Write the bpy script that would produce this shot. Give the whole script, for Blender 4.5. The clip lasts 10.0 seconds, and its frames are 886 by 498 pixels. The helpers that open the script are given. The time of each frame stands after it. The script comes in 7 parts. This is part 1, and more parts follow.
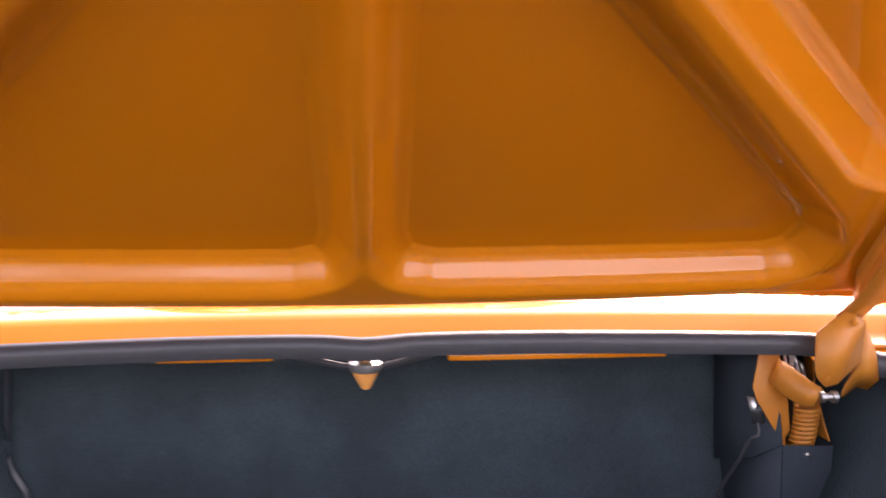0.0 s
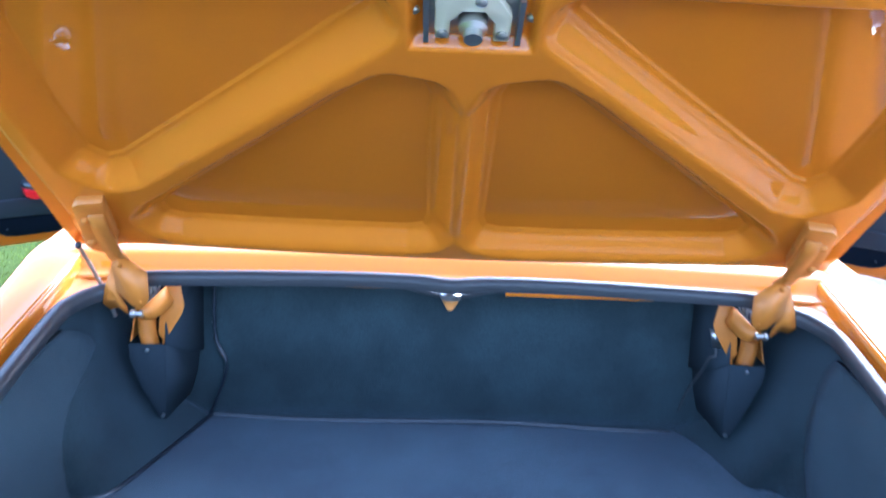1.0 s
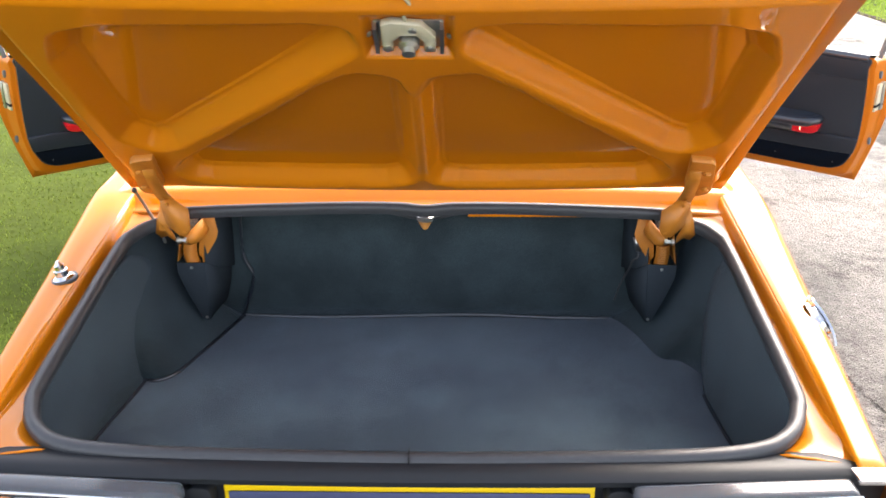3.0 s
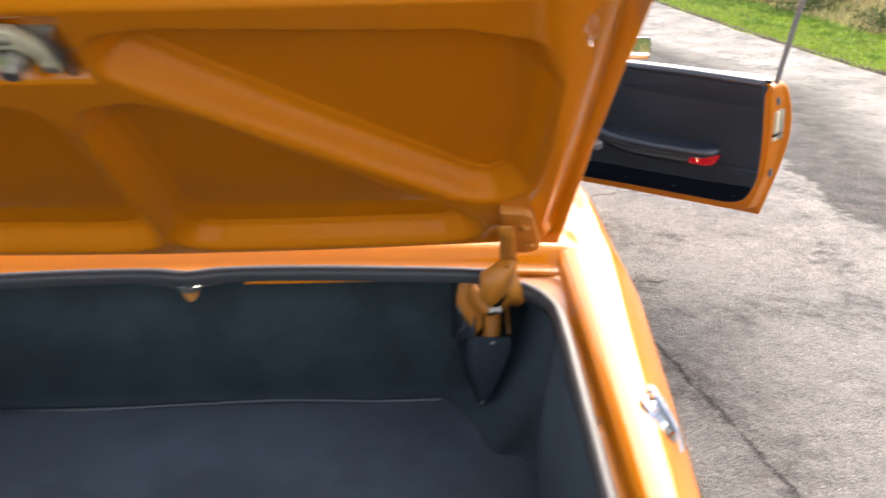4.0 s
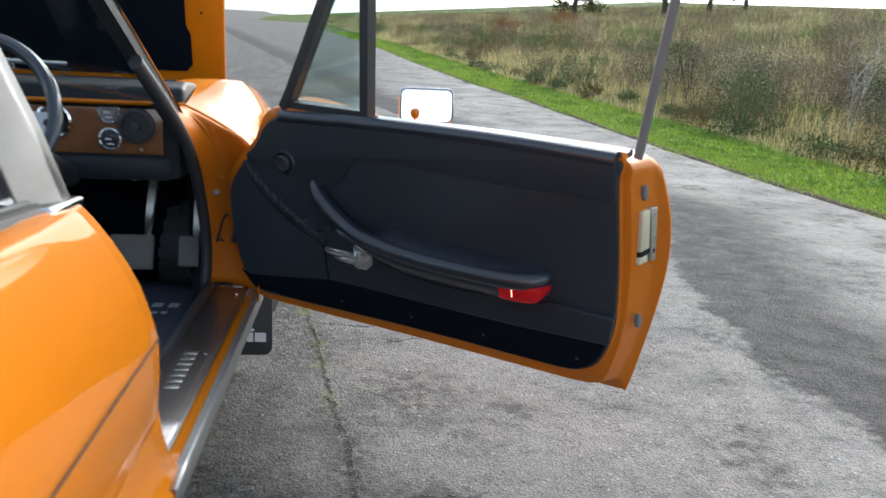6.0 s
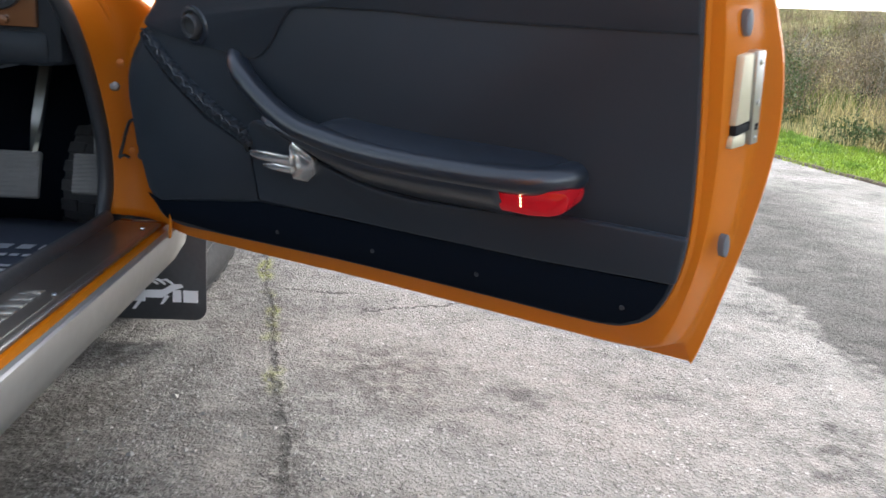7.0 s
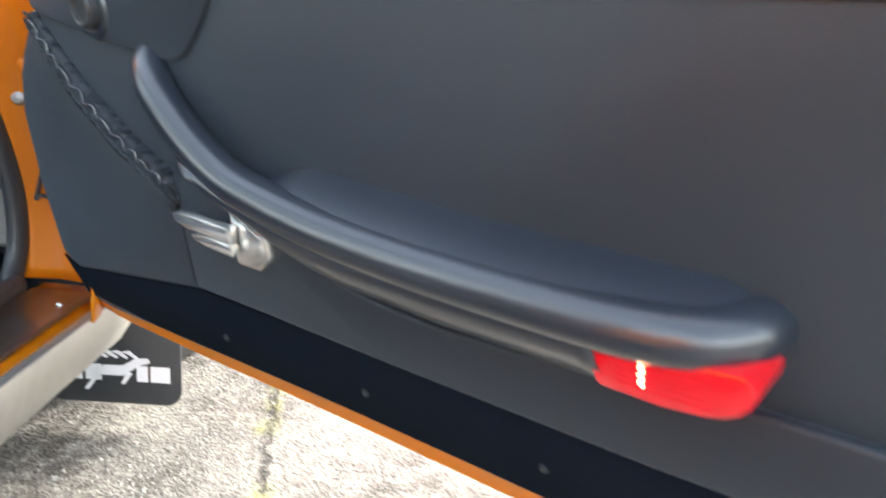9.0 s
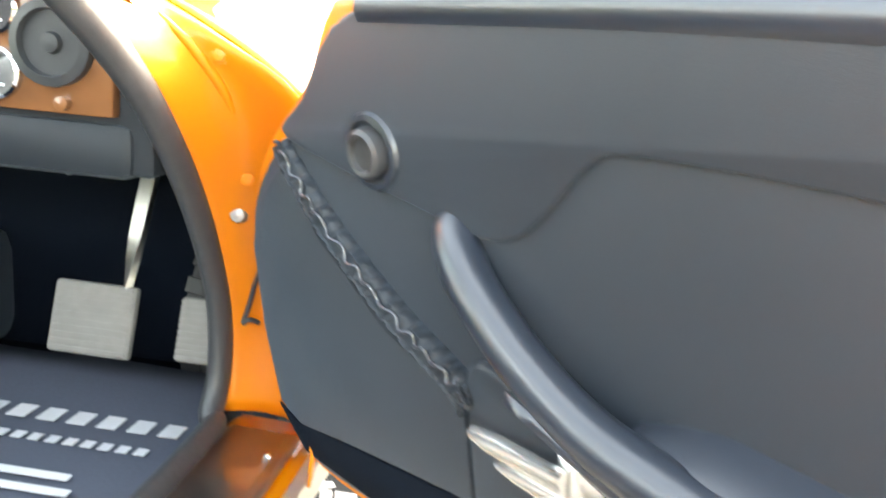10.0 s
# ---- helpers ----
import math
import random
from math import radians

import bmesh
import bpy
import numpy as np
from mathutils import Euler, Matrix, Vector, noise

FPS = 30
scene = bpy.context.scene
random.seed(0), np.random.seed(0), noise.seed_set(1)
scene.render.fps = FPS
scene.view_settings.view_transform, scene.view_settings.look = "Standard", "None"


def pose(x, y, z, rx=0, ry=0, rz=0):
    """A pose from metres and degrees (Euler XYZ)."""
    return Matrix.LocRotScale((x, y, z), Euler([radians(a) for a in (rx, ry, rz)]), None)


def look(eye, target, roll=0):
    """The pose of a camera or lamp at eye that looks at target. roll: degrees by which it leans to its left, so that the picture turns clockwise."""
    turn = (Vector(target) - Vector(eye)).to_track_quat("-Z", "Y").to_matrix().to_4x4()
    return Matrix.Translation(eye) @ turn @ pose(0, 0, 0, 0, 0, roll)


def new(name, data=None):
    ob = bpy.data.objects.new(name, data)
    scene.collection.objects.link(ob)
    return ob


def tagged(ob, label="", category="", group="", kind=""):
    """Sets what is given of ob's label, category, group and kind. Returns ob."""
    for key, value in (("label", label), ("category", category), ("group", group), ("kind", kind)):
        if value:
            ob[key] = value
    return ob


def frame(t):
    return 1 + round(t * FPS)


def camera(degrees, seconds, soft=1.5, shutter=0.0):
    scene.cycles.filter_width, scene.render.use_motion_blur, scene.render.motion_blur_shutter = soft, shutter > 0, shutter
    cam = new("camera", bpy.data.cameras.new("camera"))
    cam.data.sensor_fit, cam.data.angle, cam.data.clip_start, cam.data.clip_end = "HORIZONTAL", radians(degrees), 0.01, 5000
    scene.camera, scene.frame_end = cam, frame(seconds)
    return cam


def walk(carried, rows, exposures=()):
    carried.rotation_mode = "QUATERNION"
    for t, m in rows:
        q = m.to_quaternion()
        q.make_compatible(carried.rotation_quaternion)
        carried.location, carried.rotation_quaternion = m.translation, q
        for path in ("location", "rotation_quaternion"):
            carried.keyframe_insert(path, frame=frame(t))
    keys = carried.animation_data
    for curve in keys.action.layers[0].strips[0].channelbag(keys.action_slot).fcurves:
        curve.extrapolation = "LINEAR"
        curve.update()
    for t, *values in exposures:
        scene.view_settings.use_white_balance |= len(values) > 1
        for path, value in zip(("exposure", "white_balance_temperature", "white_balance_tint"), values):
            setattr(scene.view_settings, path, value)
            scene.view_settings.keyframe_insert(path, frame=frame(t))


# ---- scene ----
cam = camera(56.10, 10.0, 1.6, 0.4)
# seconds, place, yaw, pitch, roll
ROWS = [
    (0, 0.0056, -0.1873, 1.0191, -5.097, -6.724, 0.050),
    (0.5, -0.0502, -0.3707, 1.1486, -2.038, -10.245, 1.846),
    (1, -0.0271, -0.5955, 1.2481, -0.510, -16.407, 2.273),
    (1.5, 0.0041, -0.8074, 1.3244, 0.110, -21.626, 1.163),
    (2, 0.0067, -0.9333, 1.4194, -0.170, -23.581, 0.929),
    (2.2, 0.0001, -0.9592, 1.4550, -0.073, -24.082, 0.915),
    (3.5, 0.1786, -0.8096, 1.3863, 1.241, -22.547, -0.607),
    (4, 0.3558, -0.5794, 1.3464, -2.838, -21.358, -0.112),
    (4.5, 0.5865, -0.3363, 1.2924, -7.327, -20.754, 1.128),
    (5, 0.8523, -0.0740, 1.2043, -8.233, -18.069, 2.018),
    (5.5, 0.9888, 0.3049, 1.1216, -7.576, -14.278, 2.312),
    (5.7, 1.0387, 0.4684, 1.0914, -6.835, -13.397, 2.304),
    (6.8, 1.2269, 1.1536, 0.7423, -4.749, -12.637, 3.713),
    (7, 1.2330, 1.2588, 0.7166, -5.271, -12.891, 3.644),
    (7.5, 1.2667, 1.4963, 0.6745, -5.347, -13.053, 3.240),
    (8, 1.3311, 1.6820, 0.6480, -4.600, -13.105, 3.529),
    (8.5, 1.3509, 1.7647, 0.6452, -3.309, -13.519, 3.811),
    (9, 1.3004, 1.8394, 0.7300, -0.247, -13.891, 3.584),
    (9.5, 1.1786, 1.9370, 0.7805, 3.016, -13.712, 4.314),
    (10, 1.0710, 2.0685, 0.8270, 6.871, -13.373, 5.008),
]
EXPOSURES = [(0.0, 3.05, 7200, 34), (0.5, 3.17, 4500, 6), (1.0, 3.30, 4500, 10), (1.5, 3.00, 5000, 12), (2.0, 2.85, 5900, 10), (3.5, 2.66, 6900, 14), (4.5, 1.83, 6500, 10), (5.0, 1.52, 5900, 4), (5.7, 1.47, 5900, 4), (7.0, 2.15, 6200, 8), (7.5, 2.28, 6250, 8), (8.5, 2.66, 6300, 8), (9.0, 3.66, 6700, 4), (9.5, 4.70, 7500, 2), (10.0, 4.80, 7600, 2)]
walk(cam, [(t, pose(x, y, z, 90 + pitch, 0, yaw) @ pose(0, 0, 0, 0, 0, roll)) for t, x, y, z, yaw, pitch, roll in ROWS], EXPOSURES)

# ---- light: bright hazy day, veiled sun ahead of the car ----
SUN_EL, SUN_AZ = 38.0, 36.0  # degrees; azimuth from the car's nose towards its right
world = bpy.data.worlds.new("sky")
scene.world = world
world.use_nodes = True
wn, wl = world.node_tree.nodes, world.node_tree.links
sky = wn.new("ShaderNodeTexSky")
sky.sky_type, sky.sun_disc = "NISHITA", False
sky.sun_elevation, sky.sun_rotation = radians(SUN_EL), radians(SUN_AZ)
sky.dust_density, sky.air_density = 6.0, 1.0
veil = wn.new("ShaderNodeHueSaturation")
veil.inputs["Saturation"].default_value, veil.inputs["Value"].default_value = 0.75, 0.65
wl.new(sky.outputs["Color"], veil.inputs["Color"])
cloud = wn.new("ShaderNodeMix")  # thin even cloud over the blue
cloud.data_type, cloud.blend_type = "RGBA", "ADD"
cloud.inputs[0].default_value = 1.0
where, puff, shape, tone = wn.new("ShaderNodeTexCoord"), wn.new("ShaderNodeTexNoise"), wn.new("ShaderNodeMapRange"), wn.new("ShaderNodeVectorMath")
squash = wn.new("ShaderNodeMapping")
squash.inputs["Scale"].default_value = (1.0, 1.0, 2.2)
puff.inputs["Scale"].default_value, puff.inputs["Detail"].default_value, puff.inputs["Roughness"].default_value = 2.6, 6, 0.55
shape.inputs[1].default_value, shape.inputs[2].default_value, shape.inputs[3].default_value, shape.inputs[4].default_value = 0.43, 0.60, 0.3, 1.75
tone.operation = "SCALE"
tone.inputs[0].default_value = (1.95, 2.05, 2.2)
wl.new(where.outputs["Generated"], squash.inputs["Vector"])
wl.new(squash.outputs["Vector"], puff.inputs["Vector"])
wl.new(puff.outputs["Fac"], shape.inputs[0])


def sky_math(op, a, b):
    q = wn.new("ShaderNodeMath")
    q.operation = op
    for k, v in enumerate((a, b)):
        if isinstance(v, float):
            q.inputs[k].default_value = v
        else:
            wl.new(v, q.inputs[k])
    return q.outputs[0]


# haze thickest at the horizon, brighter round the veiled sun
up, glow = wn.new("ShaderNodeSeparateXYZ"), wn.new("ShaderNodeVectorMath")
wl.new(where.outputs["Generated"], up.inputs[0])
glow.operation = "DOT_PRODUCT"
glow.inputs[1].default_value = (math.sin(radians(SUN_AZ)) * math.cos(radians(SUN_EL)), math.cos(radians(SUN_AZ)) * math.cos(radians(SUN_EL)), math.sin(radians(SUN_EL)))
wl.new(where.outputs["Generated"], glow.inputs[0])
low = sky_math("MULTIPLY", sky_math("POWER", sky_math("SUBTRACT", 1.0, sky_math("MAXIMUM", up.outputs["Z"], 0.0)), 4.0), 1.75)
halo = sky_math("MULTIPLY", sky_math("POWER", sky_math("MAXIMUM", glow.outputs["Value"], 0.0), 6.0), 1.5)
both = sky_math("MULTIPLY", sky_math("ADD", sky_math("ADD", low, 0.21), halo), shape.outputs[0])
wl.new(both, tone.inputs["Scale"])
wl.new(tone.outputs[0], cloud.inputs[7])
wl.new(veil.outputs["Color"], cloud.inputs[6])
wl.new(cloud.outputs[2], wn["Background"].inputs["Color"])
wn["Background"].inputs["Strength"].default_value = 0.15
sun_data = bpy.data.lights.new("sun", "SUN")
sun_data.energy, sun_data.angle, sun_data.color = 0.30, radians(40), (1.0, 0.97, 0.93)
sun = new("sun", sun_data)
sd = Vector((math.sin(radians(SUN_AZ)) * math.cos(radians(SUN_EL)), math.cos(radians(SUN_AZ)) * math.cos(radians(SUN_EL)), math.sin(radians(SUN_EL))))
sun.matrix_world = look(sd * 50, (0, 0, 0))


# ---- materials ----
def mat(name, color, rough=0.5, metal=0.0, coat=0.0, coat_rough=0.05, spec=0.5, scale=60.0, vary=0.12, bump=0.0, bump_scale=None,
        stain=0.0, stain_scale=3.0, sheen=0.0, trans=0.0, ior=1.45, emit=None, emit_power=0.0, rough_vary=0.08, by_object=0.0):
    m = bpy.data.materials.new(name)
    m.use_nodes = True
    n, l = m.node_tree.nodes, m.node_tree.links
    b = n["Principled BSDF"]
    tc = n.new("ShaderNodeTexCoord")
    fine = n.new("ShaderNodeTexNoise")
    fine.inputs["Scale"].default_value, fine.inputs["Detail"].default_value = scale, 5
    l.new(tc.outputs["Object"], fine.inputs["Vector"])
    broad = n.new("ShaderNodeTexNoise")
    broad.inputs["Scale"].default_value, broad.inputs["Detail"].default_value = stain_scale, 4
    l.new(tc.outputs["Object"], broad.inputs["Vector"])
    lo, hi = [c * (1 - vary) for c in color[:3]], [min(1, c * (1 + vary)) for c in color[:3]]
    mix = n.new("ShaderNodeMix")
    mix.data_type = "RGBA"
    mix.inputs[6].default_value, mix.inputs[7].default_value = (*lo, 1), (*hi, 1)
    l.new(fine.outputs["Fac"], mix.inputs[0])
    out = mix.outputs[2]
    if stain:
        ramp = n.new("ShaderNodeMapRange")
        ramp.inputs[1].default_value, ramp.inputs[2].default_value = 0.35, 0.7
        ramp.inputs[3].default_value, ramp.inputs[4].default_value = 1 - stain, 1 + stain
        l.new(broad.outputs["Fac"], ramp.inputs[0])
        mul = n.new("ShaderNodeVectorMath")
        mul.operation = "SCALE"
        l.new(out, mul.inputs[0])
        l.new(ramp.outputs[0], mul.inputs["Scale"])
        out = mul.outputs[0]
    if by_object:
        info, rng = n.new("ShaderNodeObjectInfo"), n.new("ShaderNodeMapRange")
        rng.inputs[3].default_value, rng.inputs[4].default_value = 1 - by_object, 1 + by_object
        l.new(info.outputs["Random"], rng.inputs[0])
        mul2 = n.new("ShaderNodeVectorMath")
        mul2.operation = "SCALE"
        l.new(out, mul2.inputs[0])
        l.new(rng.outputs[0], mul2.inputs["Scale"])
        out = mul2.outputs[0]
    l.new(out, b.inputs["Base Color"])
    rr = n.new("ShaderNodeMapRange")
    rr.inputs[3].default_value, rr.inputs[4].default_value = max(0.0, rough - rough_vary * rough), min(1.0, rough + rough_vary * rough)
    l.new(broad.outputs["Fac"], rr.inputs[0])
    l.new(rr.outputs[0], b.inputs["Roughness"])
    b.inputs["Metallic"].default_value = metal
    b.inputs["Coat Weight"].default_value, b.inputs["Coat Roughness"].default_value = coat, coat_rough
    b.inputs["Specular IOR Level"].default_value = spec
    b.inputs["Sheen Weight"].default_value = sheen
    b.inputs["Sheen Tint"].default_value = (0.6, 0.75, 0.95, 1)
    b.inputs["Transmission Weight"].default_value, b.inputs["IOR"].default_value = trans, ior
    if emit:
        b.inputs["Emission Color"].default_value, b.inputs["Emission Strength"].default_value = (*emit, 1), emit_power
    if bump:
        bn, bt = n.new("ShaderNodeBump"), n.new("ShaderNodeTexNoise")
        bt.inputs["Scale"].default_value, bt.inputs["Detail"].default_value = bump_scale or scale, 4
        l.new(tc.outputs["Object"], bt.inputs["Vector"])
        bn.inputs["Strength"].default_value, bn.inputs["Distance"].default_value = bump, 0.01
        l.new(bt.outputs["Fac"], bn.inputs["Height"])
        l.new(bn.outputs["Normal"], b.inputs["Normal"])
    return m


PAINT = mat("orange_paint", (0.53, 0.160, 0.003), 0.5, 0.0, 0.72, 0.025, 0.05, vary=0.03, scale=400, bump=0.012, bump_scale=260, stain=0.03)
INNERPAINT = mat("orange_inner_paint", (0.52, 0.145, 0.006), 0.5, 0.0, 0.28, 0.12, 0.15, vary=0.04, scale=300, bump=0.015, bump_scale=200, stain=0.05)
SATIN = mat("satin_bright_trim", (0.155, 0.153, 0.152), 0.40, 0.6, vary=0.06, scale=60)
WINPOST = mat("worn_chrome_post", (0.20, 0.215, 0.225), 0.42, 0.35, vary=0.12, scale=30, rough_vary=0.3)
BLACKPAINT = mat("black_satin_paint", (0.012, 0.014, 0.017), 0.5, spec=0.3, vary=0.1, bump=0.02, bump_scale=300)
# one carpet twice: walls coloured for the lid's shade, floor for skylight
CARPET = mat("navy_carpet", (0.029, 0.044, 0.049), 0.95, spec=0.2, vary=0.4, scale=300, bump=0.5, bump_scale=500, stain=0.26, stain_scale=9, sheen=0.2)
LITCARPET = mat("lit_trodden_carpet", (0.050, 0.073, 0.080), 0.95, spec=0.2, vary=0.4, scale=300, bump=0.5, bump_scale=500, stain=0.42, stain_scale=7, sheen=0.4)
LININGVINYL = mat("black_lining_cloth", (0.026, 0.036, 0.046), 0.8, spec=0.3, vary=0.15, scale=200, bump=0.05, bump_scale=400)
SEAL = mat("black_rubber", (0.034, 0.036, 0.040), 0.42, vary=0.15, scale=90, bump=0.05)
VINYL = mat("black_vinyl", (0.0175, 0.0220, 0.0285), 0.5, spec=0.35, sheen=0.10, vary=0.12, scale=500, bump=0.12, bump_scale=900, stain=0.12, rough_vary=0.25)
SEATVINYL = mat("black_seat_vinyl", (0.006, 0.007, 0.010), 0.42, spec=0.35, vary=0.12, scale=300, bump=0.06, bump_scale=500, stain=0.1)
VINYLSOFT = mat("black_smooth_vinyl", (0.016, 0.021, 0.031), 0.32, coat=0.4, coat_rough=0.24, spec=0.7, vary=0.1, scale=300, bump=0.04, bump_scale=600, stain=0.1)
BOARD = mat("black_kick_carpet", (0.0035, 0.006, 0.011), 0.9, spec=0.08, vary=0.3, scale=500, bump=0.3, bump_scale=800)
CHROME = mat("chrome", (0.62, 0.62, 0.635), 0.07, 1.0, vary=0.02, rough_vary=0.4)
STEEL = mat("zinc_steel", (0.5, 0.5, 0.48), 0.38, 1.0, vary=0.12, scale=40, stain=0.15)
ALLOY = mat("brushed_alloy", (0.55, 0.55, 0.545), 0.34, 1.0, vary=0.06, scale=120)
LEVER = mat("polished_lever", (0.78, 0.78, 0.77), 0.26, 0.9, vary=0.05, scale=40)
CREAM = mat("cream_zinc", (0.62, 0.57, 0.42), 0.42, 0.35, vary=0.1, scale=40, stain=0.12)
GLASS = bpy.data.materials.new("tinted_thin_glass")
GLASS.use_nodes = True
gn, gk = GLASS.node_tree.nodes, GLASS.node_tree.links
clear, shine, facing, power, amount, pane = gn.new("ShaderNodeBsdfTransparent"), gn.new("ShaderNodeBsdfGlossy"), gn.new("ShaderNodeLayerWeight"), gn.new("ShaderNodeMath"), gn.new("ShaderNodeMapRange"), gn.new("ShaderNodeMixShader")
clear.inputs["Color"].default_value = (0.80, 0.88, 0.86, 1)
shine.inputs["Roughness"].default_value = 0.02
power.operation = "POWER"
power.inputs[1].default_value = 5.0
amount.inputs[3].default_value = 0.05
gk.new(facing.outputs["Facing"], power.inputs[0])
gk.new(power.outputs[0], amount.inputs[0])
gk.new(amount.outputs[0], pane.inputs[0])
gk.new(clear.outputs[0], pane.inputs[1])
gk.new(shine.outputs[0], pane.inputs[2])
gk.new(pane.outputs[0], gn["Material Output"].inputs["Surface"])
MIRROR = mat("mirror_glass", (0.72, 0.73, 0.74), 0.02, 1.0, vary=0.0, rough_vary=0.0)
REDLENS = mat("red_lens", (0.22, 0.003, 0.006), 0.15, coat=0.6, vary=0.25, scale=40, emit=(1.0, 0.015, 0.03), emit_power=0.045)
REDDULL = mat("red_tail_lens", (0.4, 0.01, 0.015), 0.15, coat=0.5, vary=0.1)
BUFFER = mat("tan_rubber", (0.62, 0.27, 0.07), 0.4, vary=0.12)
AMBER = mat("amber_lens", (0.55, 0.2, 0.06), 0.15, coat=0.5, vary=0.1)
LAMPCASE = mat("clear_lamp_cover", (0.22, 0.24, 0.27), 0.16, trans=0.75, spec=0.3, vary=0.15, scale=20)
CLEARLENS = mat("clear_ribbed_lens", (0.24, 0.23, 0.23), 0.22, coat=0.5, vary=0.1)
FILAMENT = mat("lit_filament", (1.0, 0.6, 0.4), 0.4, emit=(1.0, 0.5, 0.25), emit_power=1.3)
YELLOW = mat("yellow_plate", (0.78, 0.52, 0.0), 0.4, vary=0.03, coat=0.3)
NAVY = mat("navy_print", (0.05, 0.06, 0.13), 0.5, vary=0.08, scale=30)
WHITEPRINT = mat("white_print", (0.72, 0.73, 0.76), 0.55, vary=0.05)
WOOD = mat("walnut_veneer", (0.2, 0.085, 0.035), 0.22, coat=0.6, vary=0.3, scale=14, stain=0.25, stain_scale=8)
# matt black for lines and gaps; also painted shade inside holes and slots
DARK = mat("matt_black_and_void_shade", (0.006, 0.006, 0.007), 0.8, vary=0.2)
GAUGE = mat("gauge_face", (0.01, 0.01, 0.011), 0.4, vary=0.2)
TYRE = mat("tyre_rubber", (0.045, 0.045, 0.046), 0.5, vary=0.2, scale=60, bump=0.1, stain=0.2)
PLUG = mat("grey_rubber", (0.12, 0.13, 0.145), 0.5, vary=0.1)
SILLSATIN = mat("brushed_sill_cover", (0.46, 0.46, 0.45), 0.36, 0.75, vary=0.10, scale=60, stain=0.15)
SILLTRIM = mat("stainless_sill", (0.52, 0.51, 0.5), 0.13, 1.0, vary=0.06, scale=30, stain=0.1)
PEDAL = mat("ribbed_pedal_rubber", (0.16, 0.155, 0.145), 0.6, vary=0.2, scale=50)
MATBLUE = mat("slate_blue_mat", (0.088, 0.10, 0.135), 0.7, vary=0.12, scale=200, bump=0.05)
SPRING = mat("orange_overspray", (0.46, 0.165, 0.018), 0.45, vary=0.18, scale=50, stain=0.2, bump=0.04)
TARNISH = mat("tread_plate", (0.5, 0.45, 0.42), 0.3, 1.0, vary=0.1, scale=30, stain=0.15)


# ---- mesh helpers ----
def part(name, bm, material, parent=None, label="", smooth=35, thick=0.0):
    bmesh.ops.recalc_face_normals(bm, faces=bm.faces)
    me = bpy.data.meshes.new(name)
    bm.to_mesh(me)
    bm.free()
    me.materials.append(material)
    if smooth:
        me.polygons.foreach_set("use_smooth", [True] * len(me.polygons))
        me.set_sharp_from_angle(angle=radians(smooth))
    ob = new(name, me)
    ob.parent = parent
    if label:
        ob["label"] = label
    if thick:
        s = ob.modifiers.new("thickness", "SOLIDIFY")
        s.thickness, s.offset = thick, 0.0
    return ob


def ident(a, b, c):
    return Vector((a, b, c))


def put_box(bm, x0, x1, y0, y1, z0, z1, bev=0.0, f=ident, seg=2):
    t = bmesh.new()
    vs = [t.verts.new((x, y, z)) for x in (x0, x1) for y in (y0, y1) for z in (z0, z1)]
    for q in ((0, 1, 3, 2), (4, 6, 7, 5), (0, 4, 5, 1), (2, 3, 7, 6), (0, 2, 6, 4), (1, 5, 7, 3)):
        t.faces.new([vs[i] for i in q])
    if bev:
        bmesh.ops.bevel(t, geom=t.edges[:], offset=bev, segments=seg, affect="EDGES", profile=0.5)
    join(bm, t, f)


def join(bm, t, f=ident):
    t.verts.ensure_lookup_table()
    vs = [bm.verts.new(f(*v.co)) for v in t.verts]
    for v in t.verts:
        v.index = v.index
    t.verts.index_update()
    for fc in t.faces:
        try:
            bm.faces.new([vs[v.index] for v in fc.verts])
        except ValueError:
            pass
    t.free()


def put_prism(bm, poly, c0, c1, f=ident, bev=0.0, seg=2):
    """A polygon in (a, b), extruded from c0 to c1, through f(a, b, c)."""
    t = bmesh.new()
    lo, hi = [t.verts.new((a, b, c0)) for a, b in poly], [t.verts.new((a, b, c1)) for a, b in poly]
    t.faces.new(lo)
    t.faces.new(hi[::-1])
    k = len(poly)
    for i in range(k):
        t.faces.new((lo[i], hi[i], hi[(i + 1) % k], lo[(i + 1) % k]))
    if bev:
        bmesh.ops.recalc_face_normals(t, faces=t.faces)
        bmesh.ops.bevel(t, geom=t.edges[:], offset=bev, segments=seg, affect="EDGES", profile=0.5, clamp_overlap=True)
    join(bm, t, f)


def put_loft(bm, rows, closed=False, caps=False, loop=False, f=ident):
    g = [[bm.verts.new(f(*p)) for p in r] for r in rows]
    k, m = len(rows), len(rows[0])
    for i in range(k if loop else k - 1):
        for j in range(m if closed else m - 1):
            q = (g[i][j], g[(i + 1) % k][j], g[(i + 1) % k][(j + 1) % m], g[i][(j + 1) % m])
            try:
                bm.faces.new(q)
            except ValueError:
                pass
    if caps:
        bm.faces.new(g[0])
        bm.faces.new(g[-1][::-1])


def curve(pts, k=8, closed=False):
    """A smooth line through points (Catmull-Rom)."""
    p = [Vector(q) for q in pts]
    out, n = [], len(p)
    for i in range(n if closed else n - 1):
        a, b, c, d = (p[(i - 1) % n], p[i], p[(i + 1) % n], p[(i + 2) % n]) if closed else (p[max(i - 1, 0)], p[i], p[i + 1], p[min(i + 2, n - 1)])
        for j in range(k):
            s = j / k
            out.append(0.5 * (2 * b + (c - a) * s + (2 * a - 5 * b + 4 * c - d) * s * s + (3 * b - a - 3 * c + d) * s ** 3))
    if not closed:
        out.append(p[-1])
    return out


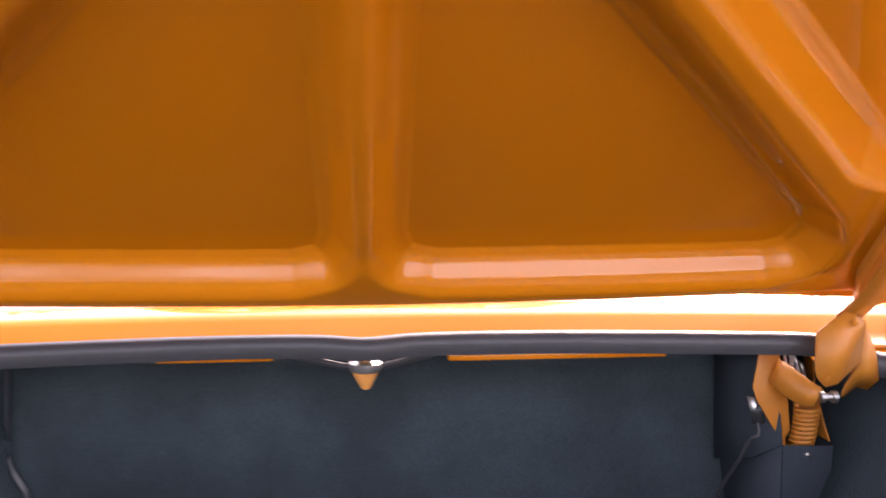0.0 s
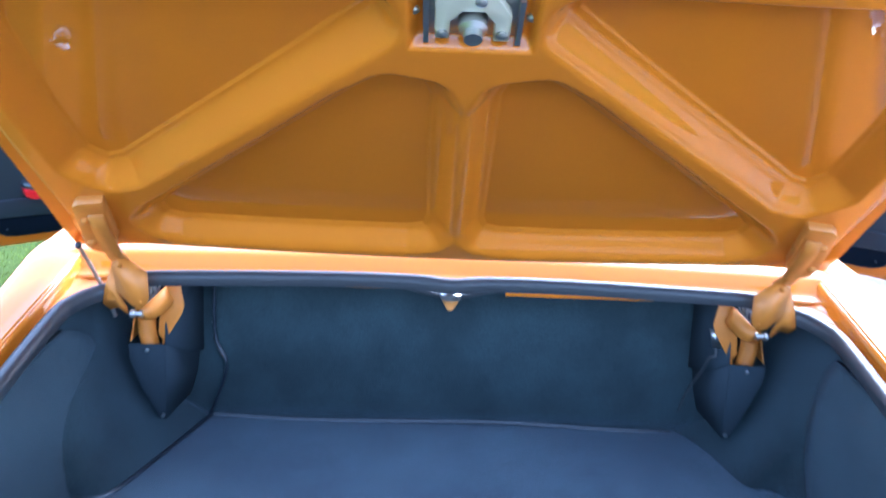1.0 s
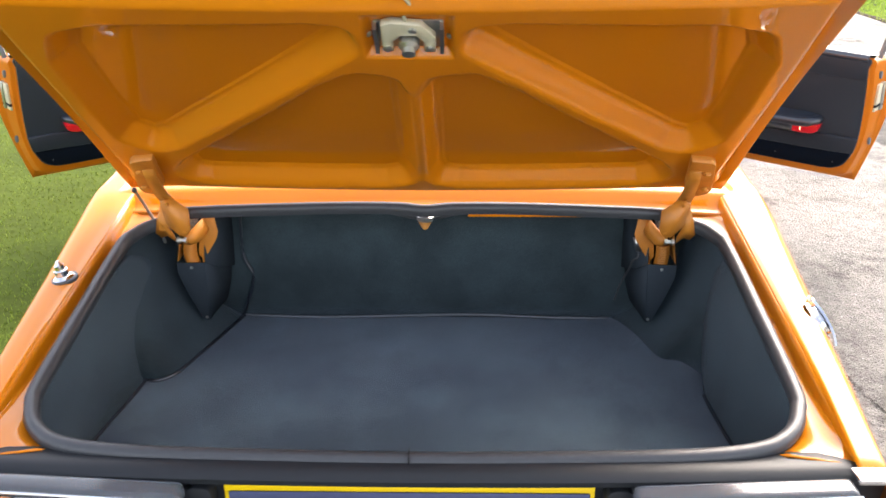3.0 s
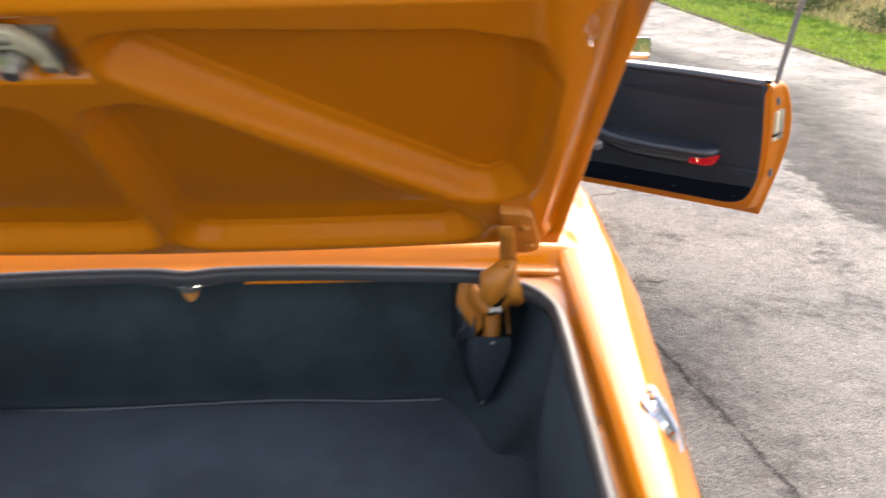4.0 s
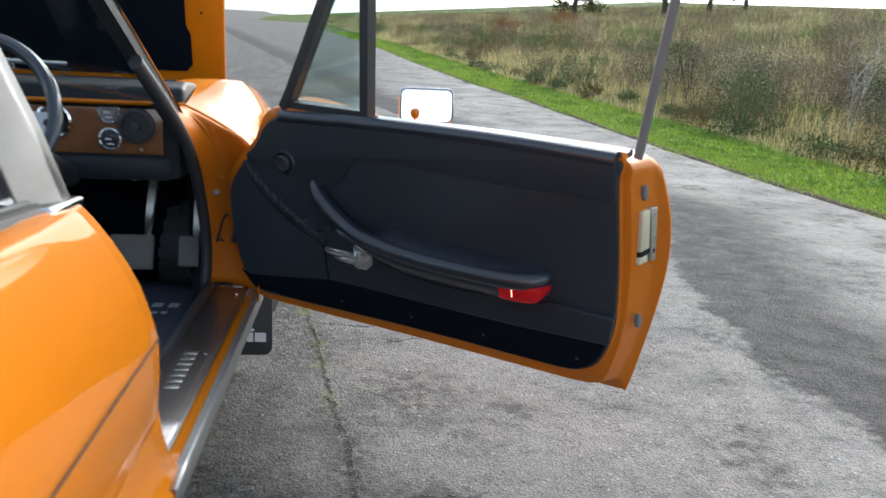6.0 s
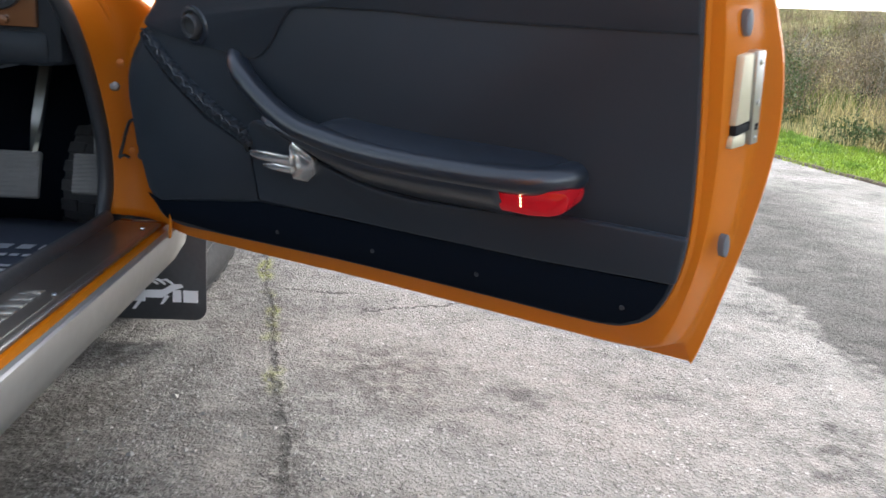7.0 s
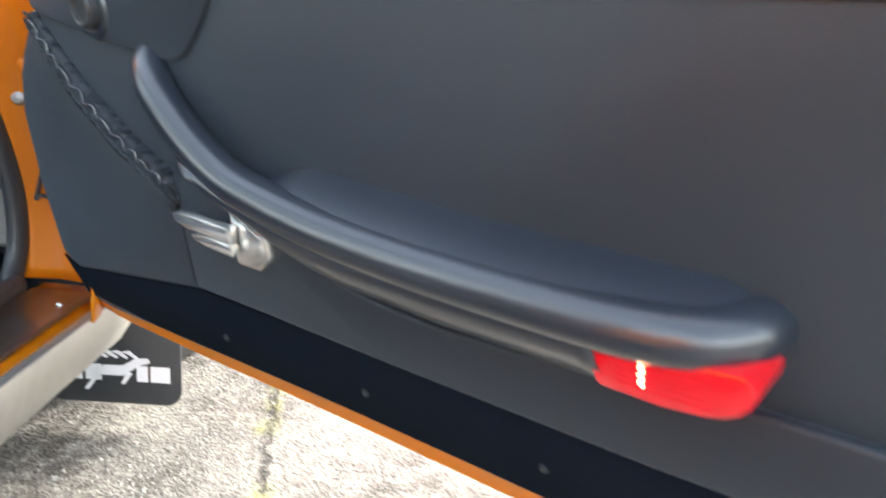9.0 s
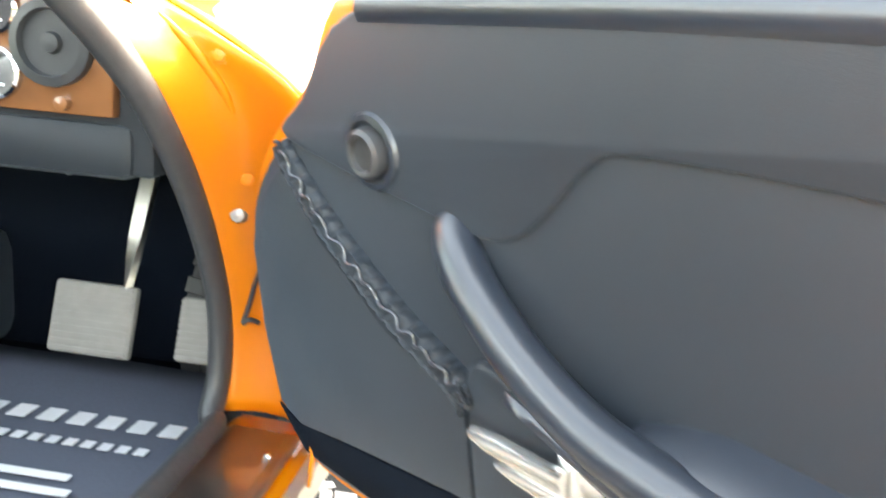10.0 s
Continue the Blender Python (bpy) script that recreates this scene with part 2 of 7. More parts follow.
def put_sweep(bm, path, profile, up=(0, 0, 1), closed=False, caps=True, f=ident, scale=None):
    """A closed profile of (across, up) points carried along a path."""
    path, up, rows, n = [Vector(p) for p in path], Vector(up), [], len(path)
    for i, p in enumerate(path):
        a, b = (path[i - 1], path[(i + 1) % n]) if closed else (path[max(i - 1, 0)], path[min(i + 1, n - 1)])
        d = (b - a).normalized()
        side = d.cross(up)
        side = side.normalized() if side.length > 1e-4 else d.orthogonal().normalized()
        top = side.cross(d).normalized()
        s = scale(i / max(n - 1, 1)) if scale else 1.0
        rows.append([p + side * x * s + top * y * s for x, y in profile])
    put_loft(bm, rows, closed=True, caps=caps and not closed, loop=closed, f=f)


def ring(r, n=10, rx=None):
    return [(r * math.cos(2 * math.pi * i / n), (rx or r) * math.sin(2 * math.pi * i / n)) for i in range(n)]


def put_tube(bm, path, r, n=10, closed=False, f=ident, up=(0, 0, 1), scale=None):
    put_sweep(bm, path, ring(r, n), up, closed, True, f, scale)


def put_lathe(bm, prof, m=Matrix(), n=24, f=ident):
    """(radius, height) points turned round the z axis of m."""
    rows = [[m @ Vector((r * math.cos(2 * math.pi * i / n), r * math.sin(2 * math.pi * i / n), h)) for i in range(n)] for r, h in prof]
    put_loft(bm, rows, closed=True, caps=True, f=f)


def flat(pts):
    return [(p.x, p.y) for p in pts]


def rounded(x0, x1, y0, y1, r, k=6):
    out = []
    for cx, cy, a in ((x1 - r, y1 - r, 0), (x0 + r, y1 - r, 90), (x0 + r, y0 + r, 180), (x1 - r, y0 + r, 270)):
        out += [(cx + r * math.cos(radians(a + 90 * i / k)), cy + r * math.sin(radians(a + 90 * i / k))) for i in range(k + 1)]
    return out


def smooth01(a, b, x):
    t = np.clip((x - a) / (b - a), 0, 1)
    return t * t * (3 - 2 * t)


def lerp(pts, x):
    return float(np.interp(x, [p[0] for p in pts], [p[1] for p in pts]))


def axis_frame(eye, target):
    """A frame whose z axis points from eye to target."""
    return Matrix.Translation(eye) @ (Vector(target) - Vector(eye)).to_track_quat("Z", "Y").to_matrix().to_4x4()


# ---- ground ----
def height(x, y):
    """The lane lies level by the car and climbs gently beyond it; heath rises past the verge."""
    t = np.clip((y - 4.0) / 12.0, 0, 1)
    rise = np.where(y > 4, 0.055 * (12.0 * t * t / 2 + np.maximum(y - 16, 0)), 0)
    rise = np.where(y > 120, rise * 0 + 0.055 * (6 + 104), rise)
    bank = 0.085 * np.clip(x - edge(y) - 1.8, 0, 60)
    return rise + bank


def edge(y):
    """Where the tarmac meets the verge on the lane's far side."""
    return np.interp(np.asarray(y, float), [-60, -10, 5.8, 9.0, 11.0, 13.0, 16.0, 19.0, 25.0, 35.0, 45.0, 70.0, 140.0], [6.0, 5.4, 4.95, 4.72, 4.58, 4.42, 4.05, 3.45, 2.6, 1.4, -0.2, -3.6, -16.0])


def sheet(name, xs, ys, material, lift=0.0, keep=None):
    gx, gy = np.meshgrid(xs, ys)
    if keep is not None:
        gx, gy = keep(gx, gy)
    gz = height(gx, gy) + lift
    n, m = gx.shape
    idx = np.arange(n * m).reshape(n, m)
    faces = np.stack([idx[:-1, :-1], idx[:-1, 1:], idx[1:, 1:], idx[1:, :-1]], -1).reshape(-1, 4)
    me = bpy.data.meshes.new(name)
    me.from_pydata(np.stack([gx, gy, gz], -1).reshape(-1, 3).tolist(), [], faces.tolist())
    me.materials.append(material)
    me.polygons.foreach_set("use_smooth", [True] * len(me.polygons))
    return new(name, me)


def asphalt():
    m = bpy.data.materials.new("weathered_asphalt")
    m.use_nodes = True
    n, l = m.node_tree.nodes, m.node_tree.links
    b = n["Principled BSDF"]
    tc = n.new("ShaderNodeTexCoord")

    def noise_at(scale, detail=4, rough=0.55):
        t = n.new("ShaderNodeTexNoise")
        t.inputs["Scale"].default_value, t.inputs["Detail"].default_value, t.inputs["Roughness"].default_value = scale, detail, rough
        l.new(tc.outputs["Object"], t.inputs["Vector"])
        return t.outputs["Fac"]

    def rng(src, a, b2, c, d):
        r = n.new("ShaderNodeMapRange")
        for i, v in enumerate((a, b2, c, d), 1):
            r.inputs[i].default_value = v
        l.new(src, r.inputs[0])
        return r.outputs[0]

    def math_node(op, a, b2):
        q = n.new("ShaderNodeMath")
        q.operation = op
        for i, v in enumerate((a, b2)):
            if isinstance(v, float):
                q.inputs[i].default_value = v
            else:
                l.new(v, q.inputs[i])
        return q.outputs[0]

    def blend(fac, a, b2):
        q = n.new("ShaderNodeMix")
        q.data_type = "RGBA"
        l.new(fac, q.inputs[0])
        for i, v in ((6, a), (7, b2)):
            if isinstance(v, tuple):
                q.inputs[i].default_value = (*v, 1)
            else:
                l.new(v, q.inputs[i])
        return q.outputs[2]

    sep = n.new("ShaderNodeSeparateXYZ")
    l.new(tc.outputs["Object"], sep.inputs[0])
    # angular chips: cells of a warped lattice, with dark binder between them
    warp, jog = n.new("ShaderNodeTexNoise"), n.new("ShaderNodeMix")
    warp.inputs["Scale"].default_value, warp.inputs["Detail"].default_value = 60, 3
    l.new(tc.outputs["Object"], warp.inputs["Vector"])
    jog.data_type, jog.blend_type = "RGBA", "LINEAR_LIGHT"
    jog.inputs[0].default_value = 0.006
    l.new(tc.outputs["Object"], jog.inputs[6])
    l.new(warp.outputs["Color"], jog.inputs[7])

    def cells(scale, feature):
        q = n.new("ShaderNodeTexVoronoi")
        q.feature = feature
        q.inputs["Scale"].default_value = scale
        l.new(jog.outputs[2], q.inputs["Vector"])
        return q

    def chips(scale, core, rim):
        """Stones cut through at any height: roundish flecks of many sizes, and a random number for each."""
        q, r = cells(scale, "F1"), n.new("ShaderNodeSeparateColor")
        l.new(q.outputs["Color"], r.inputs[0])
        return rng(q.outputs["Distance"], core, rim, 1.0, 0.0), r

    fine, fine_id = chips(150, 0.30, 0.52)
    coarse, coarse_id = chips(78, 0.30, 0.44)
    binder = blend(rng(noise_at(22, 5, 0.65), 0.36, 0.64, 0.0, 1.0), (0.105, 0.101, 0.095), (0.165, 0.158, 0.147))
    grain = blend(fine, binder, blend(math_node("POWER", fine_id.outputs[0], 2.5), (0.135, 0.130, 0.121), (0.275, 0.27, 0.26)))
    grain = blend(math_node("MULTIPLY", coarse, rng(coarse_id.outputs[1], 0.45, 0.6, 0.0, 0.9)), grain, blend(math_node("POWER", coarse_id.outputs[0], 3.0), (0.150, 0.143, 0.132), (0.33, 0.325, 0.315)))
    stone = math_node("MAXIMUM", math_node("MULTIPLY", fine, 0.6), coarse)
    pits = math_node("MULTIPLY", rng(noise_at(95, 4, 0.7), 0.57, 0.66, 0.0, 0.9), rng(noise_at(9, 4, 0.6), 0.40, 0.60, 0.3, 1.0))
    # open, crumbled surface along the car's side
    crumbled = math_node("MULTIPLY", rng(sep.outputs["X"], 0.72, 1.12, 1.0, 0.0), rng(noise_at(4.5, 5, 0.6), 0.40, 0.54, 0.0, 1.0))
    pits = math_node("MAXIMUM", pits, math_node("MULTIPLY", crumbled, rng(noise_at(62, 4, 0.65), 0.46, 0.56, 0.0, 0.9)))
    grain = blend(pits, grain, (0.045, 0.042, 0.038))
    grain = blend(rng(noise_at(5.5, 5, 0.6), 0.50, 0.70, 0.0, 0.30), grain, (0.185, 0.155, 0.135))
    worn = rng(noise_at(11, 6, 0.65), 0.38, 0.62, 0.0, 1.0)
    grain = blend(math_node("MULTIPLY", worn, 0.45), grain, (0.185, 0.179, 0.17))
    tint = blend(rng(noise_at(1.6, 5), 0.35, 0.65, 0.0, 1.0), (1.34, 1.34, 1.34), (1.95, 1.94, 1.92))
    # darker close to the car, paler towards the far side of the lane
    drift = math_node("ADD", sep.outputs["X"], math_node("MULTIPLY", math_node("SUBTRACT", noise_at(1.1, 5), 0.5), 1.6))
    # unseen road behind the tail made paler, added to bounce light into the lid
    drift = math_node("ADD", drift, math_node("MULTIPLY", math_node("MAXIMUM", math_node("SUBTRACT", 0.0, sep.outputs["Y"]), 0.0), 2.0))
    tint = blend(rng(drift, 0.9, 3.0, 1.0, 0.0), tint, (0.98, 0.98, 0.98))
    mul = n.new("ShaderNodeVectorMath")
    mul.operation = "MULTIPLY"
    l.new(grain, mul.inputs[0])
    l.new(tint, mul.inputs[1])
    # worn dark strip with a ragged edge
    wob = math_node("ADD", math_node("MULTIPLY", math_node("SUBTRACT", noise_at(1.7, 4), 0.5), 0.45), math_node("MULTIPLY", math_node("SUBTRACT", noise_at(16, 6, 0.7), 0.5), 0.22))
    bend = math_node("MULTIPLY", math_node("MINIMUM", math_node("MAXIMUM", math_node("SUBTRACT", sep.outputs["Y"], 4.0), 0.0), 2.2), 0.27)
    bend = math_node("SUBTRACT", bend, math_node("MULTIPLY", math_node("MAXIMUM", math_node("SUBTRACT", sep.outputs["Y"], 6.2), 0.0), 0.24))
    xs = math_node("SUBTRACT", math_node("ADD", sep.outputs["X"], wob), bend)
    inside = math_node("MULTIPLY", rng(xs, 2.54, 2.59, 0.0, 1.0), rng(xs, 3.05, 3.6, 1.0, 0.0))
    inside = math_node("MULTIPLY", inside, rng(noise_at(6, 6, 0.7), 0.35, 0.6, 0.7, 1.0))
    col = blend(inside, mul.outputs[0], (0.030, 0.0295, 0.028))
    # an old trench across the lane
    ty = math_node("ABSOLUTE", math_node("SUBTRACT", math_node("ADD", sep.outputs["Y"], math_node("MULTIPLY", wob, 0.4)), 15.15), 0.0)
    trench = math_node("MULTIPLY", math_node("MULTIPLY", rng(ty, 0.3, 0.4, 0.7, 0.0), rng(sep.outputs["X"], 0.9, 1.1, 1.0, 0.0)), rng(sep.outputs["X"], -3.0, -2.6, 0.0, 1.0))
    col = blend(trench, col, (0.05, 0.049, 0.047))
    # oil-dark patches by the car
    spots = math_node("MULTIPLY", rng(noise_at(2.6, 5, 0.6), 0.46, 0.62, 0.0, 0.9), rng(noise_at(13, 6, 0.7), 0.42, 0.62, 0.15, 1.0))
    col = blend(spots, col, (0.06, 0.058, 0.055))
    # a long crack with moss in it
    cw = math_node("MULTIPLY", math_node("SUBTRACT", noise_at(7, 8, 0.75), 0.5), 0.10)
    line = math_node("ABSOLUTE", math_node("SUBTRACT", math_node("ADD", math_node("ADD", sep.outputs["X"], cw), math_node("MULTIPLY", sep.outputs["Y"], 0.1496)), 1.492), 0.0)
    crack = math_node("MULTIPLY", rng(line, 0.003, 0.011, 1.0, 0.0), rng(noise_at(9, 5, 0.7), 0.38, 0.52, 0.15, 1.0))
    def branch(y0, slope, x0, x1):
        """A thin crack that runs across the lane from x0 to x1."""
        off = math_node("ADD", math_node("MULTIPLY", math_node("SUBTRACT", noise_at(6, 7, 0.72), 0.5), 0.22), math_node("MULTIPLY", math_node("SUBTRACT", sep.outputs["X"], x0), -slope))
        d = math_node("ABSOLUTE", math_node("SUBTRACT", math_node("ADD", sep.outputs["Y"], off), y0), 0.0)
        ends = math_node("MULTIPLY", rng(sep.outputs["X"], x0, x0 + 0.04, 0.0, 1.0), rng(sep.outputs["X"], x1 - 0.1, x1, 1.0, 0.0))
        return math_node("MULTIPLY", rng(d, 0.002, 0.011, 0.9, 0.0), ends)

    def patch(cx, cy, rx, ry):
        """A soft-edged blot of dirt."""
        dx = math_node("DIVIDE", math_node("SUBTRACT", sep.outputs["X"], cx), rx)
        dy = math_node("DIVIDE", math_node("SUBTRACT", sep.outputs["Y"], cy), ry)
        r = math_node("ADD", math_node("MULTIPLY", dx, dx), math_node("MULTIPLY", dy, dy))
        return math_node("MULTIPLY", rng(r, 0.1, 1.3, 1.0, 0.0), rng(noise_at(17, 6, 0.7), 0.42, 0.58, 0.0, 1.0))

    crack = math_node("MAXIMUM", crack, math_node("MAXIMUM", branch(3.70, 0.0, 0.95, 1.26), branch(3.54, 0.25, 1.20, 1.62)))
    crack = math_node("MAXIMUM", crack, branch(2.42, 0.05, 1.14, 1.45))
    blots = math_node("MAXIMUM", math_node("MAXIMUM", patch(0.74, 2.78, 0.13, 0.30), patch(1.25, 3.05, 0.20, 0.28)), math_node("MAXIMUM", patch(1.27, 2.43, 0.16, 0.10), patch(0.66, 2.2, 0.12, 0.5)))
    mossy = math_node("MULTIPLY", math_node("MULTIPLY", rng(line, 0.01, 0.03, 1.0, 0.0), rng(noise_at(3.1, 5), 0.48, 0.58, 0.0, 0.75)), rng(sep.outputs["Y"], 2.85, 3.1, 0.0, 1.0))
    crumbs = rng(noise_at(30, 5, 0.75), 0.43, 0.55, 0.0, 1.0)
    loose = math_node("MULTIPLY", math_node("MULTIPLY", rng(line, 0.02, 0.12, 0.85, 0.0), rng(noise_at(3.7, 4), 0.40, 0.56, 0.1, 1.0)), crumbs)
    verge_dirt = math_node("MULTIPLY", math_node("MULTIPLY", rng(sep.outputs["X"], 0.86, 1.04, 0.95, 0.0), rng(noise_at(4.4, 5, 0.6), 0.36, 0.50, 0.0, 1.0)), crumbs)
    col = blend(math_node("MAXIMUM", math_node("MULTIPLY", blots, 0.8), math_node("MAXIMUM", loose, verge_dirt)), col, (0.05, 0.046, 0.042))
    col = blend(mossy, col, (0.16, 0.17, 0.025))
    col = blend(math_node("MULTIPLY", crack, rng(noise_at(6, 4), 0.38, 0.54, 0.6, 1.0)), col, (0.03, 0.028, 0.026))
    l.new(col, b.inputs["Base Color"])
    b.inputs["Roughness"].default_value, b.inputs["Specular IOR Level"].default_value = 0.88, 0.3
    hgt = math_node("SUBTRACT", math_node("ADD", math_node("MULTIPLY", stone, 0.6), math_node("MULTIPLY", noise_at(38, 6, 0.65), 1.0)), math_node("MULTIPLY", pits, 0.5))
    hgt = math_node("SUBTRACT", hgt, math_node("MULTIPLY", crack, 2.0))
    bn = n.new("ShaderNodeBump")
    bn.inputs["Strength"].default_value, bn.inputs["Distance"].default_value = 1.0, 0.007
    l.new(hgt, bn.inputs["Height"])
    l.new(bn.outputs["Normal"], b.inputs["Normal"])
    return m


SOIL = mat("turf", (0.060, 0.085, 0.012), 0.95, spec=0.1, vary=0.5, scale=25, bump=0.6, stain=0.35, stain_scale=1.2)
span = lambda a, b, k: np.linspace(a, b, k)
tagged(sheet("ground", np.concatenate([span(-900, -12, 14), span(-10, 30, 60), span(36, 900, 16)]), np.concatenate([span(-900, -12, 10), span(-10, 60, 90), span(66, 900, 24)]), SOIL),
       "mown turf and heath round a lane", "ground", kind="structure")


def road_left(y):
    """The near side of the tarmac, which opens out ahead of the car."""
    return -0.55 - 7.0 * np.clip((np.asarray(y, float) - 4.5) / 10, 0, 1) - 0.2 * np.clip(np.asarray(y, float) - 30, 0, 200)


ys_road = np.concatenate([span(-60, -6, 12), span(-5, 20, 60), span(22, 140, 50)])
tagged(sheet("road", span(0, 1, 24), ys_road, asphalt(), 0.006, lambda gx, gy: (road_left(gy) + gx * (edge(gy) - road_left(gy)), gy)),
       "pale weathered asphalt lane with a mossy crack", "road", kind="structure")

EARTH = mat("dark_earth", (0.055, 0.042, 0.028), 0.95, spec=0.1, vary=0.5, scale=40, bump=0.6)
bm = bmesh.new()
rows = []
for y in np.concatenate([span(-10, 30, 260), span(31, 60, 40)]):
    x = float(edge(y)) + 0.022 * noise.noise(Vector((y * 2.1, 3, 0))) + 0.012 * noise.noise(Vector((y * 9, 5, 0)))
    z = float(height(np.array(x), np.array(y)))
    up = 0.018 + 0.012 * noise.noise(Vector((y * 3.3, 8, 0)))
    rows.append([(x - 0.035, y, z + 0.004), (x - 0.02, y, z + 0.010), (x - 0.006, y, z + up), (x + 0.05, y, z + up + 0.004), (x + 0.10, y, z - 0.004)])
put_loft(bm, rows)
tagged(part("verge_edge", bm, EARTH, None, "", 60), "ragged dark earth edge of the verge", "verge", kind="structure")

# ---- the car: y runs from its tail to its nose, x to its right ----
car = tagged(new("convertible_car"), "orange vintage convertible with open boot, doors and bonnet on a lane", "car")


def deck_z(y):
    return lerp([(-0.05, 0.69), (0.1, 0.715), (0.75, 0.826), (0.95, 0.822), (1.4, 0.80), (1.9, 0.775), (2.88, 0.885), (3.1, 0.918), (3.35, 0.912), (4.3, 0.80)], y)


def half_width(y):
    return lerp([(-0.05, 0.715), (0.2, 0.755), (0.5, 0.785), (0.8, 0.806), (1.1, 0.815), (1.4, 0.815), (1.9, 0.808), (2.6, 0.806), (2.95, 0.842), (3.3, 0.85), (3.6, 0.845), (4.1, 0.78), (4.35, 0.70)], y)


def moulding(y):
    """Inner edge of the bright moulding round the folded hood's well."""
    return lerp([(0.80, 0.42), (0.84, 0.53), (0.875, 0.575), (0.95, 0.615), (1.1, 0.64), (1.4, 0.655), (1.9, 0.66)], y)


def crest_line(y):
    return lerp([(-0.05, 0.645), (0.24, 0.664), (0.5, 0.682), (0.7, 0.700), (0.87, 0.716), (1.05, 0.738), (1.4, 0.748), (1.7, 0.728), (1.93, 0.698)], y)


def flank(y, x_in, bottom=0.30, crest=None):
    """One section of the wing: flat top, a firm crest, then the steep side down to the sill."""
    z, w = deck_z(y), half_width(y)
    c = crest_line(y) if crest is None else min(crest, w - 0.09)
    x_in = min(x_in, c - 0.034)
    pts = [(x_in, z - 0.003), ((x_in + c - 0.03) / 2, z), (c - 0.022, z), (c - 0.006, z - 0.0015)]
    pts += [(c + (w - c) * a, z - d) for a, d in ((0.03, 0.004), (0.12, 0.013), (0.28, 0.034), (0.45, 0.060), (0.62, 0.090), (0.78, 0.125), (0.9, 0.165), (1.0, 0.21))]
    pts += [(w, z - 0.27), (w - 0.006, z - 0.34), (w - 0.025, (z - 0.34 + bottom) / 2), (w - 0.05, bottom)]
    return [(x, y, zz) for x, zz in pts]


def arch(rows, cy, r):
    """Cuts wing sections off over a wheel, with a softly flared lip."""
    out = []
    for row in rows:
        y = row[0][1]
        d = r * r - (y - cy) ** 2
        lift = 0.27 + math.sqrt(d) if d > 0 else 0
        fine = []
        for i in range(53):
            t = i * (len(row) - 1) / 52
            j = min(int(t), len(row) - 2)
            a, b = Vector(row[j]), Vector(row[j + 1])
            p = a.lerp(b, t - j)
            p.z = max(p.z, lift)
            away = math.hypot(y - cy, p.z - 0.27) - r
            p.x += 0.008 * math.exp(-(away / 0.03) ** 2) if p.z < 0.70 else 0
            fine.append(tuple(p))
        out.append(fine)
    return out


def mirror_x(s):
    return lambda a, b, c: Vector((a * s, b, c))


def rear_wing(s):
    bm = bmesh.new()
    rows = []
    for y in list(np.linspace(-0.02, 0.7, 19)) + list(np.linspace(0.73, 1.93, 34)):
        rows.append(flank(y, 0.624 if y < 0.72 else max(0.624 if y < 0.80 else 0, moulding(y) + 0.04)))
    rows = arch(rows, 1.07, 0.31)
    put_loft(bm, rows, f=mirror_x(s))
    ob = part("rear_wing", bm, PAINT, car, "glossy orange rear wing with a rounded shoulder", 50, thick=0.004)
    bm = bmesh.new()
    put_tube(bm, [((half_width(y) + 0.0048), y, 0.572) for y in np.linspace(0.1, 1.92, 30)], 0.0016, 6, f=mirror_x(s))
    part("coachline", bm, DARK, ob, "thin dark coachline")
    # gutter beside the boot opening
    bm = bmesh.new()
    rows = []
    for y in np.linspace(0.02, 0.735, 16):
        z = deck_z(y)
        rows.append([(0.598, y, z - 0.036), (0.602, y, z - 0.033), (0.612, y, z - 0.033), (0.617, y, z - 0.029), (0.6195, y, z - 0.014), (0.621, y, z - 0.006), (0.625, y, z - 0.002)])
    put_loft(bm, rows, f=mirror_x(s))
    part("gutter", bm, PAINT, ob, "", 50, thick=0.003)
    return ob


wings = {s: rear_wing(s) for s in (1, -1)}

# cross panel between boot opening and hood well
bm = bmesh.new()
rows = []
for x in np.linspace(-0.66, 0.66, 45):
    bow = 0.022 * (1 - (x / 0.6) ** 2)
    z = 0.826 + 0.004 * (1 - (x / 0.6) ** 2)
    yf = 0.79 + bow
    rows.append([(x, 0.702 + bow, z - 0.032), (x, 0.712 + bow, z - 0.030), (x, 0.722 + bow, z - 0.028), (x, 0.731 + bow, z - 0.021), (x, 0.744 + bow, z - 0.006), (x, 0.751 + bow, z - 0.001), (x, 0.760 + bow, z), (x, yf + 0.02, z + 0.002), (x, yf + 0.07, z - 0.004)])
put_loft(bm, rows)
part("rear_deck", bm, PAINT, car, "orange cross panel ahead of the boot", 50, thick=0.004)

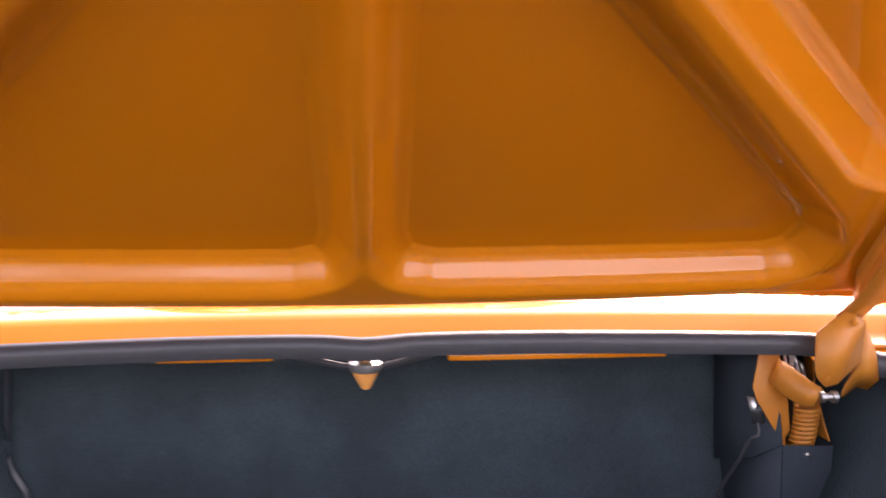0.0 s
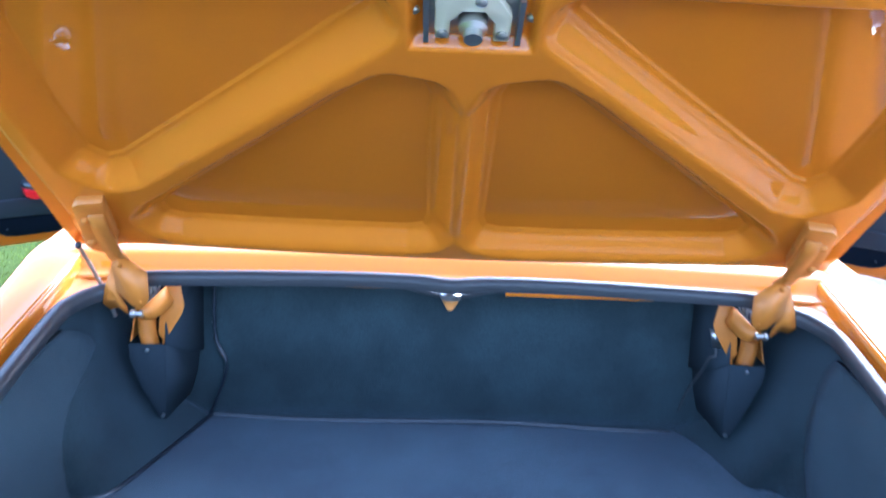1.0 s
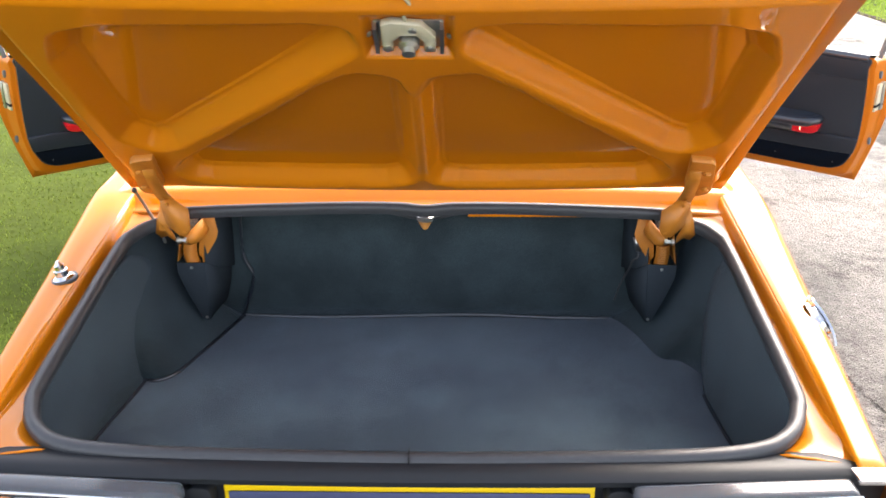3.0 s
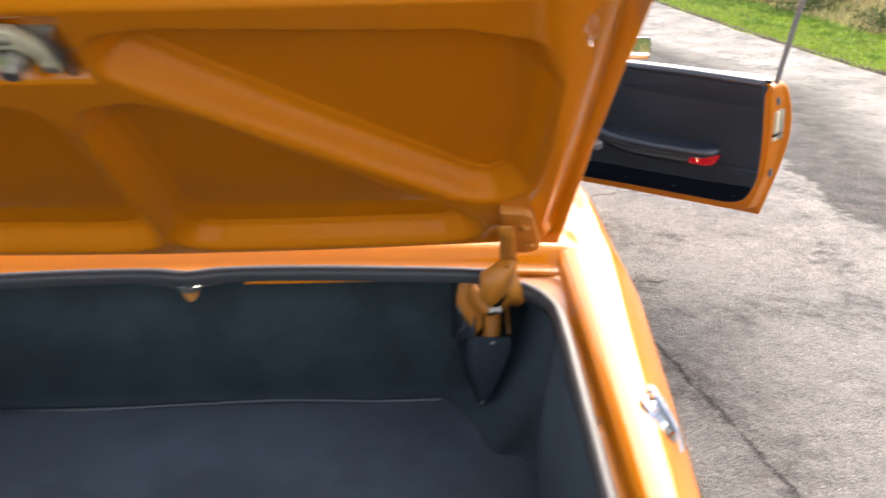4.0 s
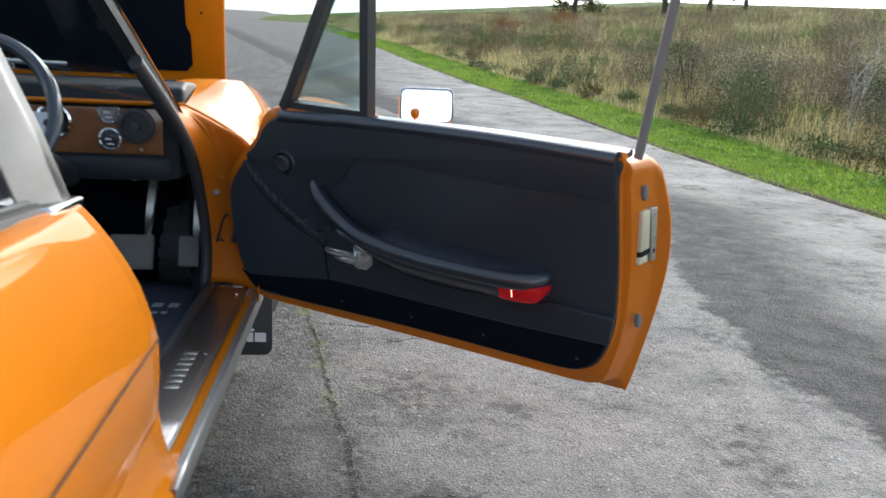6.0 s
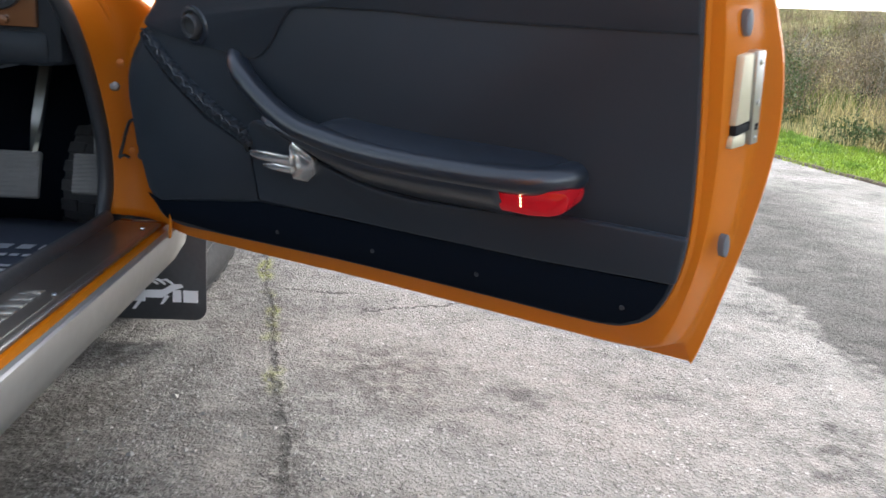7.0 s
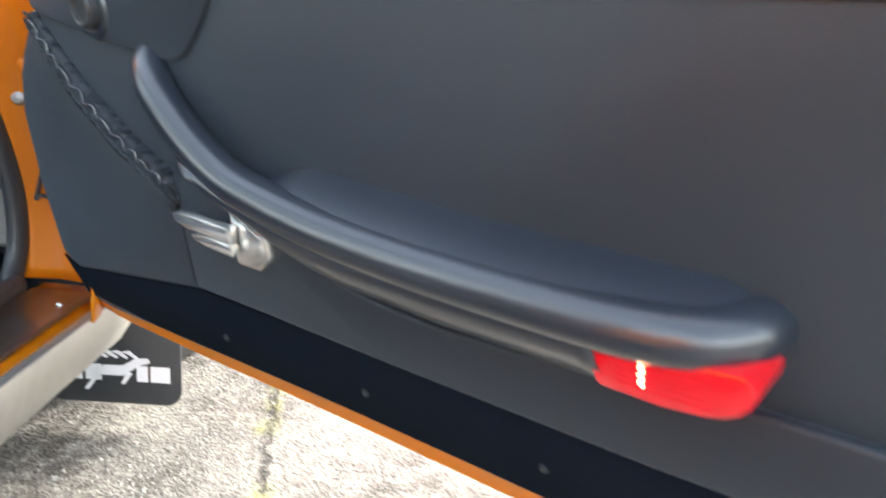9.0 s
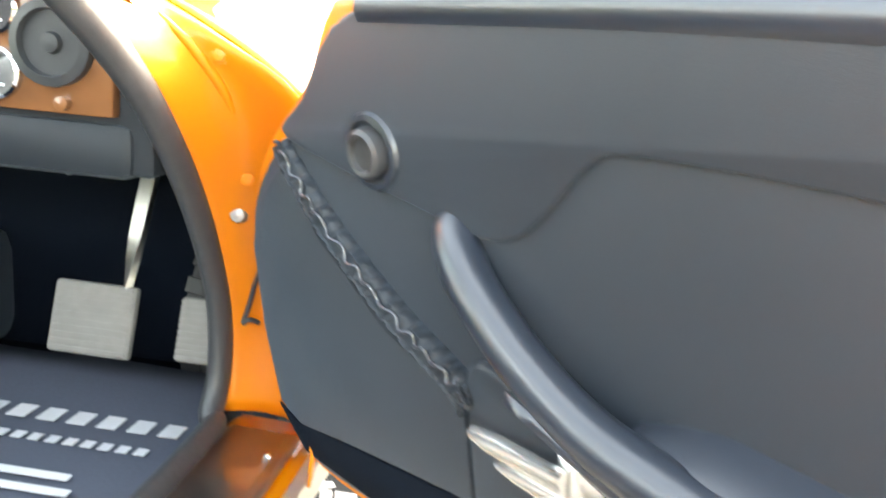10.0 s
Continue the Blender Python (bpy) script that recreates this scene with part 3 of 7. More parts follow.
# corners of the tail and the black rear panel
SEAL_HALF = [(0.06, 0.693), (0.2, 0.693), (0.42, 0.679), (0.50, 0.668), (0.552, 0.645), (0.582, 0.605), (0.592, 0.555), (0.590, 0.35), (0.586, 0.17), (0.576, 0.125), (0.553, 0.083), (0.508, 0.052), (0.43, 0.037), (0.3, 0.030)]
for s in (1, -1):
    for a, b in ((SEAL_HALF[7:12], [(0.620, 0.35), (0.620, 0.17), (0.622, 0.10), (0.626, 0.022), (0.53, 0.036)]), (SEAL_HALF[3:8], [(0.51, 0.716), (0.59, 0.712), (0.622, 0.68), (0.622, 0.58), (0.620, 0.35)])):
        bm = bmesh.new()
        rows = []
        for p, q in zip(curve([(x, y, 0) for x, y in a], 5), curve([(x, y, 0) for x, y in b], 5)):
            y = p.y + (q.y - p.y) * 0.5
            w = float(smooth01(0.05, 0.22, y))
            rows.append([((p.x + (q.x - p.x) * t) * s, p.y + (q.y - p.y) * t, deck_z(p.y + (q.y - p.y) * t) - (d0 + (d1 - d0) * w)) for t, d0, d1 in ((0.10, 0.026, 0.032), (0.35, 0.024, 0.032), (0.7, 0.018, 0.031), (0.9, 0.014, 0.029), (1.0, 0.012, 0.024))])
        put_loft(bm, rows)
        part("channel_corner", bm, PAINT, wings[s], "", 50, thick=0.004)
bm = bmesh.new()
rows = []
for x in np.linspace(-0.66, 0.66, 41):
    b = 0.016 * (1 - (x / 0.62) ** 2)
    rows.append([(x, 0.07 - b, 0.676), (x, 0.05 - b, 0.684), (x, 0.02 - b, 0.689), (x, 0.008 - b, 0.688), (x, 0.0 - b, 0.682), (x, 0.002 - b, 0.675), (x, 0.012, 0.668), (x, 0.02, 0.60), (x, 0.04, 0.50)])
put_loft(bm, rows)
part("rear_panel", bm, BLACKPAINT, car, "satin black recessed rear panel", 50, thick=0.006)
bm = bmesh.new()
put_box(bm, -0.74, 0.74, -0.06, 0.05, 0.40, 0.49, 0.02)
part("rear_bumper", bm, CHROME, car, "chrome rear bumper")
bm = bmesh.new()
put_box(bm, -0.70, 0.70, 0.02, 0.10, 0.22, 0.42, 0.01)
part("rear_valance", bm, PAINT, car)

# boot opening seal
SEAL_PATH = curve([(0, 0.683, 0)] + [(x, y, 0) for x, y in SEAL_HALF] + [(0, 0.024, 0)] + [(-x, y, 0) for x, y in SEAL_HALF[::-1]], 6, True)
for p in SEAL_PATH:
    p.z = deck_z(p.y) - 0.016 + (0.012 if p.y > 0.66 else 0.0)
bm = bmesh.new()
put_sweep(bm, SEAL_PATH, [(0.009, -0.012), (0.012, 0.0), (0.009, 0.009), (0.0, 0.012), (-0.009, 0.009), (-0.012, 0.0), (-0.009, -0.012)], closed=True)
seal = part("boot_seal", bm, SEAL, car, "black rubber seal round the boot opening", 60)
bm = bmesh.new()
put_box(bm, -0.0008, 0.0008, 0.010, 0.036, 0.69, 0.7022, 0.0)
part("seal_joint", bm, DARK, seal)

# boot lining: floor, front wall and sides
FLOOR_Z = 0.50
PLAN = [(-0.43, 0.80), (0.43, 0.80), (0.475, 0.74), (0.505, 0.635), (0.56, 0.615), (0.605, 0.50), (0.60, 0.40), (0.585, 0.30), (0.57, 0.08), (0.5, 0.05), (-0.5, 0.05), (-0.62, 0.10), (-0.655, 0.34), (-0.635, 0.47), (-0.595, 0.53), (-0.565, 0.53), (-0.52, 0.60), (-0.475, 0.72)]
bm = bmesh.new()
# floor carpet carries the sky's light in its paler colour; blotches are trodden nap
put_prism(bm, PLAN, FLOOR_Z - 0.012, FLOOR_Z, bev=0.003)
boot_floor = part("boot_floor", bm, LITCARPET, car, "navy-black carpeted boot floor")
bm = bmesh.new()
g = 24
rows = [[(x, 0.80 + 0.025 * k / 8 + 0.003 * noise.noise(Vector((x * 5, k * 0.4, 1))), FLOOR_Z + (0.805 - FLOOR_Z) * k / 8) for k in range(9)] for x in np.linspace(-0.62, 0.62, g)]
put_loft(bm, rows)
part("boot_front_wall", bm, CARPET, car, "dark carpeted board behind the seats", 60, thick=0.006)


def lining(name, low, high):
    """A carpeted side panel from the floor up to the opening."""
    bm = bmesh.new()
    a, b = curve([(x, y, 0) for x, y in low], 5), curve([(x, y, 0) for x, y in high], 5)
    rows = []
    for p, q in zip(a, b):
        z1 = deck_z(q.y) - 0.03
        row = []
        for k in range(9):
            t = k / 8
            w = t ** 0.5
            row.append((p.x + (q.x - p.x) * w + 0.002 * noise.noise(Vector((p.y * 6, k, 2))), p.y + (q.y - p.y) * w, FLOOR_Z + (z1 - FLOOR_Z) * t))
        rows.append(row)
    put_loft(bm, rows)
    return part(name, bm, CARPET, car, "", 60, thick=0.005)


lining("side_lining", [(0.43, 0.805), (0.47, 0.72), (0.50, 0.62), (0.545, 0.60), (0.60, 0.50)], [(0.62, 0.83), (0.625, 0.76), (0.625, 0.68), (0.622, 0.60), (0.62, 0.52)])
lining("side_lining", [(-0.43, 0.805), (-0.477, 0.645), (-0.52, 0.525), (-0.585, 0.515)], [(-0.62, 0.83), (-0.625, 0.72), (-0.625, 0.62), (-0.625, 0.53)])
# padded wheel-arch panel whose front edge stands free of the recess behind it
for sx, edge_pts in ((-1, [(0.572, 0.525, 0.500), (0.581, 0.585, 0.525), (0.586, 0.645, 0.56), (0.588, 0.685, 0.605), (0.590, 0.70, 0.65), (0.594, 0.68, 0.70), (0.60, 0.60, 0.742)]),
                     (1, [(0.560, 0.470, 0.500), (0.566, 0.530, 0.525), (0.574, 0.580, 0.565), (0.580, 0.605, 0.61), (0.586, 0.615, 0.655), (0.592, 0.61, 0.70), (0.60, 0.59, 0.742)])):
    bm = bmesh.new()
    front = curve(edge_pts, 4)
    rows = []
    for i in range(17):
        t = i / 16
        row = []
        for p in front:
            q = (p.z - 0.50) / 0.242
            low_x = (0.572 + 0.085 * math.sin(math.pi * min(1, t * 0.95)) if sx < 0 else 0.560 + 0.03 * t) * (1 - t) + 0.59 * t
            x = p.x + (low_x - p.x) * t * (1 - q) + (0.592 - p.x) * t * q
            y = p.y + (0.05 - p.y) * t
            z1 = min(p.z, deck_z(y) - 0.03) if q > 0.9 else 0.50 + (deck_z(y) - 0.53) * q
            row.append((sx * (x + 0.004 * math.sin(math.pi * q) * (1 - t)), y, p.z + (z1 - p.z) * min(1, t * 3)))
        rows.append(row)
    put_loft(bm, rows)
    part("wheel_arch_lining", bm, CARPET, car, "padded carpet panel over the wheel arch", 60, thick=0.008)
    bm = bmesh.new()
    put_tube(bm, [(r[0][0] - sx * 0.006, r[0][1], 0.5035) for r in rows[:11]], 0.0035, 6)
    part("carpet_piping", bm, VINYLSOFT, boot_floor)
bm = bmesh.new()
rows = [[(x, 0.045, 0.68), (x, 0.05, 0.6), (x, 0.055, 0.48)] for x in np.linspace(-0.6, 0.6, 9)]
put_loft(bm, rows)
part("boot_rear_wall", bm, CARPET, car, "", 60, thick=0.006)
# corded carpet edges
for pts in ([(-0.43, 0.797, 0.503), (-0.25, 0.792, 0.501), (-0.05, 0.795, 0.504), (0.12, 0.797, 0.506), (0.3, 0.79, 0.503), (0.42, 0.795, 0.5)],
            [(-0.43, 0.795, 0.503), (-0.477, 0.643, 0.503), (-0.515, 0.535, 0.503), (-0.55, 0.511, 0.503), (-0.570, 0.521, 0.503)],
            [(-0.415, 0.80, 0.80), (-0.42, 0.80, 0.66), (-0.40, 0.798, 0.60), (-0.432, 0.795, 0.505)]):
    bm = bmesh.new()
    put_tube(bm, curve(pts, 6), 0.0035, 6)
    part("carpet_piping", bm, VINYLSOFT, boot_floor)
# hidden structure under the lip, with two light slots
for x0, x1, y0 in ((0.090, 0.335, 0.694), (-0.225, -0.10, 0.7085)):
    bm = bmesh.new()
    put_prism(bm, rounded(x0, x1, y0, 0.716, 0.0035), 0.792, 0.798, bev=0.001)
    part("lip_flange", bm, PAINT, car)
bm = bmesh.new()
put_lathe(bm, [(0.0, -0.046), (0.005, -0.044), (0.013, -0.03), (0.0165, -0.022), (0.0165, -0.016), (0.010, -0.014), (0.010, 0.0)], Matrix.Translation((0, 0.700, 0.806)), 20)
part("bump_stop", bm, BUFFER, car, "tan rubber bump stop under the boot lip")
bm = bmesh.new()
put_lathe(bm, [(0.0165, -0.024), (0.0178, -0.021), (0.0178, -0.015), (0.012, -0.012)], Matrix.Translation((0, 0.700, 0.806)), 20)
part("buffer_collar", bm, STEEL, car, "bright collar of the bump stop")
bm = bmesh.new()
put_tube(bm, curve([(-0.075, 0.698, 0.80), (-0.045, 0.70, 0.792), (-0.015, 0.703, 0.785), (0.015, 0.703, 0.785), (0.045, 0.70, 0.792), (0.075, 0.698, 0.80)], 5), 0.004, 6)
part("seal_dip", bm, SEAL, car)

# ---- boot lid, open; across, along and out of its inner face ----
LID_O, LID_U, LID_N = Vector((0, 0.667, 0.907)), Vector((0, -0.772, 0.635)), Vector((0, -0.635, -0.772))


def lid_at(x, s, h):
    return LID_O + Vector((x, 0, 0)) + LID_U * s + LID_N * h


LOW_PANEL = [(0.042, 0.062), (0.049, 0.032), (0.075, 0.022), (0.425, 0.020), (0.446, 0.030), (0.449, 0.058), (0.430, 0.090), (0.285, 0.242), (0.13, 0.398), (0.085, 0.432), (0.053, 0.425), (0.042, 0.39)]
TOP_PANEL = [(0.112, 0.546), (0.29, 0.380), (0.40, 0.276), (0.464, 0.212), (0.487, 0.202), (0.508, 0.222), (0.513, 0.33), (0.510, 0.48), (0.490, 0.532), (0.43, 0.550), (0.145, 0.562), (0.114, 0.558)]


def poly_gap(px, py, poly):
    """Distance outside a polygon (negative inside)."""
    d, inside = np.full(px.shape, 9.0), np.zeros(px.shape, bool)
    k = len(poly)
    for i in range(k):
        (x0, y0), (x1, y1) = poly[i], poly[(i + 1) % k]
        ex, ey = x1 - x0, y1 - y0
        t = np.clip(((px - x0) * ex + (py - y0) * ey) / (ex * ex + ey * ey), 0, 1)
        d = np.minimum(d, np.hypot(px - x0 - t * ex, py - y0 - t * ey))
        cross = (y0 > py) != (y1 > py)
        inside ^= cross & (px < ex * (py - y0) / (ey if abs(ey) > 1e-9 else 1e-9) + x0)
    return np.where(inside, -d, d)


lid = tagged(new("boot_lid"), "open orange boot lid with pressed stiffening ribs")
lid.parent = car
nx, ns = 541, 341
LID_S0 = -0.060
gx, gs = np.meshgrid(np.linspace(-0.62, 0.62, nx), np.linspace(LID_S0, 0.675, ns), indexing="ij")
taper = 1 - 0.05 * np.clip(gs / 0.67, 0, 1)
px = np.abs(gx)
gaps = np.stack([poly_gap(q * gx, gs, p) for q in (1, -1) for p in (LOW_PANEL, TOP_PANEL)])
near = gaps.min(0)
edges = np.stack([0.62 - gx, gx + 0.62, gs - LID_S0, 0.675 - gs])
# ribs rise from every panel's edge and from the rim to a rounded ridge between them
gap = np.where(near > 0, np.maximum(0, -0.007 * np.log(np.exp(-np.concatenate([gaps, edges]) / 0.007).sum(0))), 0)
up_lid = smooth01(0.0, 0.05, gs)
rib = np.clip(gap / (0.036 + 0.009 * up_lid), 0, 1)
h = 0.003 * smooth01(-0.001, 0.002, near) + 0.036 * np.sin(0.5 * np.pi * rib) ** (1.6 + 1.0 * up_lid) - 0.027
h += -0.012 * (gs / 0.6 - 0.5) ** 2 - 0.012 * (gx / 0.6) ** 2
well = smooth01(0.0, 0.012, np.maximum(px - 0.055, np.maximum(0.527 - gs, gs - 0.612)))
h = h * well + (-0.006) * (1 - well)
verts = [tuple(lid_at(gx[i, j] * taper[i, j] * 0.985, gs[i, j], h[i, j] + 0.030)) for i in range(nx) for j in range(ns)]
idx = np.arange(nx * ns).reshape(nx, ns)
quads = np.stack([idx[:-1, :-1], idx[1:, :-1], idx[1:, 1:], idx[:-1, 1:]], -1).reshape(-1, 4)
me = bpy.data.meshes.new("inner_panel")
me.from_pydata(verts, [], quads.tolist())
me.materials.append(PAINT)
me.polygons.foreach_set("use_smooth", [True] * len(me.polygons))
inner = new("inner_panel", me)
inner.parent = lid
bm = bmesh.new()
rows = []
for x in np.linspace(-0.62, 0.62, 31):
    rows.append([lid_at(x * 0.985 * (1 - 0.05 * max(0, s) / 0.67), s, -0.020 - 0.015 * (1 - (x / 0.62) ** 2) - 0.012 * math.sin(math.pi * (s + 0.055) / 0.73) + (0.04 if k in (0, 12) else 0) + (0.04 if abs(x) > 0.615 and 0 < k < 12 else 0)) for k, s in enumerate(np.linspace(LID_S0 - 0.001, 0.676, 13))])
put_loft(bm, rows)
part("outer_skin", bm, PAINT, lid, "", 50, thick=0.002)
def latch_at(x, s, h):
    return lid_at(x, s + 0.044, h + 0.022)


# latch
bm = bmesh.new()
put_prism(bm, rounded(-0.047, 0.047, 0.482, 0.548, 0.004), -0.012, 0.004, latch_at, 0.001)
put_prism(bm, [(-0.047, 0.482), (-0.042, 0.482), (-0.042, 0.545), (-0.047, 0.545)], 0.004, 0.016, latch_at)
put_prism(bm, [(0.042, 0.482), (0.047, 0.482), (0.047, 0.545), (0.042, 0.545)], 0.004, 0.016, latch_at)
latch = part("latch", bm, STEEL, lid, "zinc-plated latch with a cream lock plate")
bm = bmesh.new()
put_prism(bm, [(-0.036, 0.490), (-0.022, 0.490), (-0.022, 0.515), (-0.010, 0.530), (0.010, 0.530), (0.020, 0.515), (0.020, 0.488), (0.036, 0.488), (0.036, 0.525), (0.018, 0.556), (-0.022, 0.562), (-0.036, 0.556)], 0.006, 0.017, latch_at, 0.002)
part("lock_plate", bm, CREAM, latch, "cream passivated lock plate")
bm = bmesh.new()
put_lathe(bm, [(0.014, 0.0), (0.014, 0.018), (0.009, 0.022), (0.009, 0.03), (0.0, 0.03)], Matrix.Translation(latch_at(0, 0.512, 0.004)) @ axis_frame((0, 0, 0), LID_N), 16)
part("lock_barrel", bm, STEEL, latch)
for x, s in ((-0.029, 0.5), (0.028, 0.5), (0.006, 0.546)):
    bm = bmesh.new()
    put_lathe(bm, [(0.0055, 0.0), (0.0055, 0.003), (0.003, 0.0045), (0, 0.0045)], Matrix.Translation(latch_at(x, s, 0.017)) @ axis_frame((0, 0, 0), LID_N), 10)
    part("rivet", bm, STEEL, latch)
for x, s in ((0.0, 0.512), (-0.056, 0.56), (0.056, 0.555), (0.0, 0.479)):
    bm = bmesh.new()
    put_lathe(bm, [(0.0055, -0.004), (0.0055, 0.004), (0.003, 0.006), (0, 0.006)], Matrix.Translation(lid_at(x, s, 0.024)) @ axis_frame((0, 0, 0), LID_N), 8)
    part("bolt", bm, STEEL, lid)
# solid block, its black stands for the shade in the open slot
bm = bmesh.new()
put_prism(bm, rounded(-0.028, 0.028, 0.612, 0.672, 0.006), -0.01, 0.026, lid_at, 0.002)
slot = part("striker_slot", bm, DARK, lid, "near-black block painted as the shade of a slot above the latch")
bm = bmesh.new()
put_tube(bm, curve([latch_at(0.0, 0.55, 0.01), latch_at(-0.004, 0.575, 0.012), latch_at(0.006, 0.59, 0.01), latch_at(-0.002, 0.61, 0.008)], 5), 0.0025, 6)
part("pull_rod", bm, CREAM, latch)
bm = bmesh.new()
put_lathe(bm, [(0.014, -0.02), (0.013, 0.002), (0.009, 0.008), (0.0, 0.009)], Matrix.Translation(lid_at(-0.52, 0.50, 0.0)) @ axis_frame((0, 0, 0), LID_N), 14)
part("rubber_buffer", bm, PAINT, lid)


# ---- boot hinges ----
def hinge(s):
    f = mirror_x(s)
    h_ob = tagged(new("boot_hinge"), "orange sprung boot hinge in a black bracket")
    h_ob.parent = car
    fy = lambda x0: (lambda a, b, c: f(x0 + c, a, b))
    # black channel: a low front face that tapers to a point, a tall inner cheek
    bm = bmesh.new()
    put_prism(bm, [(0.474, 0.685), (0.535, 0.683), (0.536, 0.655), (0.522, 0.605), (0.497, 0.538), (0.486, 0.536)], 0.0, 0.003, lambda a, b, c: f(a, 0.691 + c + (0.685 - b) * 0.12, b), 0.0008)
    cover = part("bracket_front", bm, LININGVINYL, h_ob, "black front of the hinge bracket")
    bm = bmesh.new()
    put_loft(bm, [[(0.473, 0.691, 0.685), (0.475, 0.709, 0.740), (0.472, 0.719, 0.796)], [(0.455, 0.735, 0.655), (0.455, 0.745, 0.74), (0.452, 0.75, 0.796)], [(0.442, 0.80, 0.63), (0.440, 0.805, 0.74), (0.440, 0.81, 0.796)]], f=f)
    put_loft(bm, [[(0.473, 0.691, 0.685), (0.479, 0.700, 0.61), (0.4865, 0.709, 0.537)], [(0.462, 0.735, 0.655), (0.468, 0.745, 0.60), (0.480, 0.745, 0.540)], [(0.450, 0.80, 0.63), (0.455, 0.80, 0.59), (0.468, 0.80, 0.545)]], f=f)
    part("bracket_cheek", bm, LININGVINYL, h_ob, "", 40, thick=0.0025)
    for x, y, z in ((0.4895, 0.7075, 0.545), (0.504, 0.6925, 0.673)):
        bm = bmesh.new()
        put_lathe(bm, [(0.0035, 0), (0.0035, 0.0025), (0, 0.0035)], Matrix.Translation((x, y, z)) @ axis_frame((0, 0, 0), (0, -1, 0)), 8, f=f)
        part("screw", bm, STEEL, cover)
    # painted cheeks inside the channel
    bm = bmesh.new()
    put_loft(bm, [[(0.4765, 0.692, 0.6855), (0.478, 0.707, 0.72), (0.478, 0.714, 0.76), (0.475, 0.721, 0.796)], [(0.478, 0.715, 0.687), (0.480, 0.735, 0.715), (0.481, 0.735, 0.76), (0.479, 0.735, 0.796)], [(0.486, 0.745, 0.687), (0.487, 0.755, 0.72), (0.487, 0.755, 0.76), (0.486, 0.755, 0.796)]], f=f)
    part("inner_cheek", bm, SPRING, h_ob, "", 40, thick=0.003)
    bm = bmesh.new()
    put_prism(bm, [(0.697, 0.686), (0.745, 0.686), (0.762, 0.73), (0.76, 0.79), (0.742, 0.79), (0.735, 0.74), (0.712, 0.705)], -0.0015, 0.0015, fy(0.533), 0.0008)
    part("outer_cheek", bm, SPRING, h_ob)
    bm = bmesh.new()
    put_box(bm, 0.486, 0.533, 0.762, 0.765, 0.66, 0.79, 0.001, f)
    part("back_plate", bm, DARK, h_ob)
    bm = bmesh.new()
    put_prism(bm, [(0.450, 0.795), (0.442, 0.750), (0.447, 0.735), (0.477, 0.686), (0.487, 0.700), (0.484, 0.733), (0.472, 0.795)], 0.0, 0.003, lambda a, b, c: f(a, 0.700 + c + (b - 0.69) * 0.08, b), 0.0008)
    part("front_plate", bm, SPRING, h_ob, "painted face plate of the hinge", 30)
    # coil spring, slightly bowed
    bm = bmesh.new()
    coil = [Vector((0.5015 + 0.003 * math.sin(a / 22) + 0.0125 * math.cos(a), 0.709 - 0.00022 * a + 0.0125 * math.sin(a), 0.672 + 0.0009 * a)) for a in np.linspace(0, 66, 200)]
    put_tube(bm, coil, 0.0026, 6, f=f)
    part("spring", bm, SPRING, h_ob, "painted coil spring")
    # curved lever from the inner cheek to the pivot
    bm = bmesh.new()
    rows = []
    for x, y, z, w in ((0.466, 0.700, 0.772, 0.014), (0.468, 0.692, 0.769, 0.016), (0.472, 0.682, 0.765, 0.0165), (0.478, 0.671, 0.760, 0.016), (0.484, 0.662, 0.756, 0.0145), (0.491, 0.656, 0.7535, 0.012), (0.497, 0.659, 0.752, 0.008)):
        rows.append([(x - w * 0.32, y + 0.004, z - w), (x, y, z), (x + w * 0.32, y + 0.002, z + w * 0.8)])
    put_loft(bm, rows, f=f)
    part("lever", bm, SPRING, h_ob, "pressed curved lever", 70, thick=0.005)
    bm = bmesh.new()
    for k in range(3):
        put_tube(bm, [Vector((0.492 + 0.006 * k + 0.004 * math.cos(a), 0.722 - 0.003 * k + 0.010 * math.sin(a) * 0.5, 0.776 - 0.006 * k + 0.010 * math.sin(a))) for a in np.linspace(0, 2 * math.pi, 17)[:-1]], 0.0024, 6, True, f=f)
    part("spring_eye", bm, STEEL, h_ob, "worn steel spring eye")
    bm = bmesh.new()
    put_lathe(bm, [(0.0, -0.011), (0.0062, -0.010), (0.0062, -0.005), (0.0042, -0.004), (0.0042, 0.003), (0.0068, 0.004), (0.0068, 0.009), (0, 0.011)], Matrix.Translation((0.503, 0.654, 0.753)) @ axis_frame((0, 0, 0), (1, 0, 0)), 14, f=f)
    part("pivot_pin", bm, STEEL, h_ob, "bright pivot pin")
    # folded fork: a broad inner leaf and a short outer one, meeting along a crease
    bm = bmesh.new()
    inner_leaf = [(0.512, 0.647, 0.849), (0.476, 0.637, 0.828), (0.4745, 0.634, 0.790), (0.478, 0.634, 0.780), (0.488, 0.635, 0.770), (0.500, 0.634, 0.7735), (0.5215, 0.629, 0.799), (0.533, 0.643, 0.837)]
    outer_leaf = [(0.533, 0.643, 0.837), (0.5215, 0.629, 0.799), (0.513, 0.640, 0.770), (0.514, 0.648, 0.7545), (0.528, 0.646, 0.7665), (0.5395, 0.644, 0.7635), (0.5485, 0.638, 0.776), (0.541, 0.634, 0.806)]
    for leaf in (inner_leaf, outer_leaf):
        bm.faces.new([bm.verts.new(f(*p)) for p in leaf])
    arm_ob = part("folded_fork", bm, SPRING, h_ob, "folded orange fork of the hinge arm", 20, thick=0.0035)
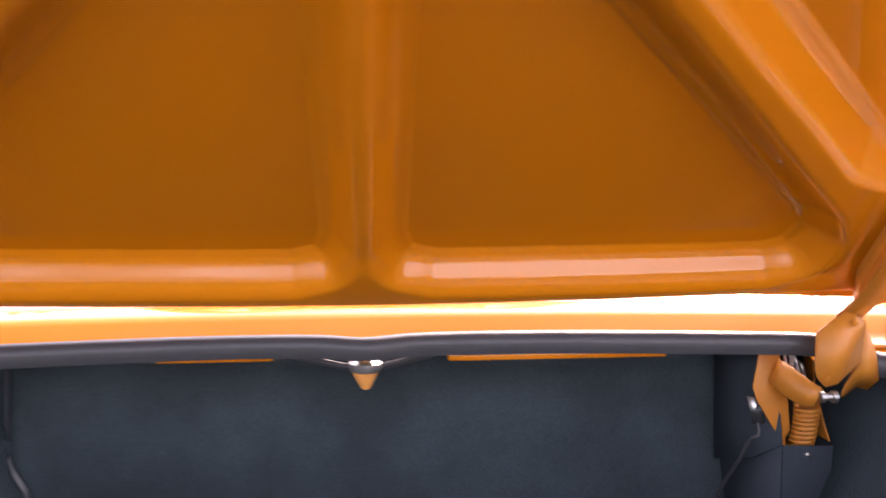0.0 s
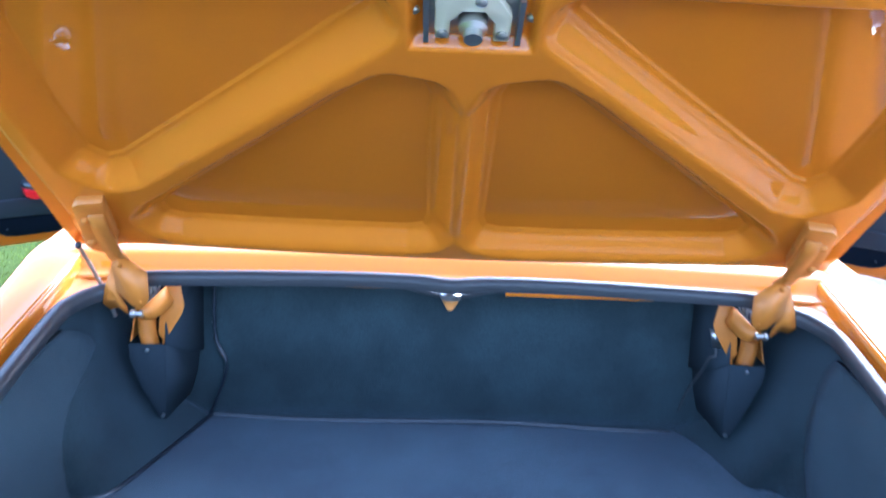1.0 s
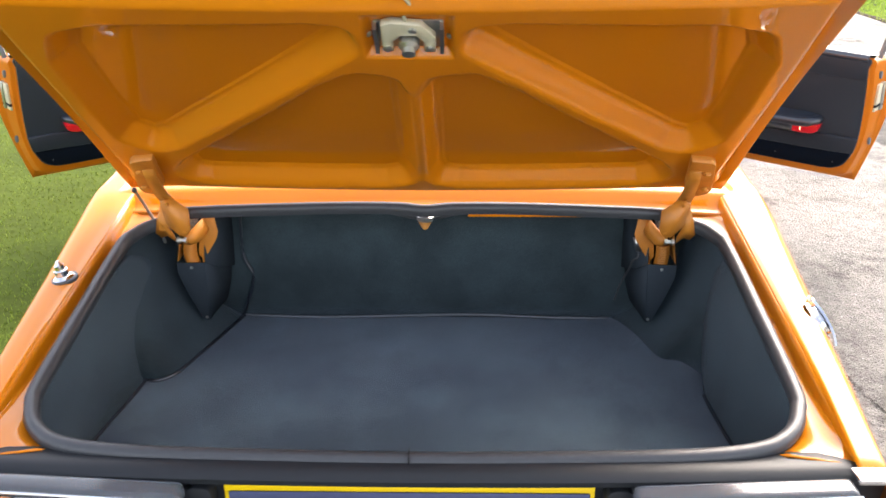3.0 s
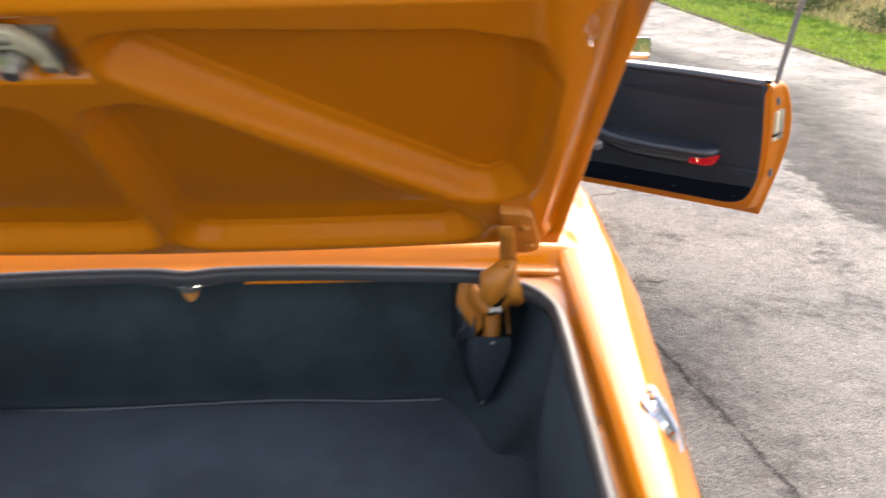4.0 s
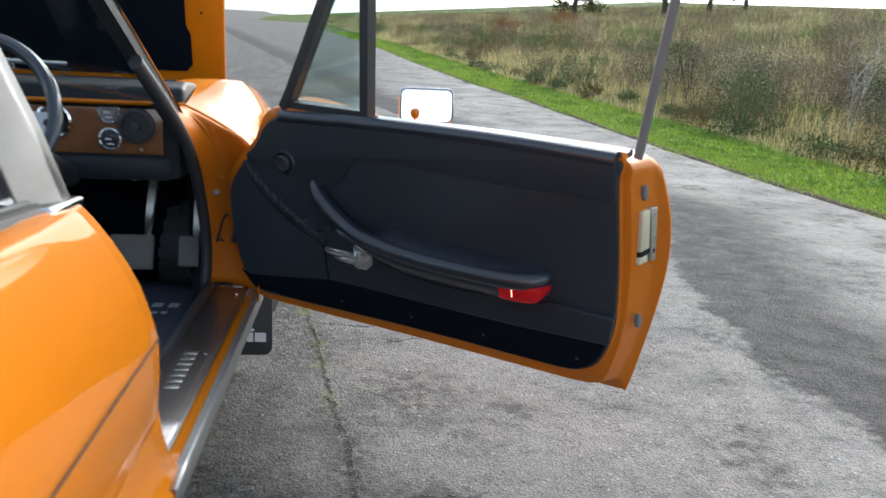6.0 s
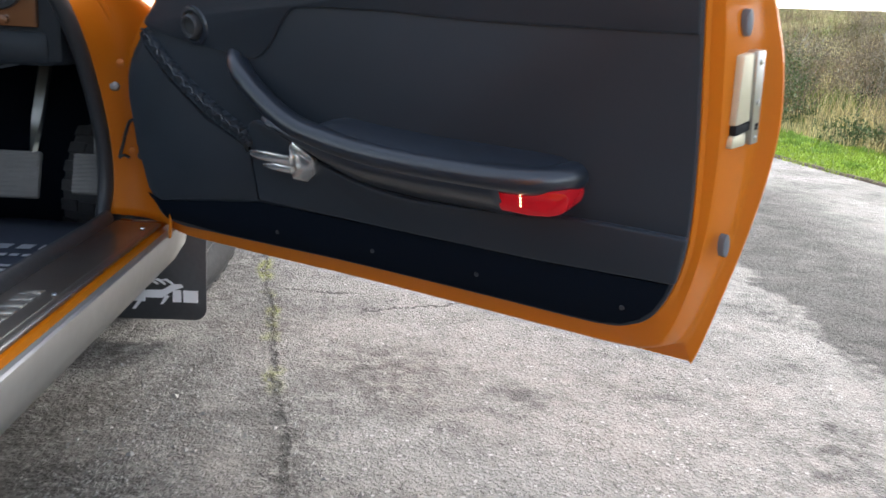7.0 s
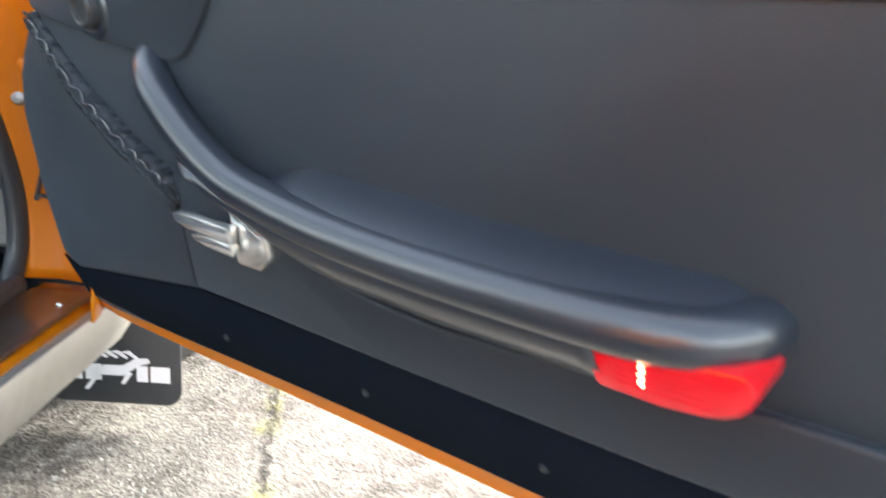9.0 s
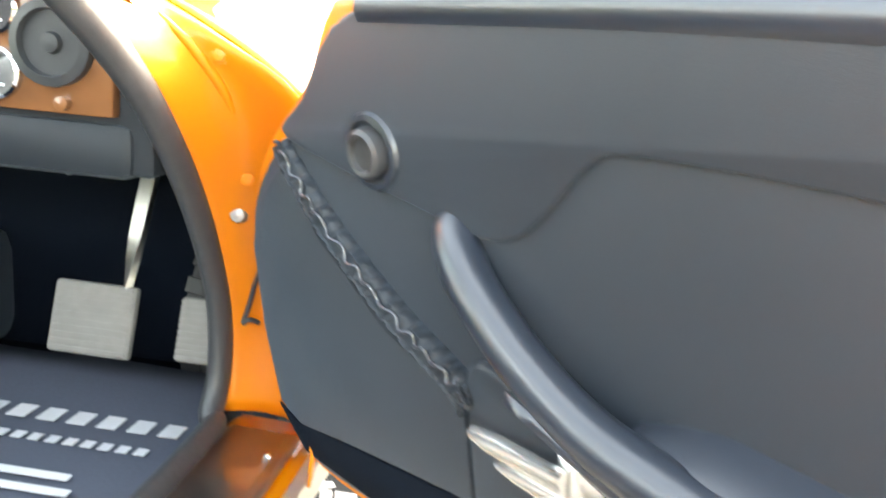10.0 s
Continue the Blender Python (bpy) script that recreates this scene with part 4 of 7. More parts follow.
    for p in ((0.519, 0.640, 0.838), (0.486, 0.632, 0.781)):
        bm = bmesh.new()
        put_lathe(bm, [(0.0036, 0), (0.0036, 0.0025), (0, 0.0035)], Matrix.Translation(p) @ axis_frame((0, 0, 0), (0, -1, -0.35)), 8, f=f)
        part("rivet", bm, SPRING, arm_ob)
    # flat arm lying against the lid, and its bolted pad
    on_lid = lambda a, b, c: f(*lid_at(a, b, c))
    bm = bmesh.new()
    rows = [[(0.512, 0.647, 0.849), (0.533, 0.643, 0.837)]]
    for a0, a1, b, c in ((0.511, 0.537, -0.036, 0.056), (0.503, 0.528, 0.02, 0.064), (0.494, 0.517, 0.10, 0.064), (0.488, 0.508, 0.145, 0.062)):
        rows.append([tuple(lid_at(a0, b, c)), tuple(lid_at(a1, b, c + 0.002))])
    put_loft(bm, rows, f=f)
    part("arm", bm, SPRING, h_ob, "flat orange hinge arm", 50, thick=0.004)
    bm = bmesh.new()
    put_prism(bm, [(0.490, 0.150), (0.530, 0.140), (0.541, 0.128), (0.571, -0.005), (0.568, -0.026), (0.552, -0.036), (0.535, -0.034), (0.512, 0.02)], 0.030, 0.046, on_lid, 0.003)
    pad = part("pad", bm, SPRING, h_ob, "bolted pad of the hinge on the lid")
    for x, q in ((0.534, 0.092), (0.554, 0.010)):
        bm = bmesh.new()
        put_lathe(bm, [(0.008, 0.0), (0.008, 0.004), (0.0055, 0.007), (0, 0.008)], Matrix.Translation(lid_at(x, q, 0.045)) @ axis_frame((0, 0, 0), LID_N), 6, f=f)
        part("bolt", bm, SPRING, pad)
    return h_ob


hinges = {s: hinge(s) for s in (1, -1)}
bm = bmesh.new()
put_loft(bm, [[(0.443, 0.722, 0.7355), (0.459, 0.716, 0.733)], [(0.452, 0.722, 0.702), (0.465, 0.716, 0.7035)]])
switch = part("lamp_switch", bm, STEEL, hinges[1], "small zinc courtesy switch plate", thick=0.002)
bm = bmesh.new()
put_lathe(bm, [(0.0045, 0), (0.0045, 0.003), (0, 0.004)], Matrix.Translation((0.456, 0.717, 0.722)) @ axis_frame((0, 0, 0), (0.3, -1, 0)), 10)
part("switch_plunger", bm, PLUG, switch)
bm = bmesh.new()
put_tube(bm, curve([(0.457, 0.72, 0.703), (0.456, 0.715, 0.69), (0.448, 0.72, 0.683), (0.444, 0.73, 0.66), (0.436, 0.77, 0.60), (0.43, 0.79, 0.55)], 5), 0.0022, 6)
part("wire", bm, SEAL, switch)
bm = bmesh.new()
put_tube(bm, [lid_at(-0.571, 0.018, 0.056), Vector((-0.566, 0.640, 0.84)), Vector((-0.5485, 0.664, 0.772)), Vector((-0.545, 0.672, 0.74))], 0.0032, 8)
rod = part("stay_rod", bm, STEEL, hinges[-1], "thin steel lid stay")
bm = bmesh.new()
bmesh.ops.create_uvsphere(bm, u_segments=12, v_segments=8, radius=0.0055, matrix=Matrix.Translation(lid_at(-0.571, 0.018, 0.056)))
part("ball_end", bm, SEAL, rod)

# aerial and fuel filler on the rear wings
bm = bmesh.new()
put_lathe(bm, [(0.020, -0.01), (0.020, 0.002), (0.016, 0.006), (0.012, 0.008), (0.012, 0.018), (0.009, 0.020), (0.008, 0.028), (0.005, 0.031), (0.003, 0.036), (0, 0.036)], Matrix.Translation((-0.648, 0.43, 0.772)) @ pose(0, 0, 0, 6, -8, 0), 20)
aer = part("aerial", bm, CHROME, car, "chrome aerial base with a rubber gasket")
bm = bmesh.new()
put_lathe(bm, [(0.024, -0.006), (0.024, -0.001), (0.020, 0.001), (0.0, 0.001)], Matrix.Translation((-0.648, 0.43, 0.774)) @ pose(0, 0, 0, 6, -8, 0), 20)
part("gasket", bm, SEAL, aer)
filler_at = Matrix.Translation((0.689, 0.352, 0.733)) @ pose(0, 0, 0, 8, 52, 0)
bm = bmesh.new()
put_lathe(bm, [(0.037, -0.014), (0.039, 0.0), (0.036, 0.005), (0.029, 0.006), (0.027, 0.011), (0.012, 0.013), (0, 0.013)], filler_at, 32)
fil = part("fuel_filler", bm, CHROME, car, "chrome fuel filler cap on the wing")
bm = bmesh.new()
put_sweep(bm, curve([filler_at @ Vector(p) for p in ((-0.032, 0.028, 0.009), (-0.022, 0.024, 0.013), (0.0, 0.002, 0.016), (0.020, -0.022, 0.014), (0.034, -0.038, 0.007))], 6), [(0.009, -0.003), (0.009, 0.002), (0.004, 0.004), (-0.004, 0.004), (-0.009, 0.002), (-0.009, -0.003)], up=(0.8, 0, 0.6), scale=lambda q: 1.25 - 0.7 * q)
part("filler_lever", bm, CHROME, fil, "curved quick-release lever", 60)

# tail lamps and plate
for s in (1, -1):
    f = mirror_x(s)
    tl = tagged(new("tail_lamp"), "long chrome-edged tail lamp")
    tl.parent = car
    bm = bmesh.new()
    fs = lambda a, b, c: f(a, b, c + 0.055 * (a - 0.31) * (c - 0.4) / 0.28)
    put_box(bm, 0.306, 0.60, -0.048, -0.010, 0.555, 0.679, 0.010, fs, 4)
    part("cover", bm, LAMPCASE, tl, "clear grey moulded lamp cover")
    bm = bmesh.new()
    put_tube(bm, [(0.316, -0.0465, 0.60), (0.316, -0.0465, 0.664), (0.324, -0.0465, 0.671), (0.60, -0.0465, 0.672)], 0.0022, 8, f=fs)
    part("bright_edge", bm, CHROME, tl, "thin chrome edge")
    for nm, x0, x1, m in (("clear_lens", 0.328, 0.388, CLEARLENS), ("red_lens", 0.392, 0.448, REDDULL), ("ribbed_lens", 0.452, 0.525, CLEARLENS), ("amber_lens", 0.529, 0.598, AMBER)):
        bm = bmesh.new()
        put_box(bm, x0, x1, -0.054, -0.046, 0.563, 0.667, 0.003, fs)
        lens = part(nm, bm, m, tl)
        if nm != "ribbed_lens":
            continue
        for k in range(int((x1 - x0 - 0.008) / 0.005)):
            bm = bmesh.new()
            put_box(bm, x0 + 0.005 + k * 0.005, x0 + 0.0075 + k * 0.005, -0.0555, -0.0535, 0.57, 0.657, 0, fs)
            part("lens_rib", bm, m, lens)
    bm = bmesh.new()
    put_box(bm, 0.600, 0.70, -0.03, 0.0, 0.692, 0.702, 0.004, f)
    part("corner_trim", bm, CHROME, tl)
plate = tagged(new("number_plate"), "yellow rear plate under a blue dealer card")
plate.parent = car
bm = bmesh.new()
put_box(bm, -0.26, 0.26, 0.006, 0.011, 0.556, 0.667, 0.003)
part("plate", bm, YELLOW, plate)
bm = bmesh.new()
put_box(bm, -0.253, 0.253, 0.002, 0.0055, 0.54, 0.648, 0.002)
part("cover_card", bm, NAVY, plate, "blue card with pale bars")
for k in range(7):
    bm = bmesh.new()
    put_box(bm, -0.165 + k * 0.049, -0.138 + k * 0.049, 0.0005, 0.0022, 0.592, 0.626, 0.0)
    part("bar", bm, WHITEPRINT, plate)
for s in (1, -1):
    bm = bmesh.new()
    put_prism(bm, rounded(0.272, 0.312, 0.56, 0.664, 0.015), -0.012, 0.03, lambda a, b, c: Vector((a * s, c, b)), 0.006)
    part("plate_lamp", bm, BLACKPAINT, plate)

# ---- doors, wide open ----
DO, DU, DV, DN = Vector((0.826, 2.932, 0.339)), Vector((0.7737, -0.6335, 0.0)), Vector((-0.134, -0.163, 0.9775)), Vector((0.619, 0.756, 0.211))
TRIM = [(0.21, 0.528), (0.118, 0.44), (0.060, 0.395), (0.012, 0.345), (-0.012, 0.29), (-0.018, 0.19), (-0.008, 0.095), (0.035, 0.038), (0.2, 0.035), (0.47, 0.041), (0.7, 0.042), (0.89, 0.041), (0.955, 0.042), (0.992, 0.050),
        (1.026, 0.074), (1.052, 0.130), (1.064, 0.196), (1.068, 0.30), (1.067, 0.40), (1.066, 0.47), (1.066, 0.512), (0.95, 0.518), (0.8, 0.524), (0.5, 0.530)]
SKIN = [(0.195, 0.548), (0.082, 0.462), (0.012, 0.405), (-0.038, 0.345), (-0.055, 0.27), (-0.058, 0.16), (-0.05, 0.05), (-0.03, -0.03), (0.2, -0.045), (0.47, -0.047), (0.7, -0.048), (0.89, -0.048), (0.99, -0.048), (1.036, -0.048),
        (1.046, -0.044), (1.075, 0.05), (1.108, 0.17), (1.128, 0.27), (1.132, 0.345), (1.122, 0.42), (1.092, 0.485), (0.98, 0.505), (0.8, 0.50), (0.5, 0.51)]


def spline2(pts, k=5):
    return flat(curve([(a, b, 0) for a, b in pts], k, True))


def door(s):
    f = lambda u, v, n: (lambda p: Vector((p.x * s, p.y, p.z)))(DO + DU * u + DV * v + DN * n)
    d = tagged(new("driver_door" if s > 0 else "passenger_door"), "open orange door with black trim, armrest and lit red lamp")
    d.parent = car
    # pressed shell
    trim, skin = spline2(TRIM, 7), spline2(SKIN, 7)
    mid = lambda a, b, k: [(p[0] + (q[0] - p[0]) * k, p[1] + (q[1] - p[1]) * k) for p, q in zip(a, b)]
    c = (0.53, 0.25)
    grow = lambda a, k: [(c[0] + (p[0] - c[0]) * (1 + k), c[1] + (p[1] - c[1]) * (1 + 2 * k)) for p in a]
    flange = []
    for p, a, b in zip(trim, grow(trim, 0.011), grow(trim, 0.036)):
        w = float(smooth01(0.36, 0.16, p[0])) * float(smooth01(0.15, 0.35, p[1]))
        flange.append((a[0] + (b[0] - a[0]) * w, a[1] + (b[1] - a[1]) * w - 0.007 * float(smooth01(0.13, 0.07, p[1]))))
    rings = [(grow(trim, -0.03), 0.004), (grow(trim, 0.004), 0.002), (flange, 0.008), (mid(flange, skin, 0.27), 0.010), (mid(flange, skin, 0.33), 0.015), (mid(flange, skin, 0.58), 0.082), (mid(flange, skin, 0.63), 0.092), (mid(flange, skin, 0.70), 0.096), (skin, 0.103), (skin, 0.110), (grow(skin, -0.02), 0.114), (grow(skin, -0.3), 0.135), (grow(skin, -0.7), 0.145)]
    bm = bmesh.new()
    put_loft(bm, [[(a, b, n) for a, b in r] for r, n in rings], closed=True, caps=True, f=f)
    part("door_shell", bm, INNERPAINT, d, "orange pressed door shell", 40)
    # inner trim card with a padded top roll
    bm = bmesh.new()
    put_prism(bm, trim, -0.008, 0.006, f, 0.003)
    card = part("door_card", bm, VINYL, d, "black vinyl door card")
    bm = bmesh.new()
    pad = curve([(1.066, 0.512, 0), (0.8, 0.524, 0), (0.5, 0.530, 0), (0.215, 0.528, 0), (0.12, 0.45, 0), (0.08, 0.415, 0), (0.16, 0.395, 0), (0.27, 0.378, 0), (0.35, 0.370, 0), (0.395, 0.400, 0), (0.43, 0.438, 0), (0.465, 0.450, 0), (0.60, 0.449, 0), (0.8, 0.438, 0), (1.066, 0.432, 0)], 4)
    put_prism(bm, flat(pad), -0.0122, -0.006, f, 0.004, 3)
    part("upper_pad", bm, VINYL, d, "padded vinyl upper panel")
    bm = bmesh.new()
    roll = [(0.215, 0.527, 0.0), (0.5, 0.531, 0.0), (0.8, 0.525, 0.0), (1.064, 0.512, 0.0)]
    put_sweep(bm, curve(roll, 6), ring(0.016, 12), up=(0, 0, 1), f=f)
    part("top_roll", bm, VINYLSOFT, d)
    bm = bmesh.new()
    low = curve([(1.067, 0.190, 0), (0.92, 0.192, 0), (0.79, 0.182, 0), (0.64, 0.178, 0), (0.52, 0.195, 0), (0.44, 0.225, 0), (0.36, 0.262, 0), (0.318, 0.262, 0), (0.312, 0.21, 0), (0.314, 0.126, 0)], 4) + [Vector((0.6, 0.122, 0)), Vector((0.85, 0.121, 0)), Vector((1.0545, 0.126, 0))]
    put_prism(bm, flat(low), -0.018, -0.006, f, 0.005, 3)
    part("lower_pad", bm, VINYL, d)
    bm = bmesh.new()
    kick = [(0.03, 0.043), (0.2, 0.039), (0.47, 0.045), (0.7, 0.046), (0.89, 0.045), (0.954, 0.046), (0.982, 0.051), (1.006, 0.063), (1.024, 0.080), (1.037, 0.102), (1.045, 0.122), (0.85, 0.119), (0.6, 0.120), (0.31, 0.118), (0.02, 0.078), (-0.015, 0.09)]
    put_prism(bm, kick, -0.011, -0.007, f, 0.0015)
    part("kick_board", bm, BOARD, d, "dark carpeted kick strip")
    # map pocket with a gathered elastic edge
    bm = bmesh.new()
    pocket = [(0.070, 0.382), (0.12, 0.322), (0.205, 0.258), (0.294, 0.221), (0.306, 0.216), (0.308, 0.122), (0.15, 0.102), (0.035, 0.082), (-0.002, 0.098), (-0.012, 0.19), (-0.006, 0.285), (0.018, 0.338)]
    put_prism(bm, pocket, -0.015, -0.004, f, 0.004)
    part("map_pocket", bm, VINYL, d, "vinyl map pocket")
    bm = bmesh.new()
    path = curve([(0.076, 0.402, -0.009), (0.134, 0.343, -0.012), (0.222, 0.280, -0.014), (0.299, 0.240, -0.015), (0.313, 0.221, -0.014)], 60)
    rows = []
    for i, p in enumerate(path):
        w = 0.0048 * abs(math.sin(i * 0.30 + 0.9 * math.sin(i * 0.11))) - 0.0026 + 0.0008 * math.sin(i * 1.1 + 1) + 0.0007 * math.sin(i * 0.23)
        rows.append([(p.x - 0.011, p.y - 0.013, p.z + 0.006), (p.x - 0.008, p.y - 0.008, p.z - 0.006 - w * 0.5), (p.x, p.y, p.z - 0.009 + w), (p.x + 0.006 + w * 0.5, p.y + 0.006 + w, p.z - 0.004 - w), (p.x + 0.008, p.y + 0.008, p.z + 0.008)])
    put_loft(bm, rows, f=f)
    part("gathered_edge", bm, VINYL, d, "ruched elastic edge", 70, thick=0.003)
    bm = bmesh.new()
    put_tube(bm, [(p.x + 0.005 + 0.0022 * math.sin(i * 0.42 + math.sin(i * 0.13)), p.y + 0.006 + 0.0026 * math.sin(i * 0.42 + math.sin(i * 0.13)), p.z - 0.011 - 0.0015 * math.cos(i * 0.42)) for i, p in enumerate(path)], 0.0016, 6, f=f)
    part("frill", bm, VINYLSOFT, d, "thin puckered piping")
    # armrest running up into a grab handle
    bm = bmesh.new()
    st = [(0.47, 0.272, 0.020, 0.030), (0.50, 0.279, 0.035, 0.034), (0.53, 0.281, 0.048, 0.038), (0.60, 0.272, 0.055, 0.042), (0.70, 0.266, 0.058, 0.043), (0.80, 0.264, 0.060, 0.043), (0.86, 0.262, 0.060, 0.042), (0.893, 0.261, 0.055, 0.040), (0.911, 0.259, 0.040, 0.034), (0.920, 0.256, 0.018, 0.022)]
    dense = [tuple(np.interp(x, [q[0] for q in st], [q[k] for q in st]) for k in range(4)) for x in np.concatenate([np.linspace(0.47, 0.86, 28), np.linspace(0.87, 0.920, 10)])]
    rows = []
    for x, top, w, t in dense:
        r0 = min(1.0, w / 0.056) ** 2
        sec = [(top + 0.012 * r0, 0.0), (top + 0.0085 * r0, -w * 0.3), (top + 0.0045 * r0, -w * 0.58), (top - 0.001, -w * 0.8), (top - 0.02, -w * 0.82), (top - 0.028, 0.0)]
        rows.append([(x, a, b - 0.006) for a, b in sec])
    put_loft(bm, rows, caps=True, f=f)
    arm = part("armrest", bm, VINYLSOFT, d, "moulded black armrest", 60)
    bm = bmesh.new()
    path = curve([(0.297, 0.374, 0.010), (0.305, 0.365, -0.008), (0.336, 0.344, -0.028), (0.392, 0.308, -0.040), (0.45, 0.279, -0.045), (0.51, 0.265, -0.047), (0.58, 0.254, -0.047), (0.68, 0.247, -0.047), (0.80, 0.245, -0.047), (0.855, 0.246, -0.046), (0.888, 0.247, -0.039), (0.908, 0.248, -0.020), (0.912, 0.248, 0.0)], 7)
    put_sweep(bm, path, [(0.019 * math.cos(a), 0.0175 * math.sin(a)) for a in np.linspace(0, 2 * math.pi, 21)[:-1]], up=(0, 1, 0), f=f, scale=lambda q: 1.0 + 0.13 * float(smooth01(0.25, 0.6, q)))
    part("grab_handle", bm, VINYLSOFT, d, "curved grab handle", 70)
    bm = bmesh.new()
    put_prism(bm, [(0.816, 0.236), (0.921, 0.240), (0.927, 0.236), (0.9285, 0.229), (0.926, 0.220), (0.920, 0.213), (0.911, 0.208), (0.898, 0.2045), (0.87, 0.202), (0.828, 0.203)], -0.056, -0.010, f, 0.003)
    lamp = part("marker_lamp", bm, REDLENS, d, "lit red lamp under the armrest")
    for k in range(6):
        bm = bmesh.new()
        put_box(bm, 0.842, 0.902, 0.2125 + k * 0.0042, 0.2110 + k * 0.0042, -0.0562, -0.054, 0, f)
        part("lens_rib", bm, REDLENS, lamp)
    bm = bmesh.new()
    for k in range(4):
        put_box(bm, 0.858, 0.8605, 0.213 + k * 0.005, 0.2165 + k * 0.005, -0.0572, -0.054, 0.0005, f)
    part("bulb_glow", bm, FILAMENT, lamp)
    bm = bmesh.new()
    rows = []
    for u in np.linspace(0.40, 0.830, 30):
        g = float(smooth01(0.40, 0.56, u))
        top = lerp([(0.40, 0.296), (0.45, 0.278), (0.51, 0.263), (0.58, 0.252), (0.68, 0.246), (0.826, 0.245)], u)
        rows.append([(u, top - 0.004, -0.060), (u, top - 0.012, -0.0632), (u, top - 0.016 - 0.008 * g, -0.058 - 0.002 * g), (u, top - 0.018 - 0.020 * g, -0.050), (u, top - 0.018 - 0.034 * g, -0.034), (u, top - 0.016 - 0.048 * g, -0.014), (u, top - 0.012 - 0.052 * g, 0.0)])
    put_loft(bm, rows, f=f)
    part("under_moulding", bm, VINYLSOFT, arm, "", 70, thick=0.002)
    # release lever
    fl = lambda a, b2, c2: f(a + 0.016, b2, c2)
    bm = bmesh.new()
    put_prism(bm, [(0.398, 0.236), (0.408, 0.245), (0.45, 0.222), (0.45, 0.196), (0.432, 0.180), (0.398, 0.180)], -0.028, -0.015, fl, 0.003)
    lever = part("release_lever", bm, LEVER, d, "chrome door release")
    bm = bmesh.new()
    put_prism(bm, [(0.418, 0.192), (0.444, 0.198), (0.444, 0.217), (0.418, 0.228)], -0.0295, -0.027, fl, 0.002)
    part("recess", bm, LEVER, lever)
    for v0, v1, u0 in ((0.210, 0.224, 0.318), (0.196, 0.206, 0.345)):
        bm = bmesh.new()
        put_prism(bm, [(u0, v0 + 0.004), (u0 + 0.02, v0), (0.41, v0 - 0.003), (0.41, v1), (u0 + 0.03, v1 + 0.002), (u0, v1)], -0.040, -0.029, fl, 0.003)
        part("lever_blade", bm, LEVER, lever)
    # mirror control, speaker boss
    bm = bmesh.new()
    mk = Matrix.Translation(f(0.216, 0.417, -0.013)) @ axis_frame((0, 0, 0), f(0, 0, -1) - f(0, 0, 0))
    put_lathe(bm, [(0.034, -0.004), (0.031, 0.003), (0.026, 0.004), (0.024, 0.0)], mk, 24)
    boss = part("winder_boss", bm, VINYLSOFT, d, "black round boss with a bright ring")
    bm = bmesh.new()
    put_lathe(bm, [(0.021, 0.0), (0.020, 0.010), (0.017, 0.013), (0.0145, 0.012), (0.0135, 0.008), (0.0, 0.007)], mk, 24)
    part("knob", bm, SEAL, boss)
    for u, v in ((0.342, 0.069), (0.557, 0.075), (0.755, 0.076), (0.983, 0.076)):
        bm = bmesh.new()
        put_lathe(bm, [(0.0036, 0.0), (0.0032, 0.002), (0.0, 0.0026)], Matrix.Translation(f(u, v, -0.011)) @ axis_frame((0, 0, 0), f(0, 0, -1) - f(0, 0, 0)), 10)
        part("screw", bm, SEAL, d)
    # lock and plugs on the door's shut face
    jam = lambda a, v, o: f(1.0905 + 0.21 * a + 0.978 * o, v, 0.012 + 0.978 * a - 0.21 * o)
    jm = lambda a, b, c_: jam(a, b, c_)
    bm = bmesh.new()
    put_prism(bm, [(0.012, 0.324), (0.044, 0.324), (0.044, 0.404), (0.020, 0.404)], -0.004, 0.011, jm, 0.003)
    put_prism(bm, [(0.010, 0.297), (0.042, 0.294), (0.042, 0.311), (0.012, 0.312)], -0.004, 0.009, jm, 0.003)
    lock = part("door_lock", bm, CREAM, d, "cream plated door lock")
    bm = bmesh.new()
    put_prism(bm, [(0.045, 0.295), (0.062, 0.294), (0.065, 0.404), (0.045, 0.406)], -0.004, 0.0135, jm, 0.002)
    plate_ob = part("strike_plate", bm, STEEL, lock, "worn zinc face plate")
    for v in (0.302, 0.345, 0.392):
        bm = bmesh.new()
        put_lathe(bm, [(0.0035, 0.0), (0.0032, 0.0015), (0, 0.002)], Matrix.Translation(jam(0.054, v, 0.0135)) @ axis_frame((0, 0, 0), jam(0, 0, 1) - jam(0, 0, 0)), 10)
        part("screw", bm, STEEL, plate_ob)
    bm = bmesh.new()
    put_box(bm, 0.014, 0.047, 0.3125, 0.3235, -0.004, 0.010, 0.001, jm)
    put_box(bm, 0.051, 0.058, 0.312, 0.320, 0.010, 0.0142, 0.0005, jm)
    part("lock_claw", bm, DARK, lock)
    for v, a0 in ((0.438, 0.036), (0.170, 0.022)):
        bm = bmesh.new()
        put_prism(bm, [(a0 + 0.0075 * math.cos(q), v + 0.0155 * math.sin(q)) for q in np.linspace(0, 2 * math.pi, 17)[:-1]], -0.004, 0.006, lambda a, b, c_: jam(a, b, c_), 0.002)
        part("rubber_plug", bm, PLUG, d, "grey rubber plug")
    # waist strip and window frame
    bm = bmesh.new()
    put_sweep(bm, curve([(0.49, 0.538, 0.012), (0.8, 0.534, 0.012), (1.083, 0.522, 0.012)], 5), [(0.014, -0.006), (0.014, 0.004), (0.004, 0.009), (-0.010, 0.006), (-0.010, -0.006)], up=(0, 1, 0), f=f)
    part("waist_strip", bm, CHROME, d, "bright waist strip")
    bm = bmesh.new()
